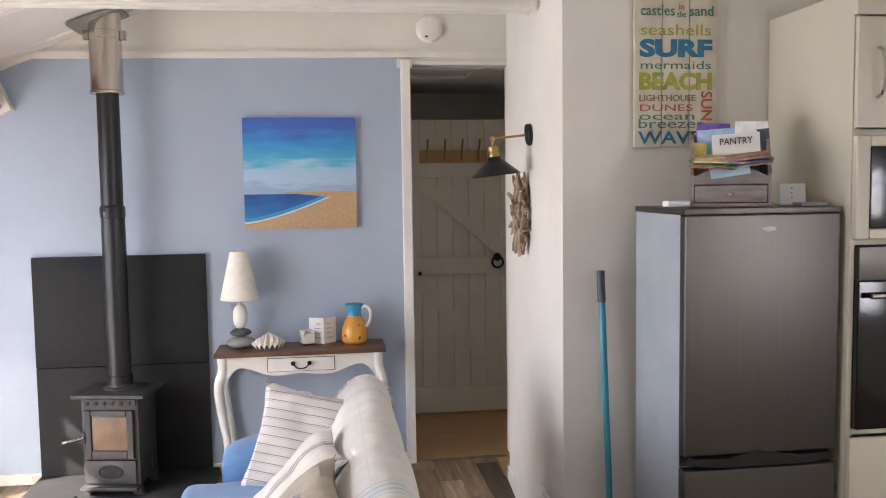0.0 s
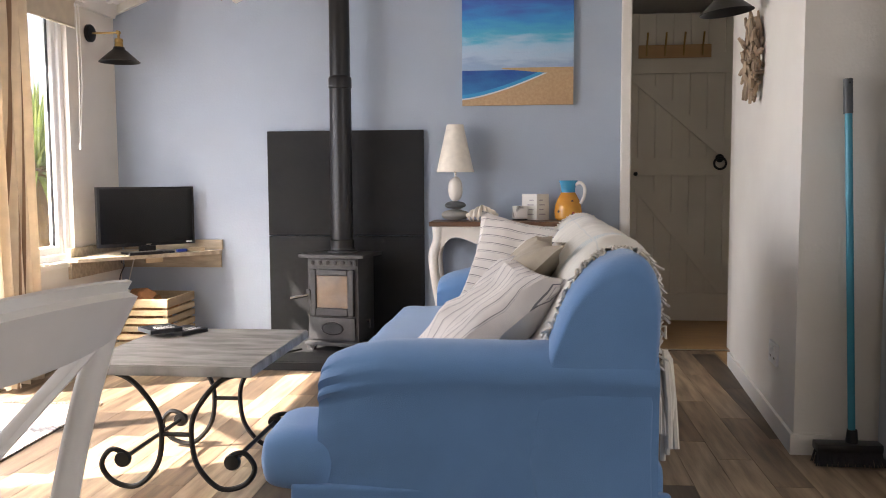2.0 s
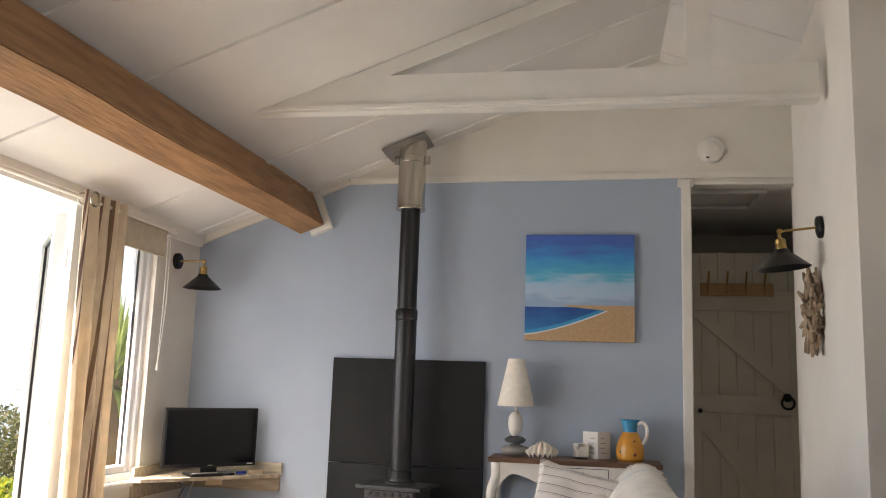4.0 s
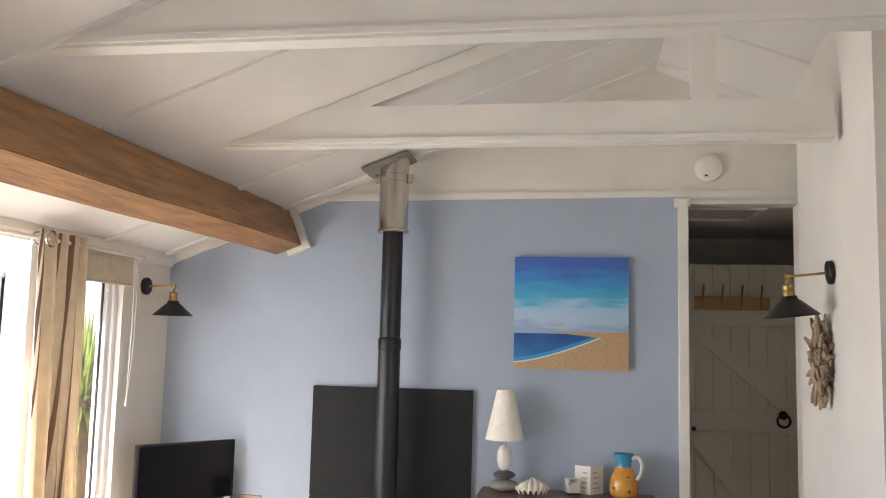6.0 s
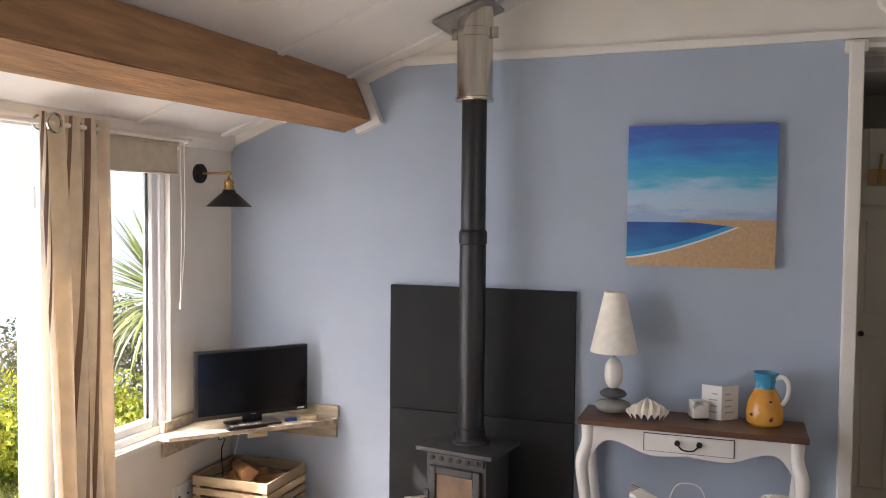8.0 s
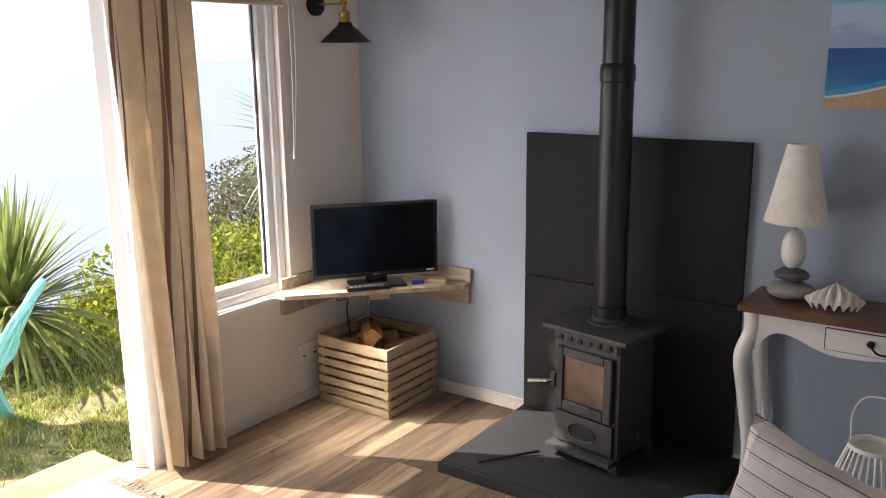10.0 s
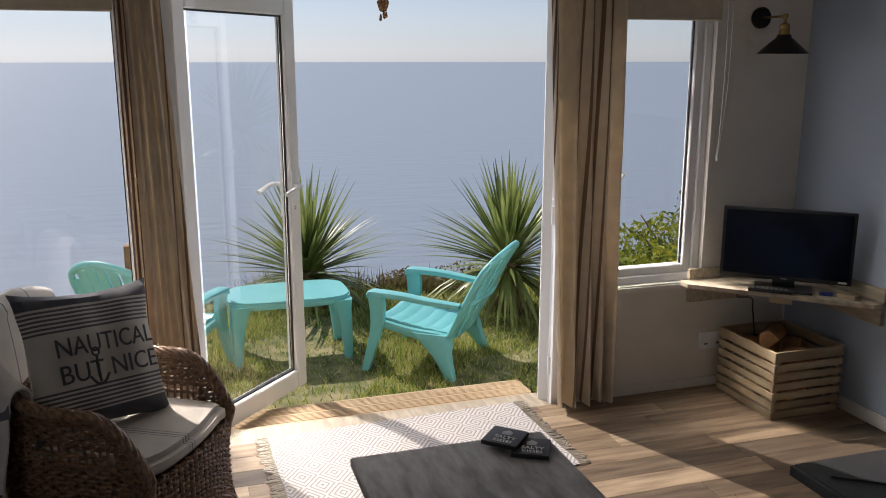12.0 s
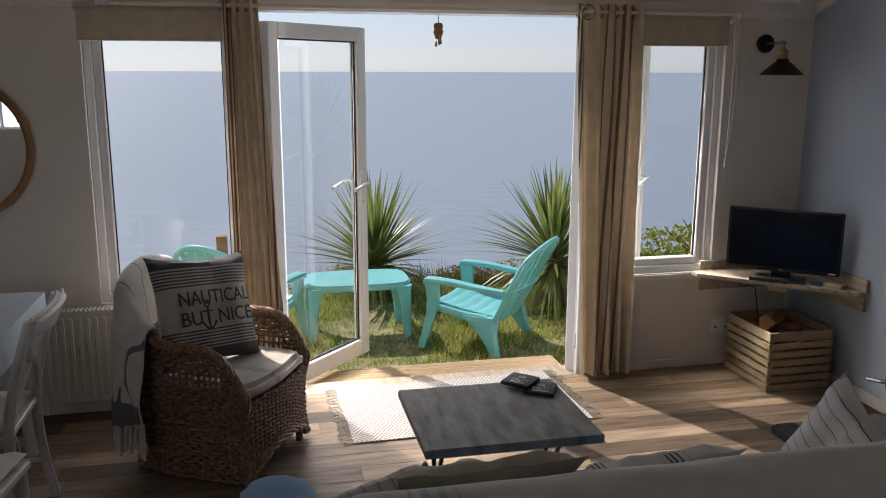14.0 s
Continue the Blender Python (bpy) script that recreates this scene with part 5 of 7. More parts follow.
s1 = socket(pose(0.001, 4.555, 0.245))
copy_thing(s1, pose(3.515, 3.47, 0.30, 0, 0, 175.7))
br = thing("broom", "turquoise-handled broom leaning on the wall", "broom", pose(3.675, 3.03, 0))
part("pole", bar([(-0.015, 0, 0.07), (-0.045, 0.05, 1.25)], 0.0125, 12), M_TEALPOLE, br)
part("grip", bar([(-0.045, 0.05, 1.22), (-0.048, 0.054, 1.34)], 0.0155, 12), M_PEBBLE_D, br, "dark grey grip")
# a black pin through the grip stands for the dark inside of its hole
part("hanging_hole_shade", bar([(-0.048, 0.035, 1.325), (-0.048, 0.073, 1.325)], 0.004, 6), M_INK, br)
part("head", box((-0.14, -0.035, 0.045), (0.14, 0.03, 0.075), 0.01), M_PLASTIC, br)
part("collar", lathe([(0.022, 0.07), (0.017, 0.12)], 14, pose(-0.015, 0, 0)), M_PLASTIC, br)
bri = bmesh.new()
rng = random.Random(8)
for i in range(70):
    x = -0.135 + 0.27 * i / 69
    for y in (-0.025, -0.008, 0.01):
        tube(bri, [(x, y, 0.046), (x * 1.08 + rng.uniform(-.004, .004), y * 1.6 - 0.01, 0.002)], 0.0025, 4)
part("bristles", bri, M_BRISTLE, br)

# ---- kitchen end ----
fg = thing("fridge_freezer", "silver fridge freezer beside the cream tall unit", "fridge", pose(3.75, 2.60, 0))
part("body", box((0.004, 0.05, 0.03), (0.543, 0.45, 1.565), 0.006), M_FRIDGESIDE, fg, "pale grey painted sides")
part("fridge_door", box((0.0, 0.0, 0.76), (0.547, 0.046, 1.565), 0.012, 3), M_FRIDGE, fg)
part("freezer_door", box((0.0, 0.0, 0.06), (0.547, 0.046, 0.715), 0.012, 3), M_FRIDGE, fg)
part("worktop_cover", box((0.0, 0.004, 1.566), (0.547, 0.45, 1.585), 0.005), M_FRIDGE, fg)
part("hand_grip", prism([(0.03, 0.757), (0.02, 0.735), (0.12, 0.722), (0.43, 0.722), (0.53, 0.735), (0.52, 0.757), (0.40, 0.752), (0.27, 0.775), (0.14, 0.752)], 1, -0.010, 0.03), M_PLASTIC, fg, "dark grip recess", smooth=False)
part("seal", box((0.006, 0.045, 0.716), (0.541, 0.05, 0.759)), M_PLASTIC, fg, smooth=False)
bd = lathe([(0.0, 0.002), (0.03, 0.002), (0.033, 0.0)], 24, pose(0, 0, 0, 90))
bd.transform(Matrix.Translation((0.29, -0.0005, 1.515)) @ Matrix.Diagonal((0.85, 1, 0.28, 1)))
part("badge", bd, M_FRIDGESIDE, fg)
for x in (0.05, 0.49):
    part("foot", lathe([(0.02, 0), (0.02, 0.03)], 10, pose(x, 0.1, 0)), M_PLASTIC, fg)

tu = thing("tall_oven_unit", "cream tall kitchen unit with microwave and oven", "kitchen unit", pose(4.315, 2.56, 0))
part("carcass", boxes([((0, 0.02, 0.0), (0.018, 0.555, 2.29)), ((0.602, 0.02, 0), (0.62, 0.555, 2.29)), ((0.018, 0.54, 0), (0.602, 0.555, 2.29)), ((0.018, 0.02, 2.27), (0.602, 0.54, 2.29)), ((0.018, 0.03, 1.82), (0.602, 0.54, 1.838)), ((0.018, 0.03, 1.455), (0.602, 0.54, 1.473)), ((0.018, 0.03, 0.81), (0.602, 0.54, 0.83))]), M_UNIT, tu, smooth=False)
part("cornice", box((-0.01, -0.012, 2.205), (0.63, 0.019, 2.29), 0.004), M_UNIT, tu)
cd = part("cupboard_door", box((0.004, 0, 1.842), (0.616, 0.019, 2.2), 0.004), M_UNIT, tu)
part("bow_handle", bar(smooth_path([(0.075, 0.0, 1.94), (0.07, -0.03, 1.955), (0.075, -0.036, 2.02), (0.07, -0.03, 2.085), (0.075, 0.0, 2.10)], 5), 0.006, 8), M_STEEL, cd, "satin metal bow handle")
part("lower_door", box((0.004, 0, 0.1), (0.616, 0.019, 0.805), 0.004), M_UNIT, tu)
part("plinth", box((0.01, 0.05, 0), (0.61, 0.065, 0.098)), M_UNIT, tu)
mwv = thing("microwave", "built-in microwave with cream surround and dark door", "microwave", pose(4.34, 2.565, 1.475))
part("surround", boxes([((-0.02, -0.008, 0), (0.03, 0.02, 0.342)), ((0.54, -0.008, 0), (0.59, 0.02, 0.342)), ((0.03, -0.008, 0), (0.54, 0.02, 0.035)), ((0.03, -0.008, 0.307), (0.54, 0.02, 0.342))], 0.004), M_UNIT, mwv)
part("door", box((0.032, -0.006, 0.037), (0.40, 0.018, 0.305), 0.005), M_SCREEN, mwv, "glossy black door")
part("control_panel", box((0.405, -0.006, 0.037), (0.538, 0.018, 0.305), 0.005), M_PLASTIC, mwv)
part("cavity", box((0.03, 0.022, 0.02), (0.54, 0.42, 0.32)), M_PLASTIC, mwv)
ov = thing("oven", "built-in electric oven with steel handle", "oven", pose(4.34, 2.565, 0.835))
part("oven_door", box((-0.005, -0.01, 0.0), (0.585, 0.02, 0.50), 0.006), M_SCREEN, ov, "dark glass oven door")
part("control_panel", box((-0.005, -0.01, 0.505), (0.585, 0.02, 0.615), 0.005), M_FRIDGE, ov)
part("handle", bar([(0.02, -0.04, 0.455), (0.56, -0.04, 0.455)], 0.01, 10), M_STEEL, ov)
for x in (0.04, 0.54):
    part("handle_post", bar([(x, -0.04, 0.455), (x, 0.0, 0.455)], 0.007, 8), M_STEEL, ov)
part("cavity", box((0.01, 0.022, 0.01), (0.57, 0.42, 0.61)), M_PLASTIC, ov)

sign = thing("beach_sign", "distressed wooden word sign with coloured beach words", "sign", pose(3.765, 3.098, 1.806))
for i in range(3):
    part("board", box((0.1095 * i, 0, 0.004 * (i % 2)), (0.1095 * i + 0.107, 0.018, 0.70), 0.004), M_SIGN, sign)
BLUE_T, LIME_T, GREEN_T, RUST_T, BROWN_T = [mat(n, c, 0.7, second=tuple(0.75 * v for v in c), scale=30) for n, c in (("sign_blue", (0.03, 0.20, 0.34)), ("sign_lime", (0.42, 0.42, 0.05)), ("sign_green", (0.10, 0.24, 0.17)), ("sign_rust", (0.50, 0.14, 0.05)), ("sign_brown", (0.28, 0.20, 0.10)))]
for text, z, size, w, x, c, heavy in (("WAVES", 0.034, 0.066, 0.29, 0.16, BLUE_T, 0.001), ("breezes", 0.088, 0.05, 0.26, 0.145, GREEN_T, 0), ("ocean", 0.117, 0.042, 0.22, 0.13, GREEN_T, 0), ("DUNES", 0.148, 0.036, 0.21, 0.125, RUST_T, 0), ("LIGHTHOUSE", 0.185, 0.033, 0.225, 0.13, BROWN_T, 0.0005),
                                      ("BEACH", 0.246, 0.085, 0.29, 0.163, LIME_T, 0.0035), ("mermaids", 0.309, 0.045, 0.28, 0.163, GREEN_T, 0), ("SURF", 0.37, 0.085, 0.29, 0.163, BLUE_T, 0.0042), ("seashells", 0.44, 0.06, 0.28, 0.163, LIME_T, 0), ("castles", 0.512, 0.055, 0.135, 0.09, GREEN_T, 0.0005), ("in", 0.528, 0.034, 0.02, 0.185, RUST_T, 0), ("the", 0.50, 0.034, 0.034, 0.185, GREEN_T, 0), ("sand", 0.512, 0.055, 0.095, 0.265, GREEN_T, 0.0005)):
    words("lettering", text, size, c, sign, pose(x, -0.0012, z, 90), w, heavy=heavy)
words("lettering", "SUN", 0.06, RUST_T, sign, pose(0.285, -0.0012, 0.155, 90, 90, 0), 0.11, heavy=0.001)
for x0, x1, c in ((0.02, 0.10, RUST_T), (0.12, 0.20, BLUE_T), (0.22, 0.31, RUST_T)):
    part("letter_bar", box((x0, -0.0015, 0.565), (x1, 0.0005, 0.61)), c, sign, smooth=False)

FZ = 1.586
RACK = pose(3.855, 2.80, FZ, 0, 0, -24)
org = thing("letter_rack", "grey-washed wooden letter rack with a small drawer", "letter rack", RACK @ Matrix.Diagonal((0.83, 0.9, 0.86, 1)))
part("base", box((-0.012, -0.012, 0), (0.335, 0.20, 0.014), 0.004), M_GREYWOOD, org)
part("side", prism([(0.0, 0.014), (0.19, 0.014), (0.19, 0.30), (0.12, 0.28), (0.05, 0.16), (0.0, 0.13)], 0, 0.004, 0.016), M_GREYWOOD, org, smooth=False)
part("side", prism([(0.0, 0.014), (0.19, 0.014), (0.19, 0.30), (0.12, 0.28), (0.05, 0.16), (0.0, 0.13)], 0, 0.308, 0.32), M_GREYWOOD, org, smooth=False)
part("back", box((0.016, 0.18, 0.014), (0.308, 0.19, 0.30)), M_GREYWOOD, org)
part("front_panel", prism([(0.017, 0.09), (0.017, 0.12), (0.08, 0.15), (0.16, 0.165), (0.245, 0.15), (0.307, 0.12), (0.307, 0.09)], 1, 0.0, 0.012), M_GREYWOOD, org, smooth=False)
dd = part("drawer", box((0.019, -0.003, 0.017), (0.305, 0.10, 0.085), 0.003), M_GREYWOOD, org)
part("drawer_knob", lathe([(0.006, 0), (0.011, 0.012), (0.0, 0.018)], 12, pose(0.162, -0.003, 0.05, 90)), M_GREYWOOD, dd)
for c, x, y, z, w, h, rx, ry in (((0.10, 0.05, 0.28), 0.075, 0.13, 0.222, 0.115, 0.15, -8, 4), ((0.30, 0.44, 0.60), 0.10, 0.115, 0.215, 0.15, 0.12, -8, -3), ((0.74, 0.73, 0.70), 0.205, 0.105, 0.222, 0.11, 0.15, -6, 2),
                                 ((0.40, 0.33, 0.06), 0.03, 0.09, 0.165, 0.05, 0.12, -4, 3), ((0.05, 0.06, 0.09), 0.25, 0.10, 0.19, 0.04, 0.16, -5, -4)):
    solid("leaflet", box((-w / 2, 0, -h / 2), (w / 2, 0.005, h / 2), 0.001), mat("leaflet_print", c, 0.5, second=tuple(min(1, v * 1.5 + 0.08) for v in c), scale=18), ("coloured paper leaflet standing in the letter rack", "white printed leaflet in the letter rack")[c[0] > 0.5], "leaflet", RACK @ pose(x, y, z, rx, ry, 0), "leaflets")
for k, (c, x, z, w, rx, ry, rz) in enumerate((((0.30, 0.05, 0.05), 0.075, 0.142, 0.15, 14, 5, 8), ((0.09, 0.22, 0.07), 0.08, 0.151, 0.16, 16, 4, -5), ((0.22, 0.13, 0.08), 0.20, 0.149, 0.15, 12, -5, -9), ((0.10, 0.11, 0.30), 0.185, 0.16, 0.15, 13, -3, 6), ((0.45, 0.34, 0.18), 0.10, 0.163, 0.17, 15, 2, -3), ((0.26, 0.12, 0.09), 0.19, 0.171, 0.14, 12, -6, 4))):
    solid("leaflet", box((-w / 2, -0.055, 0), (w / 2, 0.05, 0.005), 0.001), mat("booklet_print", c, 0.5, second=tuple(min(1, v * 1.7 + 0.1) for v in c), scale=22), "folded colour booklet lying across the letter rack", "leaflet", RACK @ pose(x, 0.035, z, rx, ry, rz), "leaflets")
solid("leaflet", box((-0.065, -0.03, 0), (0.065, 0.03, 0.002)), mat("pale_blue_slip", (0.40, 0.58, 0.68), 0.6), "pale blue paper slip hanging over the letter rack", "leaflet", RACK @ pose(0.13, -0.006, 0.125, 48, -8, 0), "leaflets")
lab = solid("pantry_card", box((-0.08, 0, -0.05), (0.08, 0.004, 0.05), 0.001), M_PAPER, "white card lettered PANTRY in the letter rack", "card", RACK @ pose(0.155, 0.085, 0.205, -6, -3, 0))
words("lettering", "PANTRY", 0.034, M_INK, lab, pose(0, -0.0015, 0.022, 90), 0.11)
solid("white_device", box((0, 0, 0), (0.085, 0.05, 0.022), 0.01, 3), M_UPVC, "small rounded white device on the fridge", "device", pose(3.765, 2.78, FZ))
th = thing("thermostat_box", "small white upright box with dark dots on the fridge", "thermostat", pose(4.19, 2.80, FZ + 0.001, 0, 0, -28))
part("case", box((0, 0, 0), (0.085, 0.028, 0.082), 0.006, m=pose(0, 0, 0.0, -22)), M_UPVC, th)
for i in range(3):
    part("dot", box((0.038, -0.002, 0.025 + 0.018 * i), (0.042, 0.001, 0.029 + 0.018 * i), m=pose(0, 0, 0, -22)), M_INK, th)
solid("flat_tin", box((0, 0, 0), (0.10, 0.06, 0.012), 0.004), M_PEBBLE_G, "flat grey case lying on the fridge", "case", pose(4.19, 2.66, FZ))

# ---- curtains, blinds ----
rod = thing("curtain_rod", "thin white curtain rod over the garden doors", "curtain rod")
part("rod", bar([(0.08, 1.25, 2.0), (0.08, 4.5, 2.0)], 0.010, 10), M_GLOSSW, rod)
for y in (1.25, 4.5):
    part("finial", lathe([(0.0, -0.03), (0.014, -0.024), (0.010, 0.0), (0.016, 0.012), (0.0, 0.03)], 12, pose(0.08, y, 2.0, 90)), M_GLOSSW, rod)
for y in (1.3, 2.85, 4.45):
    part("bracket", bar([(0.001, y, 2.0), (0.08, y, 2.0)], 0.006, 6), M_GLOSSW, rod)


def curtain(y0, w, amp, folds, label, seed, spread, drift=0.0):
    th = thing("curtain", label, "curtain", pose(0.085, y0, 0), "curtains")

    def fn(u, v):
        z = 0.025 + 2.015 * v
        k = 1 + spread * (1 - v)
        x = amp * math.sin(u * folds * 2 * math.pi + 0.5 * math.sin(u * 7 + seed)) * (1 - 0.15 * v) + 0.012 * noise.noise(Vector((u * 4, v * 2, seed)))
        return Vector((x, drift * (1 - v) + w * u * k + 0.01 * noise.noise(Vector((u * 3, v * 3, seed + 4))), z + 0.008 * math.sin(u * 20) * (1 - v)))
    part("cloth", grid_sheet(fn, 90, 16, 0.003), M_CURTAIN, th)
    if drift:
        part("eyelet", bar([(0.045, 0.045 + 0.036 * math.cos(a), 1.998 + 0.036 * math.sin(a)) for a in [2 * math.pi * k / 20 for k in range(21)]], 0.006, 6), M_STEEL, th)
    for i in range(4):
        u = (i + 0.35) / 4.2
        part("eyelet", bar([(-0.015 + 0.028 * math.cos(a) * 0.3, w * u + 0.028 * math.cos(a) * 0.9, 2.0 + 0.028 * math.sin(a)) for a in [2 * math.pi * k / 16 for k in range(17)]], 0.005, 6), M_STEEL, th)
    return th


curtain(3.555, 0.385, 0.035, 4.5, "gathered beige curtain with brown stripes", 1, -0.2, 0.095)
curtain(1.79, 0.165, 0.03, 4.0, "gathered beige curtain with brown stripes", 2, 0.5)


def blind(y0, y1, label):
    th = thing("roller_blind", label, "roller blind", None, "roller blinds")
    part("roller", bar([(0.045, y0, 1.985), (0.045, y1, 1.985)], 0.02, 12), M_BLIND, th)
    part("fabric", box((0.060, y0 + 0.01, 1.838), (0.0625, y1 - 0.01, 1.99)), M_BLIND, th)
    part("bottom_bar", bar([(0.061, y0 + 0.012, 1.84), (0.061, y1 - 0.012, 1.84)], 0.007, 8), M_BLIND, th)
    part("bracket", box((0.001, y1, 1.955), (0.06, y1 + 0.005, 2.015)), M_UPVC, th)
    ch = [(0.05, y1 + 0.03, 1.985), (0.052, y1 + 0.034, 1.6), (0.05, y1 + 0.028, 1.28), (0.05, y1 + 0.024, 1.22), (0.05, y1 + 0.03, 1.215), (0.06, y1 + 0.05, 1.55), (0.055, y1 + 0.054, 1.985)]
    part("cord", bar(smooth_path(ch, 8), 0.0022, 5), M_CORD, th)
    part("cord_weight", lathe([(0.006, -0.02), (0.007, 0.0), (0.003, 0.02)], 8, pose(0.05, y1 + 0.026, 1.20)), M_CORD, th)
    return th


blind(3.92, 4.455, "cream roller blind rolled up over the side window")
blind(1.13, 1.80, "cream roller blind rolled up over the window")
chm = thing("wind_chime", "small dark hanging ornament outside the doors", "wind chime", pose(-0.28, 2.91, 1.92))
part("string", bar([(0, 0, 0.03), (0, 0, 0.30)], 0.002, 5), M_INK, chm)
part("body", lathe([(0.0, -0.055), (0.016, -0.05), (0.022, -0.03), (0.028, -0.012), (0.022, 0.0), (0.026, 0.018), (0.02, 0.032), (0, 0.036)], 14), M_BEAM, chm)
for i in range(5):
    a = i * 1.257
    part("drop", lathe([(0.0, -0.075), (0.007, -0.068), (0.004, -0.05), (0.0, -0.045)], 8, pose(0.014 * math.cos(a), 0.014 * math.sin(a), -0.005 * i)), M_BEAM, chm)
structure("eave_board", box((-0.55, SOUTH, 2.12), (-0.16, 5.2, 2.16)), M_GLOSSW, "white boarded roof overhang outside", "eave")

# ---- rug ----
rug = thing("rug", "pale woven rug with grey diamonds and fringes by the door", "rug", pose(-0.02, 2.285, 0.001, 0, 0, 2.2))


def diamond_material():
    m = mat("diamond_weave", (0.60, 0.57, 0.54), 0.95, second=(0.54, 0.51, 0.48), scale=40, bump=0.5, bump_scale=300)
    nt = m.node_tree
    b = nt.nodes["Principled BSDF"]
    prev = b.inputs["Base Color"].links[0].from_socket
    tc = next(n for n in nt.nodes if n.type == "TEX_COORD")
    sp = nt.nodes.new("ShaderNodeSeparateXYZ")
    nt.links.new(tc.outputs["Object"], sp.inputs[0])

    def mth(op, a, v):
        n = nt.nodes.new("ShaderNodeMath")
        n.operation = op
        nt.links.new(a, n.inputs[0])
        if isinstance(v, float):
            n.inputs[1].default_value = v
        elif v is not None:
            nt.links.new(v, n.inputs[1])
        return n.outputs[0]
    da = mth("PINGPONG", mth("ADD", sp.outputs[0], 5.0), 0.086)
    db = mth("PINGPONG", mth("ADD", sp.outputs[1], 5.0), 0.066)
    d = mth("FRACT", mth("MULTIPLY", mth("ADD", da, mth("MULTIPLY", db, 1.3)), 34.0), None)
    f = mth("LESS_THAN", d, 0.40)
    mx = nt.nodes.new("ShaderNodeMix")
    mx.data_type = "RGBA"
    nt.links.new(f, mx.inputs[0])
    nt.links.new(prev, mx.inputs[6])
    mx.inputs[7].default_value = (0.30, 0.275, 0.26, 1)
    nt.links.new(mx.outputs[2], b.inputs["Base Color"])
    return m


def rug_fn(u, v):
    return Vector((0.69 * u, 1.20 * v + 0.006 * noise.noise(Vector((u * 5, v * 5, 0))), 0.007 + 0.003 * noise.noise(Vector((u * 4, v * 6, 3)))))


part("weave", grid_sheet(rug_fn, 20, 30, 0.005), diamond_material(), rug)
rng = random.Random(9)
for v, s in ((0, -1), (1, 1)):
    fr = bmesh.new()
    for i in range(46):
        p = rug_fn(i / 45, v)
        tube(fr, [p, p + Vector((rng.uniform(-.006, .006), s * 0.025, -0.002)), p + Vector((rng.uniform(-.014, .014), s * rng.uniform(0.045, 0.065), -0.004))], 0.0032, 5)
    part("fringe", fr, M_CREAMCLOTH, rug, "cream knotted fringe")


# ---- wicker armchair ----
def wicker_chair():
    th = thing("wicker_armchair", "dark brown wicker tub armchair with linen seat", "armchair", pose(0.64, 1.715, 0, 0, 0, -29))
    # the wall runs from the front of one arm round the back to the other front
    path = smooth_path([(0.27, 0.29, 0), (0.285, 0.10, 0), (0.275, -0.12, 0), (0.22, -0.27, 0), (0.0, -0.32, 0), (-0.22, -0.27, 0), (-0.275, -0.12, 0), (-0.285, 0.10, 0), (-0.27, 0.29, 0)], 12)
    n = len(path) - 1

    def top(u):
        b = max(0.0, 1 - abs(2 * u - 1) / 0.62)
        s = b * b * (3 - 2 * b)
        f = min(u, 1 - u)
        return 0.60 + 0.24 * s - 0.20 * max(0, 1 - f / 0.13) ** 2.2

    def wall(u, v):
        k = u * n
        i = min(int(k), n - 1)
        p = path[i].lerp(path[i + 1], k - i)
        z = 0.03 + (top(u) - 0.03) * v
        out = 0.93 + 0.075 * (2 * v - 1) ** 2 + 0.02 * v
        return Vector((p.x * out, p.y * out, z))
    wv = bmesh.new()
    stakes, rows = 60, 36
    for j in range(rows):
        z0 = 0.035 + 0.0162 * j
        pts, runs = [], []
        for i in range(stakes * 2 + 1):
            u = i / (stakes * 2)
            hz = top(u)
            zz = z0
            v = (zz - 0.03) / (hz - 0.03)
            f = min(u, 1 - u)
            open_here = 0.07 < f < 0.26 and 0.43 < zz < 0.50 and j % 2
            if v > 0.99 or open_here:
                if len(pts) > 1:
                    runs.append(pts)
                pts = []
                continue
            p = wall(u, v)
            d = Vector((p.x, p.y, 0)).normalized() * 0.0075 * math.sin((i + (j % 2) * 2) * math.pi / 2 + math.pi / 4)
            pts.append(p + d + Vector((0, 0, 0.0022 * math.sin(i * 1.3 + j))))
        if len(pts) > 1:
            runs.append(pts)
        for q in runs:
            tube(wv, q, 0.0078, 5)
    # the high back goes on above the arms
    for j in range(14):
        z = 0.62 + 0.0162 * j
        us = [i / 120 for i in range(121) if top(i / 120) > z + 0.006]
        if len(us) > 3:
            tube(wv, [wall(u, (z - 0.03) / (top(u) - 0.03)) + Vector((0, 0.006 * math.sin(k * math.pi / 2 + (j % 2) * math.pi), 0)) for k, u in enumerate(us)], 0.0078, 5)
    part("woven_wall", wv, M_WICKER, th)["kind"] = "stuff"
    for i in range(0, stakes + 1):
        part("stake", bar([wall(i / stakes, v) for v in (0, 0.2, 0.4, 0.6, 0.8, 1.0)], 0.0055, 5), M_WICKER, th)
    # one long-twisted rope runs up a front, round the rim and down again
    line = [wall(0, i / 16) for i in range(16)] + [wall(i / 160, 1.0) for i in range(161)] + [wall(1, 1 - i / 16) for i in range(1, 17)]
    line = smooth_path(line, 2)
    for k in range(6):
        pts = []
        run = 0.0
        for i, p in enumerate(line):
            run += (p - line[i - 1]).length if i else 0.0
            d = (line[min(i + 1, len(line) - 1)] - line[max(i - 1, 0)]).normalized()
            o = Vector((p.x, p.y, 0)).normalized()
            o = (o - d * o.dot(d)).normalized()
            w = d.cross(o)
            a = run * 30 + k * 1.0472
            pts.append(p + o * (0.014 * math.cos(a)) + w * (0.013 * math.sin(a)))
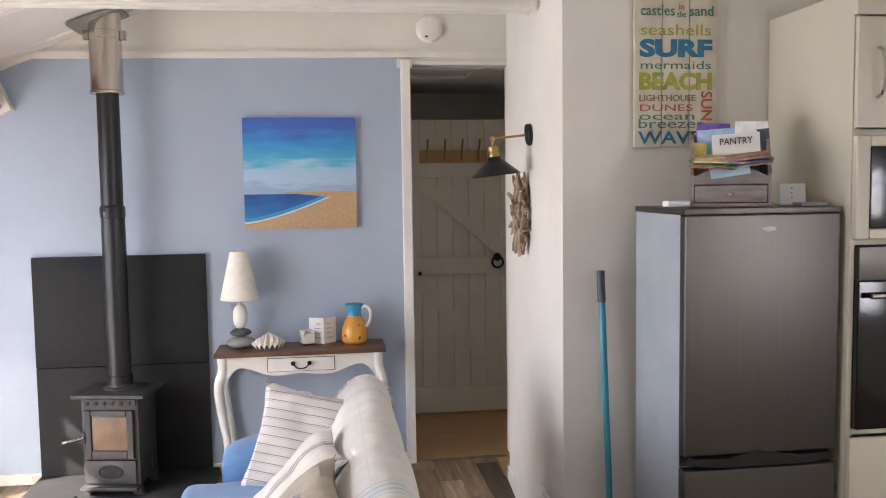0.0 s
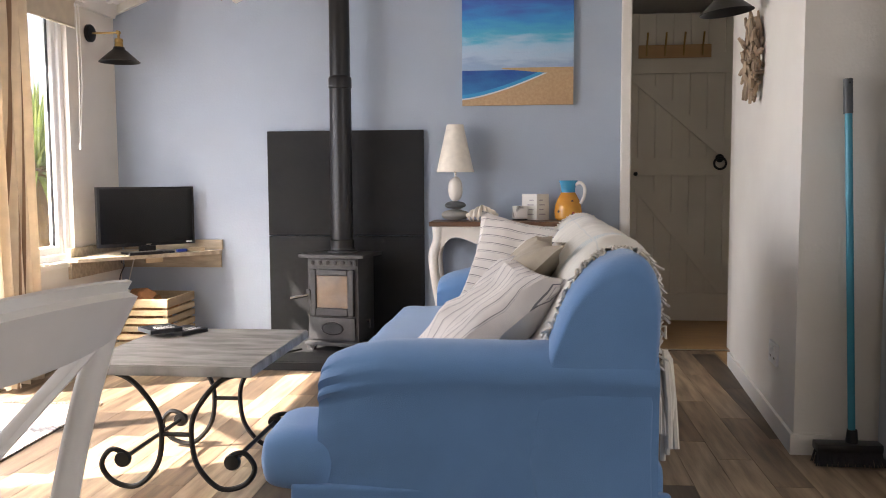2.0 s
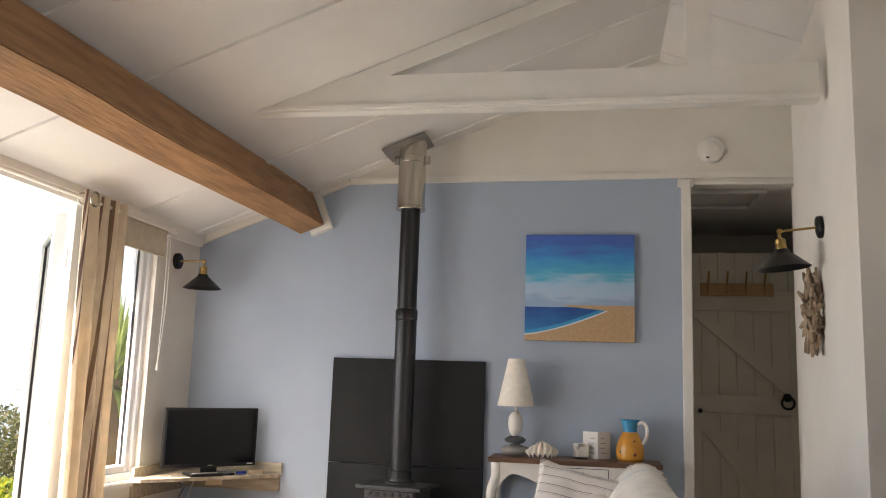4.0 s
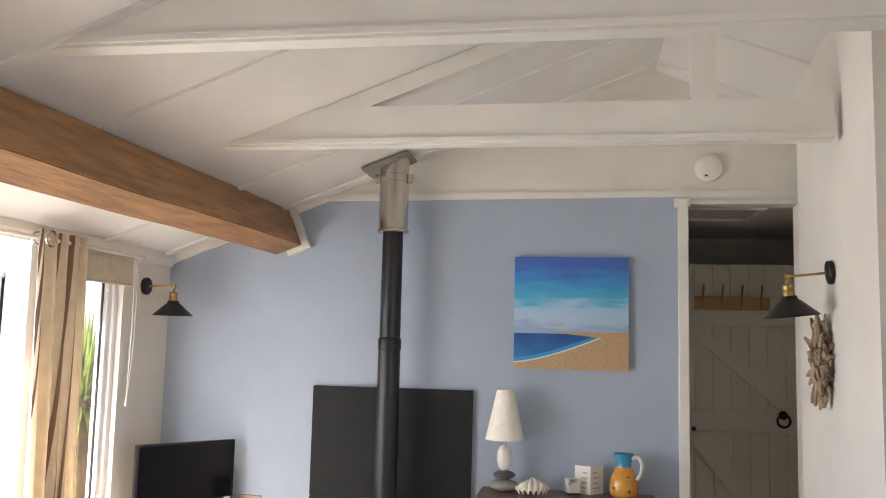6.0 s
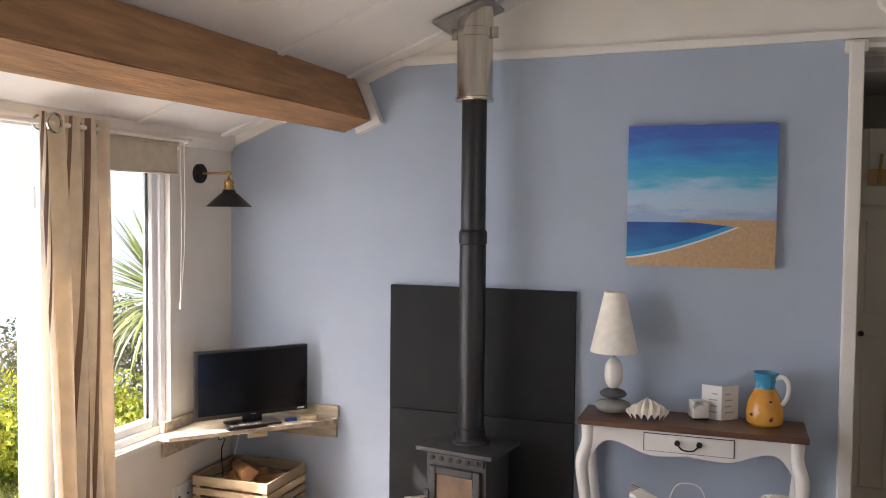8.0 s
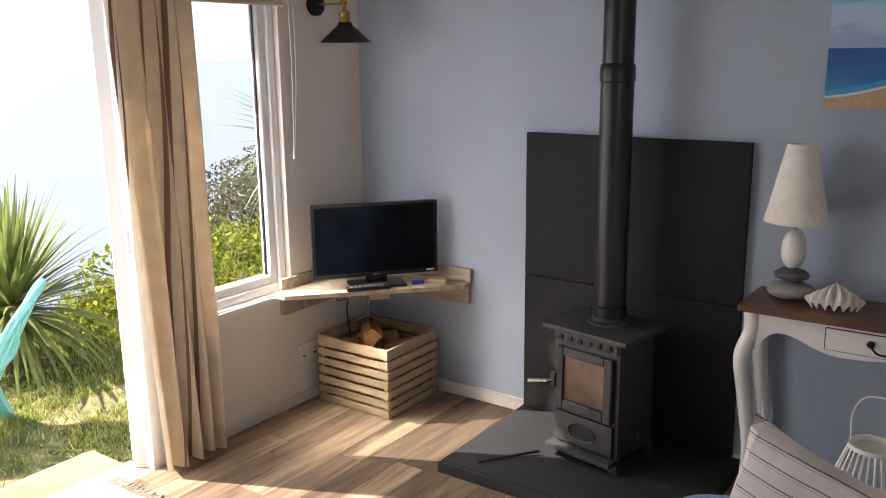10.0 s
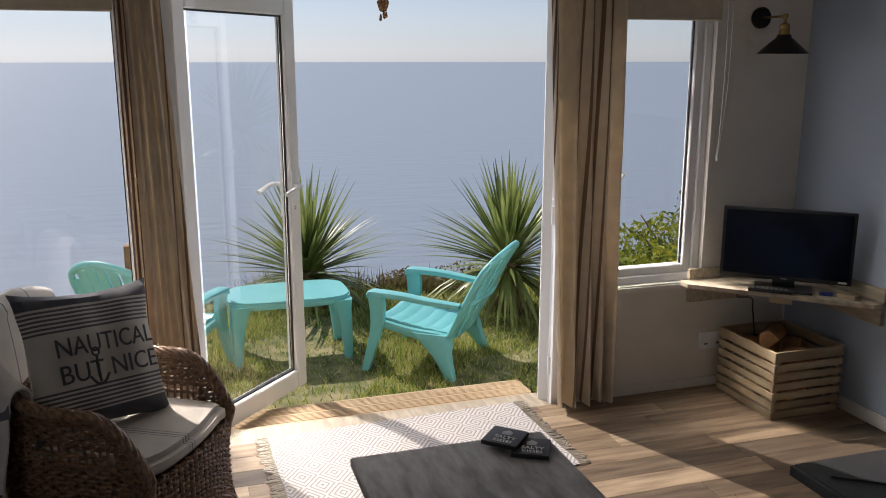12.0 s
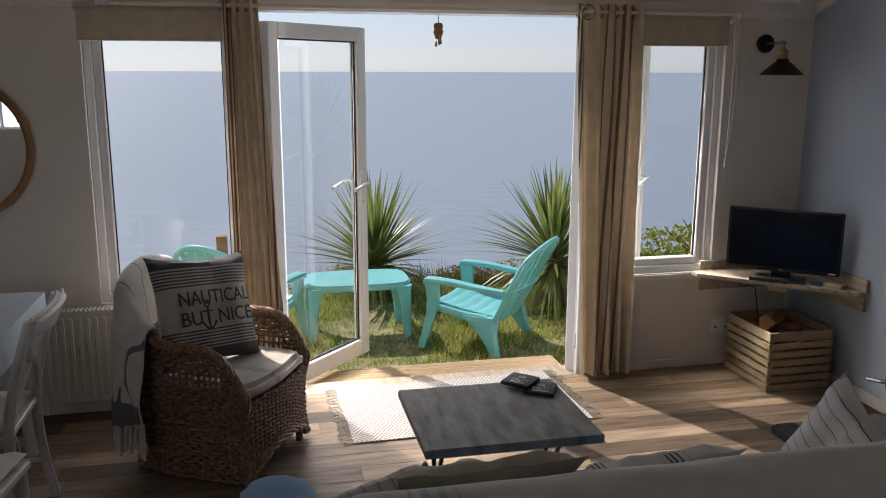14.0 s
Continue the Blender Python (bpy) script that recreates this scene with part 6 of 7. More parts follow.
        part("rim_braid", bar(pts, 0.0085, 6), M_WICKER, th)
    fw = bmesh.new()

    def front(u, v):
        x = (2 * u - 1) * 0.262
        low = 0.045 + 0.085 * math.sin(math.pi * u) ** 0.7
        return Vector((x, 0.292 + 0.022 * math.sin(math.pi * u), low + (0.375 - low) * v))
    ribs = 17
    for i in range(ribs):
        u = (i + 0.5) / ribs
        tube(fw, [front(u, v / 24) for v in range(25)], 0.0062, 6)
    for j in range(30):
        tube(fw, [front(i / (ribs * 4), (j + 0.5) / 30) + Vector((0, 0.0085 * math.cos((i / 4 - 0.5) * math.pi + (j % 2) * math.pi), 0.003 * math.sin(i * 0.8 + j))) for i in range(ribs * 4 + 1)], 0.0058, 5)
    part("front_panel", fw, M_WICKER, th)["kind"] = "stuff"
    for k in range(3):
        part("front_edge", bar([front(i / 60, 0.0) + Vector((0, 0.006 + 0.010 * math.cos(i * 0.3 + k * 2.09), 0.010 * math.sin(i * 0.3 + k * 2.09))) for i in range(61)], 0.009, 6), M_WICKER, th)
    part("seat_deck", prism([(0.235, 0.27), (0.24, -0.1), (0.17, -0.24), (-0.17, -0.24), (-0.24, -0.1), (-0.235, 0.27)], 2, 0.34, 0.36), M_WICKER, th)
    for x, y in ((0.235, 0.27), (-0.235, 0.27), (0.18, -0.24), (-0.18, -0.24)):
        part("leg", lathe([(0.016, 0), (0.019, 0.08)], 10, pose(x, y, 0)), M_WICKER, th)
    outline = smooth_path([(0.245, 0.27, 0), (0.16, 0.306, 0), (0.0, 0.322, 0), (-0.16, 0.306, 0), (-0.245, 0.27, 0), (-0.25, -0.1, 0), (-0.18, -0.25, 0), (0.18, -0.25, 0), (0.25, -0.1, 0)], 4)
    sc = prism([(p.x, p.y) for p in outline], 2, 0.375, 0.445)
    bmesh.ops.bevel(sc, geom=[e for e in sc.edges if abs(e.verts[0].co.z - e.verts[1].co.z) < 1e-5], offset=0.022, segments=4, affect="EDGES")
    part("seat_pad", sc, striped("seat_pad_cloth", (0.62, 0.57, 0.50), [(5, -0.045 + 5, 0.006, (0.2, 0.18, 0.18)), (5, -0.06 + 5, 0.004, (0.2, 0.18, 0.18)), (5, -0.03 + 5, 0.004, (0.2, 0.18, 0.18))], 0), th, "linen seat pad with dark stripes")
    return wall


chair_wall = wicker_chair()
WICK = pose(0.64, 1.715, 0, 0, 0, -29)
np_m = striped("nautical_cloth", (0.50, 0.46, 0.40), [(9, 9 + 0.30, 0.15, (0.055, 0.055, 0.065)), (9, 9 - 0.158, 0.2, (0.055, 0.055, 0.065)), (0.013, 0.0, 0.0, (0.06, 0.06, 0.07))] +
               [(9, 9 - 0.085 - 0.012 * i, 0.006, (0.07, 0.07, 0.08)) for i in range(6)] + [(9, 9 + 0.085 + 0.012 * i, 0.006, (0.07, 0.07, 0.08)) for i in range(6)], 1)
npil = thing("word_cushion", "charcoal and linen cushion lettered with nautical words", "cushion", WICK @ pose(0.005, -0.042, 0.68, 70, 6, 158) @ Matrix.Scale(1.15, 4))
part("cover", cushion(0.45, 0.43, 0.13, 12, 18), np_m, npil)


def on_front(x, y):
    a, b = x / 0.225, y / 0.215
    return 0.065 * (max(0, 1 - a ** 4) ** 0.5) * (max(0, 1 - b ** 4) ** 0.5) * 1.08 + 0.006


for text, y, w in (("NAUTICAL", 0.035, 0.31), ("BUT NICE", -0.04, 0.31)):
    ob = words("lettering", text, 0.075, M_GREYCLOTH, npil, pose(0, y, 0), w, 0.001)
    for v in ob.data.vertices:
        v.co.z += on_front(v.co.x, v.co.y + y)
part("anchor_ring", bar([(0.0 - 0.045 + 0.011 * math.cos(a), 0.012 + 0.011 * math.sin(a), on_front(-0.045, 0.01) + 0.003) for a in [k * 0.45 for k in range(15)]], 0.003, 5), M_GREYCLOTH, npil)
part("anchor_shank", bar([(-0.045, 0.0, on_front(-0.045, 0) + 0.003), (-0.045, -0.075, on_front(-0.045, -0.07) + 0.003)], 0.004, 5), M_GREYCLOTH, npil)
part("anchor_arms", bar(smooth_path([(-0.075, -0.055, on_front(-0.07, -0.05) + 0.003), (-0.06, -0.074, on_front(-0.06, -0.07) + 0.003), (-0.045, -0.08, on_front(-0.045, -0.07) + 0.003), (-0.03, -0.074, on_front(-0.03, -0.07) + 0.003), (-0.015, -0.055, on_front(-0.015, -0.05) + 0.003)], 5), 0.004, 5), M_GREYCLOTH, npil)

bl = thing("chair_blanket", "white woven blanket with grey lines over the wicker chair", "blanket", WICK)


def blanket_fn(u, v, lift=0.0):
    """u: from inside the back over its top and down outside; v: along the back."""
    w = 0.24 + 0.34 * v
    out = Vector((chair_wall(w, 0.9).x, chair_wall(w, 0.9).y, 0)).normalized()
    rip = noise.noise(Vector((u * 2.5, v * 7, 1)))
    if u < 0.3:
        k = u / 0.3
        p = chair_wall(w, 0.72 + 0.28 * k) - out * 0.028 + Vector((0, 0, 0.01 * k))
    elif u < 0.42:
        a = (u - 0.3) / 0.12 * math.pi
        p = chair_wall(w, 1.0) - out * (0.034 * math.cos(a)) + Vector((0, 0, 0.012 + 0.04 * math.sin(a)))
    else:
        k = (u - 0.42) / 0.58
        p = chair_wall(w, 1.0 - (0.58 + 0.12 * math.sin(v * 5)) * k) + out * (0.034 + 0.035 * math.sin(k * 2.6) + 0.02 * k * (1 + rip))
    fold = math.sin(v * 26 + 2.5 * noise.noise(Vector((u * 1.5, v * 2, 4)))) * max(0, u - 0.35)
    return p + out * (0.010 * rip * u + 0.024 * fold * (0.4 + u) + 0.02 * u + lift) + Vector((0.006 * noise.noise(Vector((u * 5, v * 5, 8))), 0, 0.006 * rip))


M_BLANK = striped("blanket_cloth", (0.74, 0.71, 0.66), [(0.12, 0.03, 0.005, (0.16, 0.16, 0.18))], 0, bump=0.5)
part("cloth", grid_sheet(blanket_fn, 48, 60, 0.007), M_BLANK, bl)
part("grey_border", grid_sheet(lambda u, v: blanket_fn(0.86 + 0.13 * u, v, 0.011), 6, 60, 0.004), mat("grey_wool", (0.20, 0.20, 0.215), 0.95, scale=30, bump=0.4, bump_scale=400), bl, "grey woven border")
fr = bmesh.new()
rng = random.Random(14)
for i in range(44):
    p = blanket_fn(1.0, i / 43)
    tube(fr, [p, p + Vector((rng.uniform(-.01, .01), -0.006, -0.06)), p + Vector((rng.uniform(-.02, .02), rng.uniform(-.015, .01), -rng.uniform(0.11, 0.16)))], 0.0065, 6)
part("fringe", fr, M_CREAMCLOTH, bl, "twisted cream fringe")

# ---- radiator, mirror, dining end ----
rad = thing("radiator", "white ribbed panel radiator under the window", "radiator", pose(0.03, 0.86, 0.09))
part("panel", box((0.045, 0, 0), (0.06, 0.94, 0.46), 0.006), M_RADIATOR, rad)
for i in range(24):
    part("rib", box((0.06, 0.02 + 0.0385 * i, 0.03), (0.0665, 0.041 + 0.0385 * i, 0.43), 0.003, 1), M_RADIATOR, rad)
part("back_panel", box((0.0, 0, 0), (0.012, 0.94, 0.46), 0.004), M_RADIATOR, rad)
for i in range(46):
    part("grille_bar", box((0.0, 0.01 + 0.02 * i, 0.461), (0.068, 0.021 + 0.02 * i, 0.466)), M_RADIATOR, rad, smooth=False)
part("side_cover", box((0.0, -0.006, 0.0), (0.066, 0.0, 0.466), 0.002), M_RADIATOR, rad)
for y in (0.12, 0.82):
    part("bracket", box((-0.029, y - 0.02, 0.05), (0.0, y + 0.02, 0.4)), M_RADIATOR, rad)

mi = thing("round_mirror", "round mirror in a bamboo rim on the wall", "mirror", pose(0.003, 0.555, 1.342))
part("rim", bar([(0.02, 0.33 * math.cos(a), 0.33 * math.sin(a)) for a in [2 * math.pi * k / 72 for k in range(73)]], 0.018, 8), M_BAMBOO, mi)
part("mirror_glass", lathe([(0.0, 0.016), (0.318, 0.016), (0.318, 0.004), (0.0, 0.004)], 64, pose(0, 0, 0, 0, 90)), M_MIRROR, mi)
part("back_board", lathe([(0.0, 0.0), (0.325, 0.0), (0.325, 0.0035), (0.0, 0.0035)], 64, pose(0, 0, 0, 0, 90)), M_BAMBOO, mi)
for k in range(5):
    a = 0.4 + k * 1.257
    part("bamboo_node", lathe([(0.021, -0.006), (0.022, 0.0), (0.021, 0.006)], 12, pose(0.02, 0.33 * math.cos(a), 0.33 * math.sin(a), math.degrees(a) , 0, 0)), M_BAMBOO, mi)

dt = thing("dining_table", "white dining table with a pale blue cloth", "dining table", pose(0, 0, 0))
part("tabletop", box((0.40, 0.12, 0.70), (1.72, 0.96, 0.73), 0.006), M_WHITEWOOD, dt)
for x in (0.47, 1.65):
    for y in (0.2, 0.88):
        part("leg", lathe([(0.028, 0), (0.036, 0.2), (0.03, 0.5), (0.042, 0.7)], 14, pose(x, y, 0)), M_WHITEWOOD, dt)
part("apron", box((0.46, 0.18, 0.61), (1.66, 0.90, 0.699), 0.004), M_WHITEWOOD, dt)
solid("tablecloth", boxes([((0.385, 0.105, 0.7315), (1.735, 0.975, 0.7345)), ((0.385, 0.972, 0.60), (1.735, 0.975, 0.7315)), ((1.732, 0.105, 0.60), (1.735, 0.972, 0.7315))]), M_TABLECLOTH, "pale blue oilcloth over the dining table", "tablecloth", smooth=False)


def dining_chair(m):
    """Local +y is the way the sitter faces."""
    th = thing("dining_chair", "white painted cross-back dining chair", "dining chair", m, "chairs round the table")
    part("seat", box((-0.21, -0.2, 0.43), (0.21, 0.21, 0.46), 0.012, 3), M_WHITEWOOD, th)
    sp = cushion(0.40, 0.40, 0.07, 31, 10, 0.02)
    sp.transform(pose(0, 0.01, 0.485))
    part("seat_pad", sp, M_CREAMCLOTH, th, "off-white tied seat pad")
    for s in (-1, 1):
        part("back_post", bar(smooth_path([(s * 0.185, -0.235, 0.0), (s * 0.19, -0.20, 0.25), (s * 0.195, -0.195, 0.46), (s * 0.20, -0.235, 0.68), (s * 0.205, -0.30, 0.90)], 6), 0.019, 10, lambda u: 1.0), M_WHITEWOOD, th)
        part("front_leg", bar([(s * 0.185, 0.185, 0.0), (s * 0.185, 0.185, 0.43)], 0.018, 10), M_WHITEWOOD, th)
        part("side_stretcher", bar([(s * 0.186, -0.215, 0.17), (s * 0.185, 0.185, 0.17)], 0.010, 8), M_WHITEWOOD, th)
        part("cross_brace", bar(smooth_path([(-s * 0.19, -0.20, 0.50), (-s * 0.02, -0.232 + 0.006 * s, 0.66), (s * 0.19, -0.275, 0.83)], 6), 0.016, 8, None, 0.5), M_WHITEWOOD, th)
        part("tie", bar(smooth_path([(s * 0.19, -0.205, 0.475), (s * 0.215, -0.225, 0.44), (s * 0.20, -0.23, 0.36)], 4), 0.004, 5), M_CREAMCLOTH, th)
    rail = grid_sheet(lambda u, v: Vector(((u - 0.5) * 0.44, -0.275 - 0.02 - 0.045 * v - 0.035 * (1 - (2 * u - 1) ** 2), 0.815 + 0.11 * v - 0.015 * (2 * u - 1) ** 2 * (2 * v - 1))), 20, 6, 0.038)
    bmesh.ops.bevel(rail, geom=[e for e in rail.edges if e.is_boundary or e.calc_face_angle(0) > 1.0], offset=0.016, segments=4, affect="EDGES")
    part("top_rail", rail, M_WHITEWOOD, th)
    return th


ch = dining_chair(pose(1.66, 0.91, 0, 0, 0, 82) @ Matrix.Diagonal((1, 1, 0.94, 1)))
copy_thing(ch, pose(1.07, 0.83, 0, 0, 0, 180))


# ---- outside ----
def ground_z(x, y):
    d = max(0.0, -3.25 - x + 0.35 * noise.noise(Vector((y * 0.5, 3, 0))))
    return -0.29 + 0.018 * noise.noise(Vector((x * 1.3, y * 1.3, 0))) - 0.9 * d - 0.12 * d * d


gx = [60, 20, 8, 0, -0.1] + [-0.2 - 0.15 * i for i in range(34)] + [-6.2, -8, -11, -14]
gy = [-80, -30, -10, -4] + [-2 + 0.2 * i for i in range(62)] + [12, 16, 30, 80]
verts = [(x, y, ground_z(x, y) if x < 0 else -0.32) for x in gx for y in gy]
ny = len(gy)
faces = [(i * ny + j, (i + 1) * ny + j, (i + 1) * ny + j + 1, i * ny + j + 1) for i in range(len(gx) - 1) for j in range(ny - 1)]
gm = bpy.data.meshes.new("ground")
gm.from_pydata(verts, [], faces)
gm.shade_smooth()
gm.materials.append(M_SOIL)
tagged(new("ground", gm), "mossy clifftop lawn falling away to the sea", "ground", "", "structure")
sea = bmesh.new()
for a, b in (((-4900, -4900), (4900, 4900)),):
    q = [sea.verts.new((x, y, -17.5)) for x, y in ((a[0], a[1]), (b[0], a[1]), (b[0], b[1]), (a[0], b[1]))]
    sea.faces.new(q)
structure("sea", sea, M_SEA, "calm hazy blue-grey sea to the horizon", "water")

# lawn blades
rs = np.random.RandomState(2)
N = 110000
bx = -0.2 - 3.2 * rs.rand(N) ** 0.8
by = 0.6 + 5.2 * rs.rand(N)
bare = np.array([noise.noise(Vector((x * 1.25, y * 1.25, 11))) for x, y in zip(bx, by)])
keep = ~((bare > 0.12) & (rs.rand(N) < 0.8)) & ~((bx > -0.5) & (by > 2.05) & (by < 3.72))
bx, by = bx[keep], by[keep]
n = len(bx)
bz = np.array([ground_z(x, y) for x, y in zip(bx, by)])
patch = np.array([noise.noise(Vector((x * 1.6, y * 1.6, 5))) for x, y in zip(bx, by)])
hgt = (0.016 + 0.040 * rs.rand(n) ** 2) * (1.1 + 0.9 * patch)
ang = rs.rand(n) * 6.283
wd = 0.0028 + 0.0034 * rs.rand(n)
lean = 0.02 * rs.randn(n, 2)
V = np.zeros((n, 3, 3))
V[:, 0] = np.stack([bx - wd * np.cos(ang), by - wd * np.sin(ang), bz - 0.003], 1)
V[:, 1] = np.stack([bx + wd * np.cos(ang), by + wd * np.sin(ang), bz - 0.003], 1)
V[:, 2] = np.stack([bx + lean[:, 0], by + lean[:, 1], bz + hgt], 1)


def island_material(name, colours, rough=0.75):
    m = mat(name, colours[0], rough)
    nt = m.node_tree
    gi = nt.nodes.new("ShaderNodeNewGeometry")
    r = nt.nodes.new("ShaderNodeValToRGB")
    r.color_ramp.elements[0].color, r.color_ramp.elements[1].color = (*colours[0], 1), (*colours[-1], 1)
    for i, c in enumerate(colours[1:-1]):
        e = r.color_ramp.elements.new((i + 1) / (len(colours) - 1))
        e.color = (*c, 1)
    nt.links.new(gi.outputs["Random Per Island"], r.inputs[0])
    nt.links.new(r.outputs[0], nt.nodes["Principled BSDF"].inputs["Base Color"])
    return translucent(m, 0.35)


def stuff(name, V, material, label, category):
    k = V.shape[1]
    me = bpy.data.meshes.new(name)
    me.from_pydata(V.reshape(-1, 3).tolist(), [], np.arange(len(V) * k).reshape(-1, k).tolist())
    me.materials.append(material)
    return tagged(new(name, me), label, category, "", "stuff")


stuff("grass", V, island_material("grass_blades", [(0.10, 0.16, 0.03), (0.30, 0.38, 0.07), (0.50, 0.52, 0.14), (0.72, 0.64, 0.34)]), "short green lawn with dry yellow blades", "grass")

# tufts along the cliff edge
N = 9000
ty = -1 + 9 * rs.rand(N)
tx = -3.2 - 0.25 * rs.rand(N) - 0.25 * np.array([noise.noise(Vector((y * 1.1, 9, 0))) for y in ty])
tz = np.array([ground_z(x, y) for x, y in zip(tx, ty)]) - 0.01
hh = (0.06 + 0.22 * rs.rand(N) ** 2) * np.array([0.6 + 0.9 * max(0, noise.noise(Vector((y * 1.7, 1, 4))) + 0.3) for y in ty])
an = rs.rand(N) * 6.283
T = np.zeros((N, 3, 3))
T[:, 0] = np.stack([tx - 0.006 * np.cos(an), ty - 0.006 * np.sin(an), tz], 1)
T[:, 1] = np.stack([tx + 0.006 * np.cos(an), ty + 0.006 * np.sin(an), tz], 1)
T[:, 2] = np.stack([tx + 0.06 * rs.randn(N), ty + 0.06 * rs.randn(N), tz + hh], 1)
stuff("scrub", T, island_material("scrub_blades", [(0.10, 0.08, 0.03), (0.16, 0.17, 0.04), (0.24, 0.16, 0.08), (0.08, 0.12, 0.03)]), "low brown and green scrub along the cliff edge", "scrub")


def bush(name, c, r, count, leaf, colours, label, seed):
    """Many small leaves in lumpy clumps on stems."""
    th = thing(name, label, "bush", pose(*c))
    R = np.random.RandomState(seed)
    P = []
    for _ in range(34):
        d = R.randn(3)
        d /= np.linalg.norm(d)
        d[2] = abs(d[2]) * 0.9
        cc = d * np.array(r) * (0.55 + 0.4 * R.rand())
        k = count // 34
        q = R.randn(k, 3)
        q /= np.linalg.norm(q, axis=1)[:, None]
        P.append(cc + q * (0.30 + 0.10 * R.rand(k, 1)) * np.array(r) * (0.7 + 0.3 * R.rand()))
    P = np.concatenate(P)
    P[:, 2] = np.maximum(P[:, 2], -0.05)
    m = len(P)
    a, b = R.randn(m, 3), R.randn(m, 3)
    a /= np.linalg.norm(a, axis=1)[:, None]
    b -= (a * b).sum(1)[:, None] * a
    b /= np.linalg.norm(b, axis=1)[:, None]
    s = leaf * (0.6 + 0.8 * R.rand(m, 1))
    Q = np.stack([P - a * s, P + b * s * 0.45, P + a * s, P - b * s * 0.45], 1)
    me = bpy.data.meshes.new("leaves")
    me.from_pydata(Q.reshape(-1, 3).tolist(), [], np.arange(m * 4).reshape(-1, 4).tolist())
    me.materials.append(island_material(name + "_leaf", colours))
    ob = new("leaves", me)
    ob.parent = th
    for i in range(7):
        d = Vector((R.randn() * r[0] * 0.4, R.randn() * r[1] * 0.4, r[2] * (0.6 + 0.3 * R.rand())))
        part("stem", bar([(0, 0, -0.3), d * 0.5 + Vector((0, 0, -0.05)), d], 0.02, 6, lambda u: 1 - 0.7 * u), M_DEADLEAF, th)
    return th


bush("green_bush", (-2.5, 6.2, -0.30), (1.0, 1.3, 0.62), 16000, 0.028, [(0.08, 0.13, 0.02), (0.26, 0.32, 0.035), (0.46, 0.44, 0.04), (0.16, 0.23, 0.03)], "yellow-green clipped bush beyond the window", 1)
bush("scrub_bush", (-3.7, 8.2, -0.35), (1.1, 1.7, 1.15), 15000, 0.026, [(0.10, 0.09, 0.04), (0.15, 0.14, 0.07), (0.09, 0.12, 0.035), (0.22, 0.18, 0.10)], "tall brown-green scrub beyond the window", 2)
bush("low_green_bush", (-3.1, 1.9, -0.42), (0.35, 0.35, 0.30), 2500, 0.022, [(0.05, 0.10, 0.02), (0.10, 0.17, 0.03)], "small dark green shrub at the lawn edge", 3)
bush("brown_shrub", (-3.35, 4.2, -0.45), (0.5, 0.8, 0.30), 4000, 0.02, [(0.14, 0.10, 0.05), (0.20, 0.15, 0.08), (0.10, 0.12, 0.03)], "brown shrub at the lawn edge", 4)


def leaf_mesh(L, w, droop, seed):
    bm = bmesh.new()
    rows = []
    for i in range(7):
        t = i / 6
        ww = w * (0.55 + 0.9 * math.sin(math.pi * min(1, t * 0.9 + 0.12))) * (1 - t) ** 0.55 if t < 1 else 0.0006
        z = L * t * math.cos(droop * t)
        x = L * t * math.sin(droop * t)
        rows.append([bm.verts.new((x, -ww, z)), bm.verts.new((x - 0.35 * ww, 0, z)), bm.verts.new((x, ww, z))])
    for a, b in zip(rows, rows[1:]):
        bm.faces.new((a[0], b[0], b[1], a[1]))
        bm.faces.new((a[1], b[1], b[2], a[2]))
    return mesh_of("leaf", bm, translucent(M_LEAF, 0.3) if seed == 0 else M_LEAF)


LEAVES = [leaf_mesh(0.60, 0.0165, 0.06, 0), leaf_mesh(0.60, 0.0135, 0.2, 1), leaf_mesh(0.58, 0.012, 0.55, 2)]
DEAD = leaf_mesh(0.5, 0.012, 0.5, 3)
DEAD.materials.clear()
DEAD.materials.append(M_DEADLEAF)


def yucca(x, y, trunk, scale, seed, label):
    th = thing("cabbage_palm", label, "palm plant", pose(x, y, ground_z(x, y) - 0.02), "spiky palms")
    bm = bar(smooth_path([(0, 0, 0), (0.01, 0.01, trunk * 0.5), (0, 0, trunk)], 10), 0.075, 12, lambda u: 1.15 - 0.25 * u + 0.06 * math.sin(u * 60))
    part("trunk", bm, M_DEADLEAF, th)
    R = random.Random(seed)
    for i in range(230):
        a = i * 2.39996 + R.uniform(-.2, .2)
        t = i / 229
        tilt = 4 + 104 * t ** 0.9 + R.uniform(-8, 8)
        me = LEAVES[0] if tilt < 35 else LEAVES[1] if tilt < 75 else LEAVES[2]
        ob = new("leaf", me)
        ob.parent = th
        s = scale * R.uniform(0.8, 1.1)
        ob.matrix_local = Matrix.Translation((0, 0, trunk - 0.10 * t)) @ pose(0, 0, 0, 0, 0, math.degrees(a)) @ pose(0, 0, 0, 0, tilt, 0) @ Matrix.Translation((0, 0, 0.03)) @ Matrix.Diagonal((s, s, s, 1))
    for i in range(26):
        ob = new("dead_leaf", DEAD)
        ob.parent = th
        ob.matrix_local = Matrix.Translation((0, 0, trunk - 0.1 - 0.12 * R.random())) @ pose(0, 0, 0, 0, R.uniform(125, 165), i * 137.5) @ Matrix.Diagonal((scale * 0.8,) * 3 + (1,))
    return th


yucca(-2.42, 4.40, 0.44, 1.3, 1, "spiky green palm with a short trunk beside the chair")
yucca(-3.15, 2.93, 0.30, 1.32, 2, "spiky green palm with drooping leaves behind the table")


yucca(-0.9, 5.6, 1.45, 1.0, 5, "tall spiky palm outside the side window")


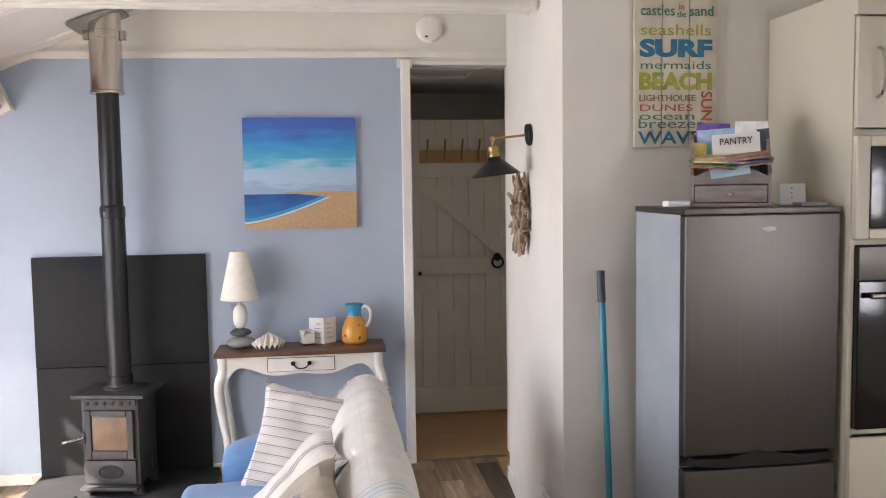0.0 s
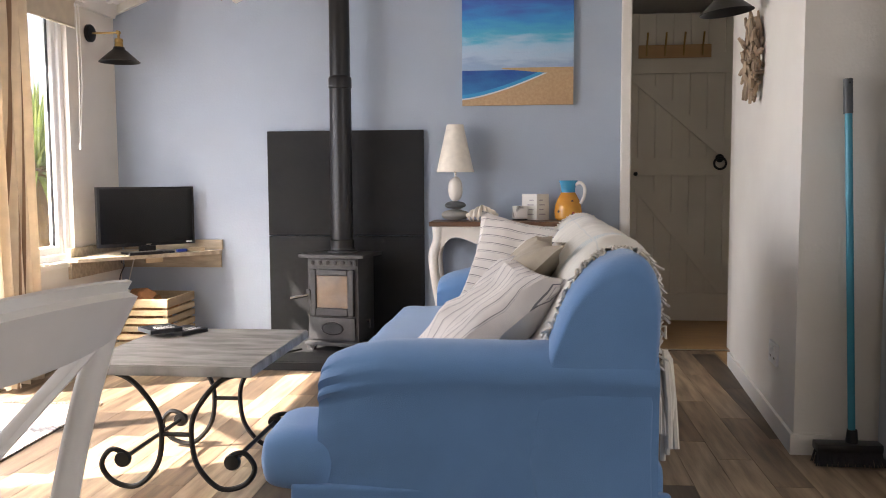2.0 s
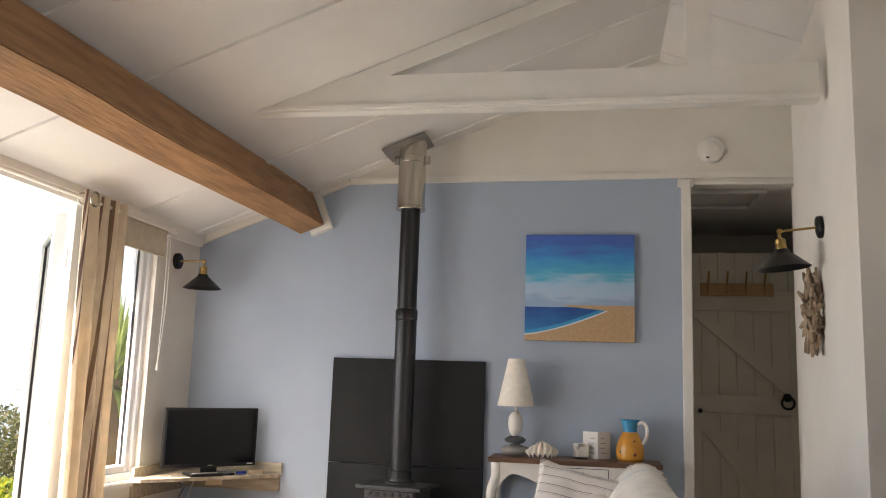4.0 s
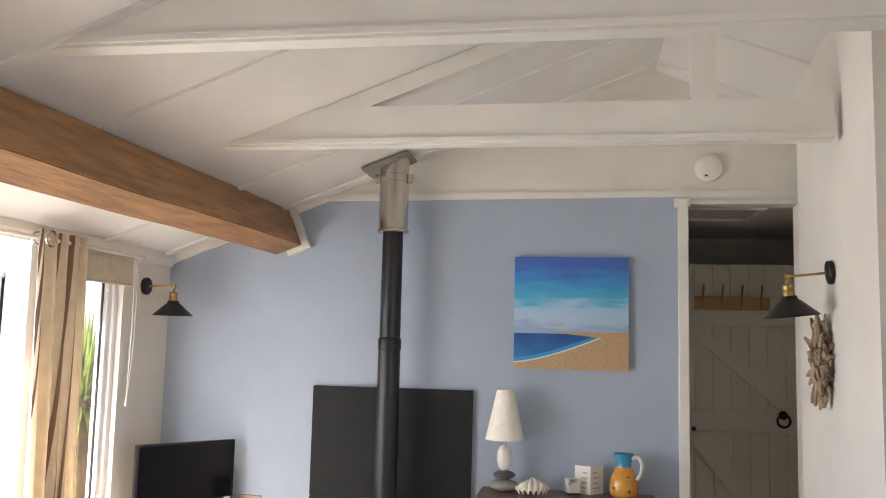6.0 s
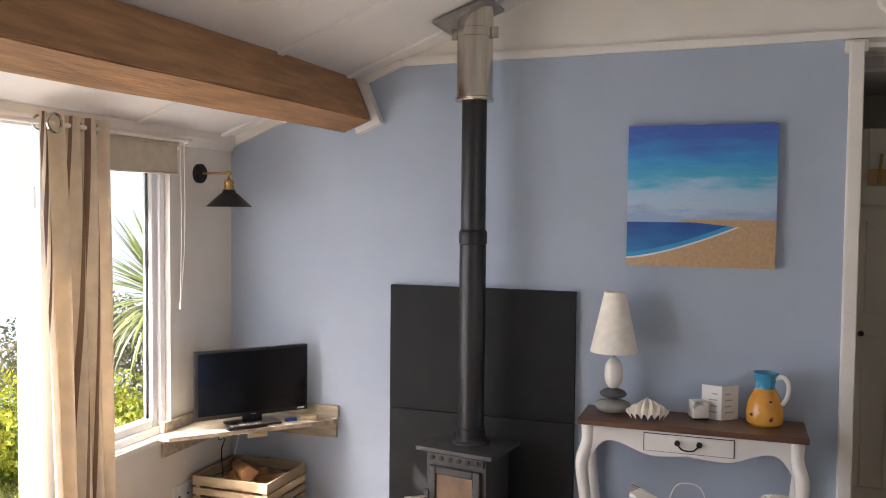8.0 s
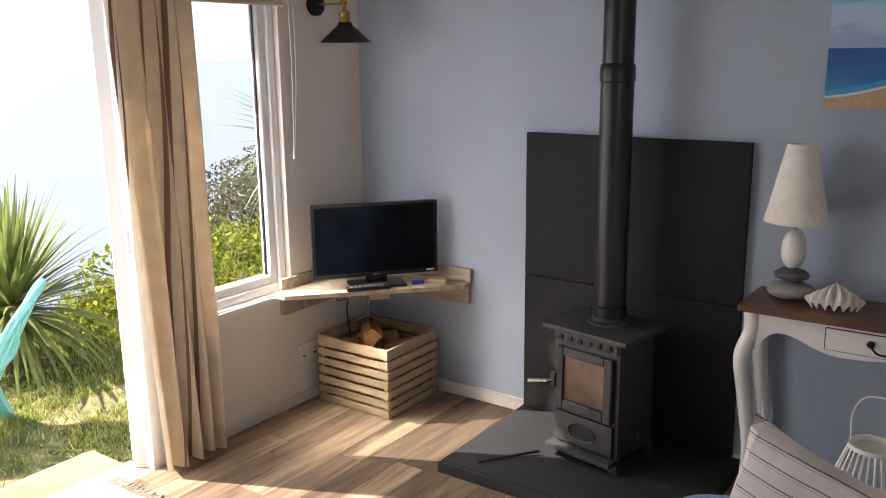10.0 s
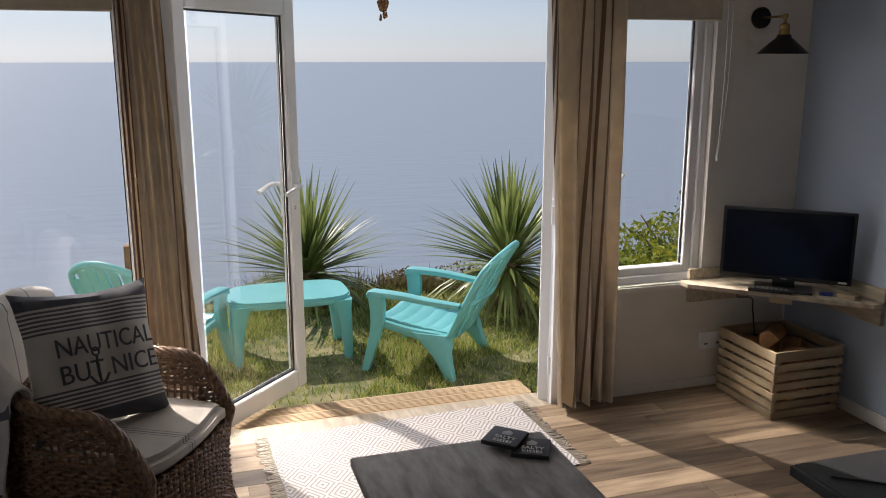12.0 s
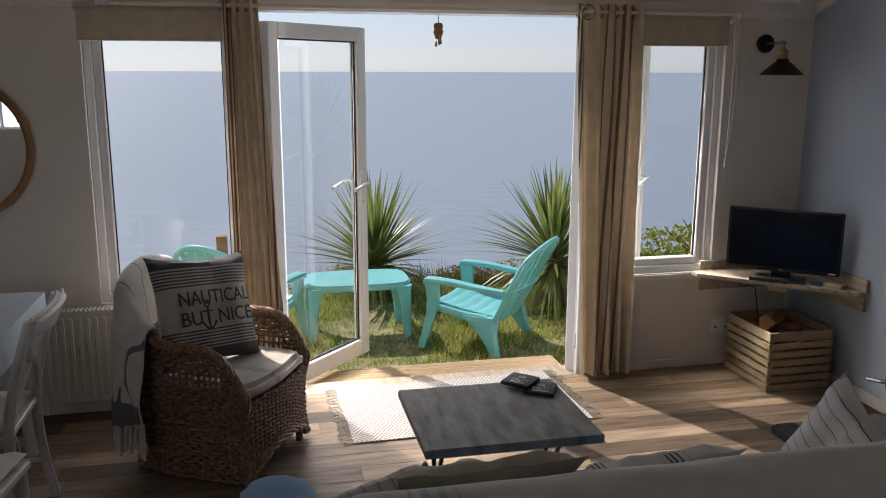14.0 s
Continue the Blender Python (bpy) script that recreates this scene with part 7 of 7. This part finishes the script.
def loft(rows, axes=(0, 1)):
    """A moulded member: rows of (centre, half size on one axis, half size on the other), with rounded corners."""
    bm = bmesh.new()
    rings = []
    for c, p, q in rows:
        r = 0.45 * min(p, q)
        ring = []
        for sx, sy, a0 in ((1, 1, 0), (-1, 1, 90), (-1, -1, 180), (1, -1, 270)):
            for da in (0, 45, 90):
                a = math.radians(a0 + da)
                v = Vector(c)
                v[axes[0]] += sx * (p - r) + r * math.cos(a)
                v[axes[1]] += sy * (q - r) + r * math.sin(a)
                ring.append(bm.verts.new(v))
        rings.append(ring)
    for a, b in zip(rings, rings[1:]):
        for i in range(12):
            bm.faces.new((a[i], a[(i + 1) % 12], b[(i + 1) % 12], b[i]))
    bm.faces.new(rings[0][::-1])
    bm.faces.new(rings[-1])
    bmesh.ops.recalc_face_normals(bm, faces=bm.faces[:])
    return bm


def curve_rows(keys, n=5):
    """Smooth rows between keyed (x, y, z, half, half)."""
    c = smooth_path([k[:3] for k in keys], n)
    h = smooth_path([(k[3], k[4], 0) for k in keys], n)
    return [(p, q.x, q.y) for p, q in zip(c, h)]


def garden_chair(m):
    """A moulded resin reclining chair; local +y is the way it faces."""
    th = thing("garden_chair", "turquoise resin slatted garden chair on the lawn", "garden chair", m, "turquoise garden furniture")
    # dished seat of six broad slats
    for i in range(6):
        def slat(u, v, i=i):
            y = 0.335 - 0.096 * (i + 0.03 + 0.93 * v)
            x = (2 * u - 1) * (0.262 - 0.004 * i)
            z = 0.345 - 0.20 * (0.335 - y) + 0.10 * (0.335 - y) ** 2 - 0.018 * (1 - (2 * u - 1) ** 2) + 0.004 * math.sin(math.pi * v)
            if i == 0:
                z -= 0.035 * max(0, 1 - v / 0.35) ** 2
            return Vector((x, y, z))
        part("seat_slat", grid_sheet(slat, 14, 6, 0.022), M_TEAL, th)
    # fan back of seven slats in a moulded rim
    lean = 0.60

    def on_back(x, z):
        return Vector((x, -0.20 - lean * (z - 0.22) - 0.05 * (1 - (x / 0.3) ** 2), z))
    for i in range(7):
        s = i - 3
        hgt = 0.825 - 0.013 * s * s
        keys = []
        for k in range(5):
            f = k / 4
            z = 0.24 + (hgt - 0.24) * f
            p = on_back(s * (0.066 + 0.017 * f), z)
            keys.append((p.x, p.y, p.z, 0.0285 + 0.0065 * f, 0.011))
        part("back_slat", loft(curve_rows(keys, 3)), M_TEAL, th)
    arch = [(-0.262, 0.24), (-0.285, 0.45), (-0.296, 0.60), (-0.292, 0.69), (-0.25, 0.75), (-0.13, 0.808), (0, 0.828)]
    arch = arch + [(-x, z) for x, z in reversed(arch[:-1])]
    part("back_rim", bar(smooth_path([on_back(x, z) for x, z in arch], 5), 0.023, 10), M_TEAL, th)
    part("back_band", bar(smooth_path([on_back(x, 0.50) + Vector((0, -0.012, 0)) for x in (-0.285, -0.15, 0, 0.15, 0.285)], 4), 0.02, 8), M_TEAL, th)
    for s in (-1, 1):
        part("armrest", loft(curve_rows([(s * 0.310, 0.360, 0.507, 0.036, 0.017), (s * 0.314, 0.32, 0.522, 0.044, 0.019), (s * 0.32, 0.10, 0.520, 0.042, 0.017), (s * 0.32, -0.12, 0.502, 0.038, 0.016), (s * 0.302, -0.33, 0.485, 0.030, 0.016)]), (0, 2)), M_TEAL, th)
        part("front_leg", loft(curve_rows([(s * 0.312, 0.30, 0.512, 0.026, 0.060), (s * 0.305, 0.29, 0.40, 0.022, 0.056), (s * 0.305, 0.302, 0.28, 0.022, 0.046), (s * 0.315, 0.345, 0.13, 0.025, 0.036), (s * 0.33, 0.385, 0.0, 0.024, 0.028)])), M_TEAL, th)
        part("seat_side", loft(curve_rows([(s * 0.272, 0.33, 0.325, 0.022, 0.028), (s * 0.270, 0.20, 0.302, 0.022, 0.026), (s * 0.268, 0.02, 0.272, 0.022, 0.030), (s * 0.268, -0.14, 0.245, 0.022, 0.050), (s * 0.262, -0.26, 0.23, 0.020, 0.045)]), (0, 2)), M_TEAL, th)
        part("rear_leg", loft(curve_rows([(s * 0.275, -0.10, 0.285, 0.030, 0.13), (s * 0.285, -0.155, 0.225, 0.036, 0.105), (s * 0.305, -0.215, 0.14, 0.036, 0.060), (s * 0.325, -0.265, 0.05, 0.030, 0.040), (s * 0.335, -0.285, 0.0, 0.028, 0.036)])), M_TEAL, th)
    return th


gc = garden_chair(pose(-1.55, 3.52, -0.30, 0, 0, 142) @ Matrix.Diagonal((1, 0.88, 1, 1)))
copy_thing(gc, pose(-1.86, 1.80, -0.31, 0, 0, 52) @ Matrix.Diagonal((1, 0.88, 1, 1)))


def garden_table():
    th = thing("garden_table", "turquoise resin garden table on the lawn", "garden table", pose(-1.96, 2.63, -0.30), "turquoise garden furniture")
    pts = []
    for i in range(48):
        a = 2 * math.pi * i / 48
        c, s = math.cos(a), math.sin(a)
        pts.append((0.255 * abs(c) ** 0.48 * (1 if c > 0 else -1), 0.40 * abs(s) ** 0.48 * (1 if s > 0 else -1)))
    bm = prism(pts, 2, 0.395, 0.445)
    bmesh.ops.bevel(bm, geom=[e for e in bm.edges if abs(e.verts[0].co.z - e.verts[1].co.z) < 1e-5], offset=0.012, segments=3, affect="EDGES")
    part("tabletop", bm, M_TEAL, th)
    for sx in (-1, 1):
        for sy in (-1, 1):
            part("leg", loft(curve_rows([(sx * 0.185, sy * 0.318, 0.42, 0.062, 0.074), (sx * 0.195, sy * 0.335, 0.35, 0.044, 0.050), (sx * 0.205, sy * 0.352, 0.20, 0.034, 0.036), (sx * 0.21, sy * 0.362, 0.0, 0.026, 0.026)])), M_TEAL, th)
    return th


garden_table()
pst = solid("fence_post", box((-0.045, -0.045, 0), (0.045, 0.045, 0.62), 0.008), M_BEAM, "short brown wooden post on the lawn", "post", pose(-3.0, 1.6, -0.31))

deck = thing("door_step", "pale grooved timber deck step outside the doors", "deck step")
for i in range(3):
    x1 = -0.175 - 0.098 * i
    bm = box((x1 - 0.094, 2.02, -0.078), (x1, 3.68, -0.05), 0.002, 1)
    part("deck_board", bm, M_DECK, deck, smooth=False)
    for k in range(6):
        xx = x1 - 0.011 - 0.0145 * k
        part("ridge", box((xx - 0.009, 2.021, -0.0495), (xx, 3.679, -0.047)), M_DECK, deck, smooth=False)
part("fascia", box((-0.492, 2.02, -0.28), (-0.468, 3.68, -0.056), 0.003), M_DECK, deck)
part("end_board", box((-0.468, 3.655, -0.28), (-0.175, 3.68, -0.080), 0.003), M_DECK, deck)
part("end_board", box((-0.468, 2.02, -0.28), (-0.175, 2.045, -0.080), 0.003), M_DECK, deck)

# ---- floor planks ----
PW, PL = 0.128, 0.80
plank_bm = box((0, 0, 0), (PW - 0.0012, PL - 0.0015, 0.004), 0.0005, 1)
plank_me = mesh_of("plank", plank_bm, M_FLOOR, False)
rest = bmesh.new()
rng = random.Random(17)
count = 0
for i in range(int(5.86 / PW) + 1):
    x = i * PW
    y = SOUTH - rng.random() * PL
    while y < 4.999:
        a, b = max(SOUTH, y), min(4.999, y + PL)
        xe = min(x + PW - 0.0012, EAST)
        if b - a > 0.03:
            inside = x < 3.55 or b < 3.12
            if inside:
                whole = abs(b - a - PL) < 1e-6 and x + PW < EAST
                if whole and x < 3.5 and y > 0.2 and count < 290:
                    ob = new("plank", plank_me)
                    ob.parent = floor
                    ob.location = (x + 0.0006, y, -0.004)
                    count += 1
                else:
                    add_box(rest, (x + 0.0006, a, -0.004), (xe, b - 0.0015, 0.0))
        y += PL
rest_ob = part("planks_rest", rest, M_FLOOR, floor, smooth=False)
rest_ob["kind"] = "stuff"
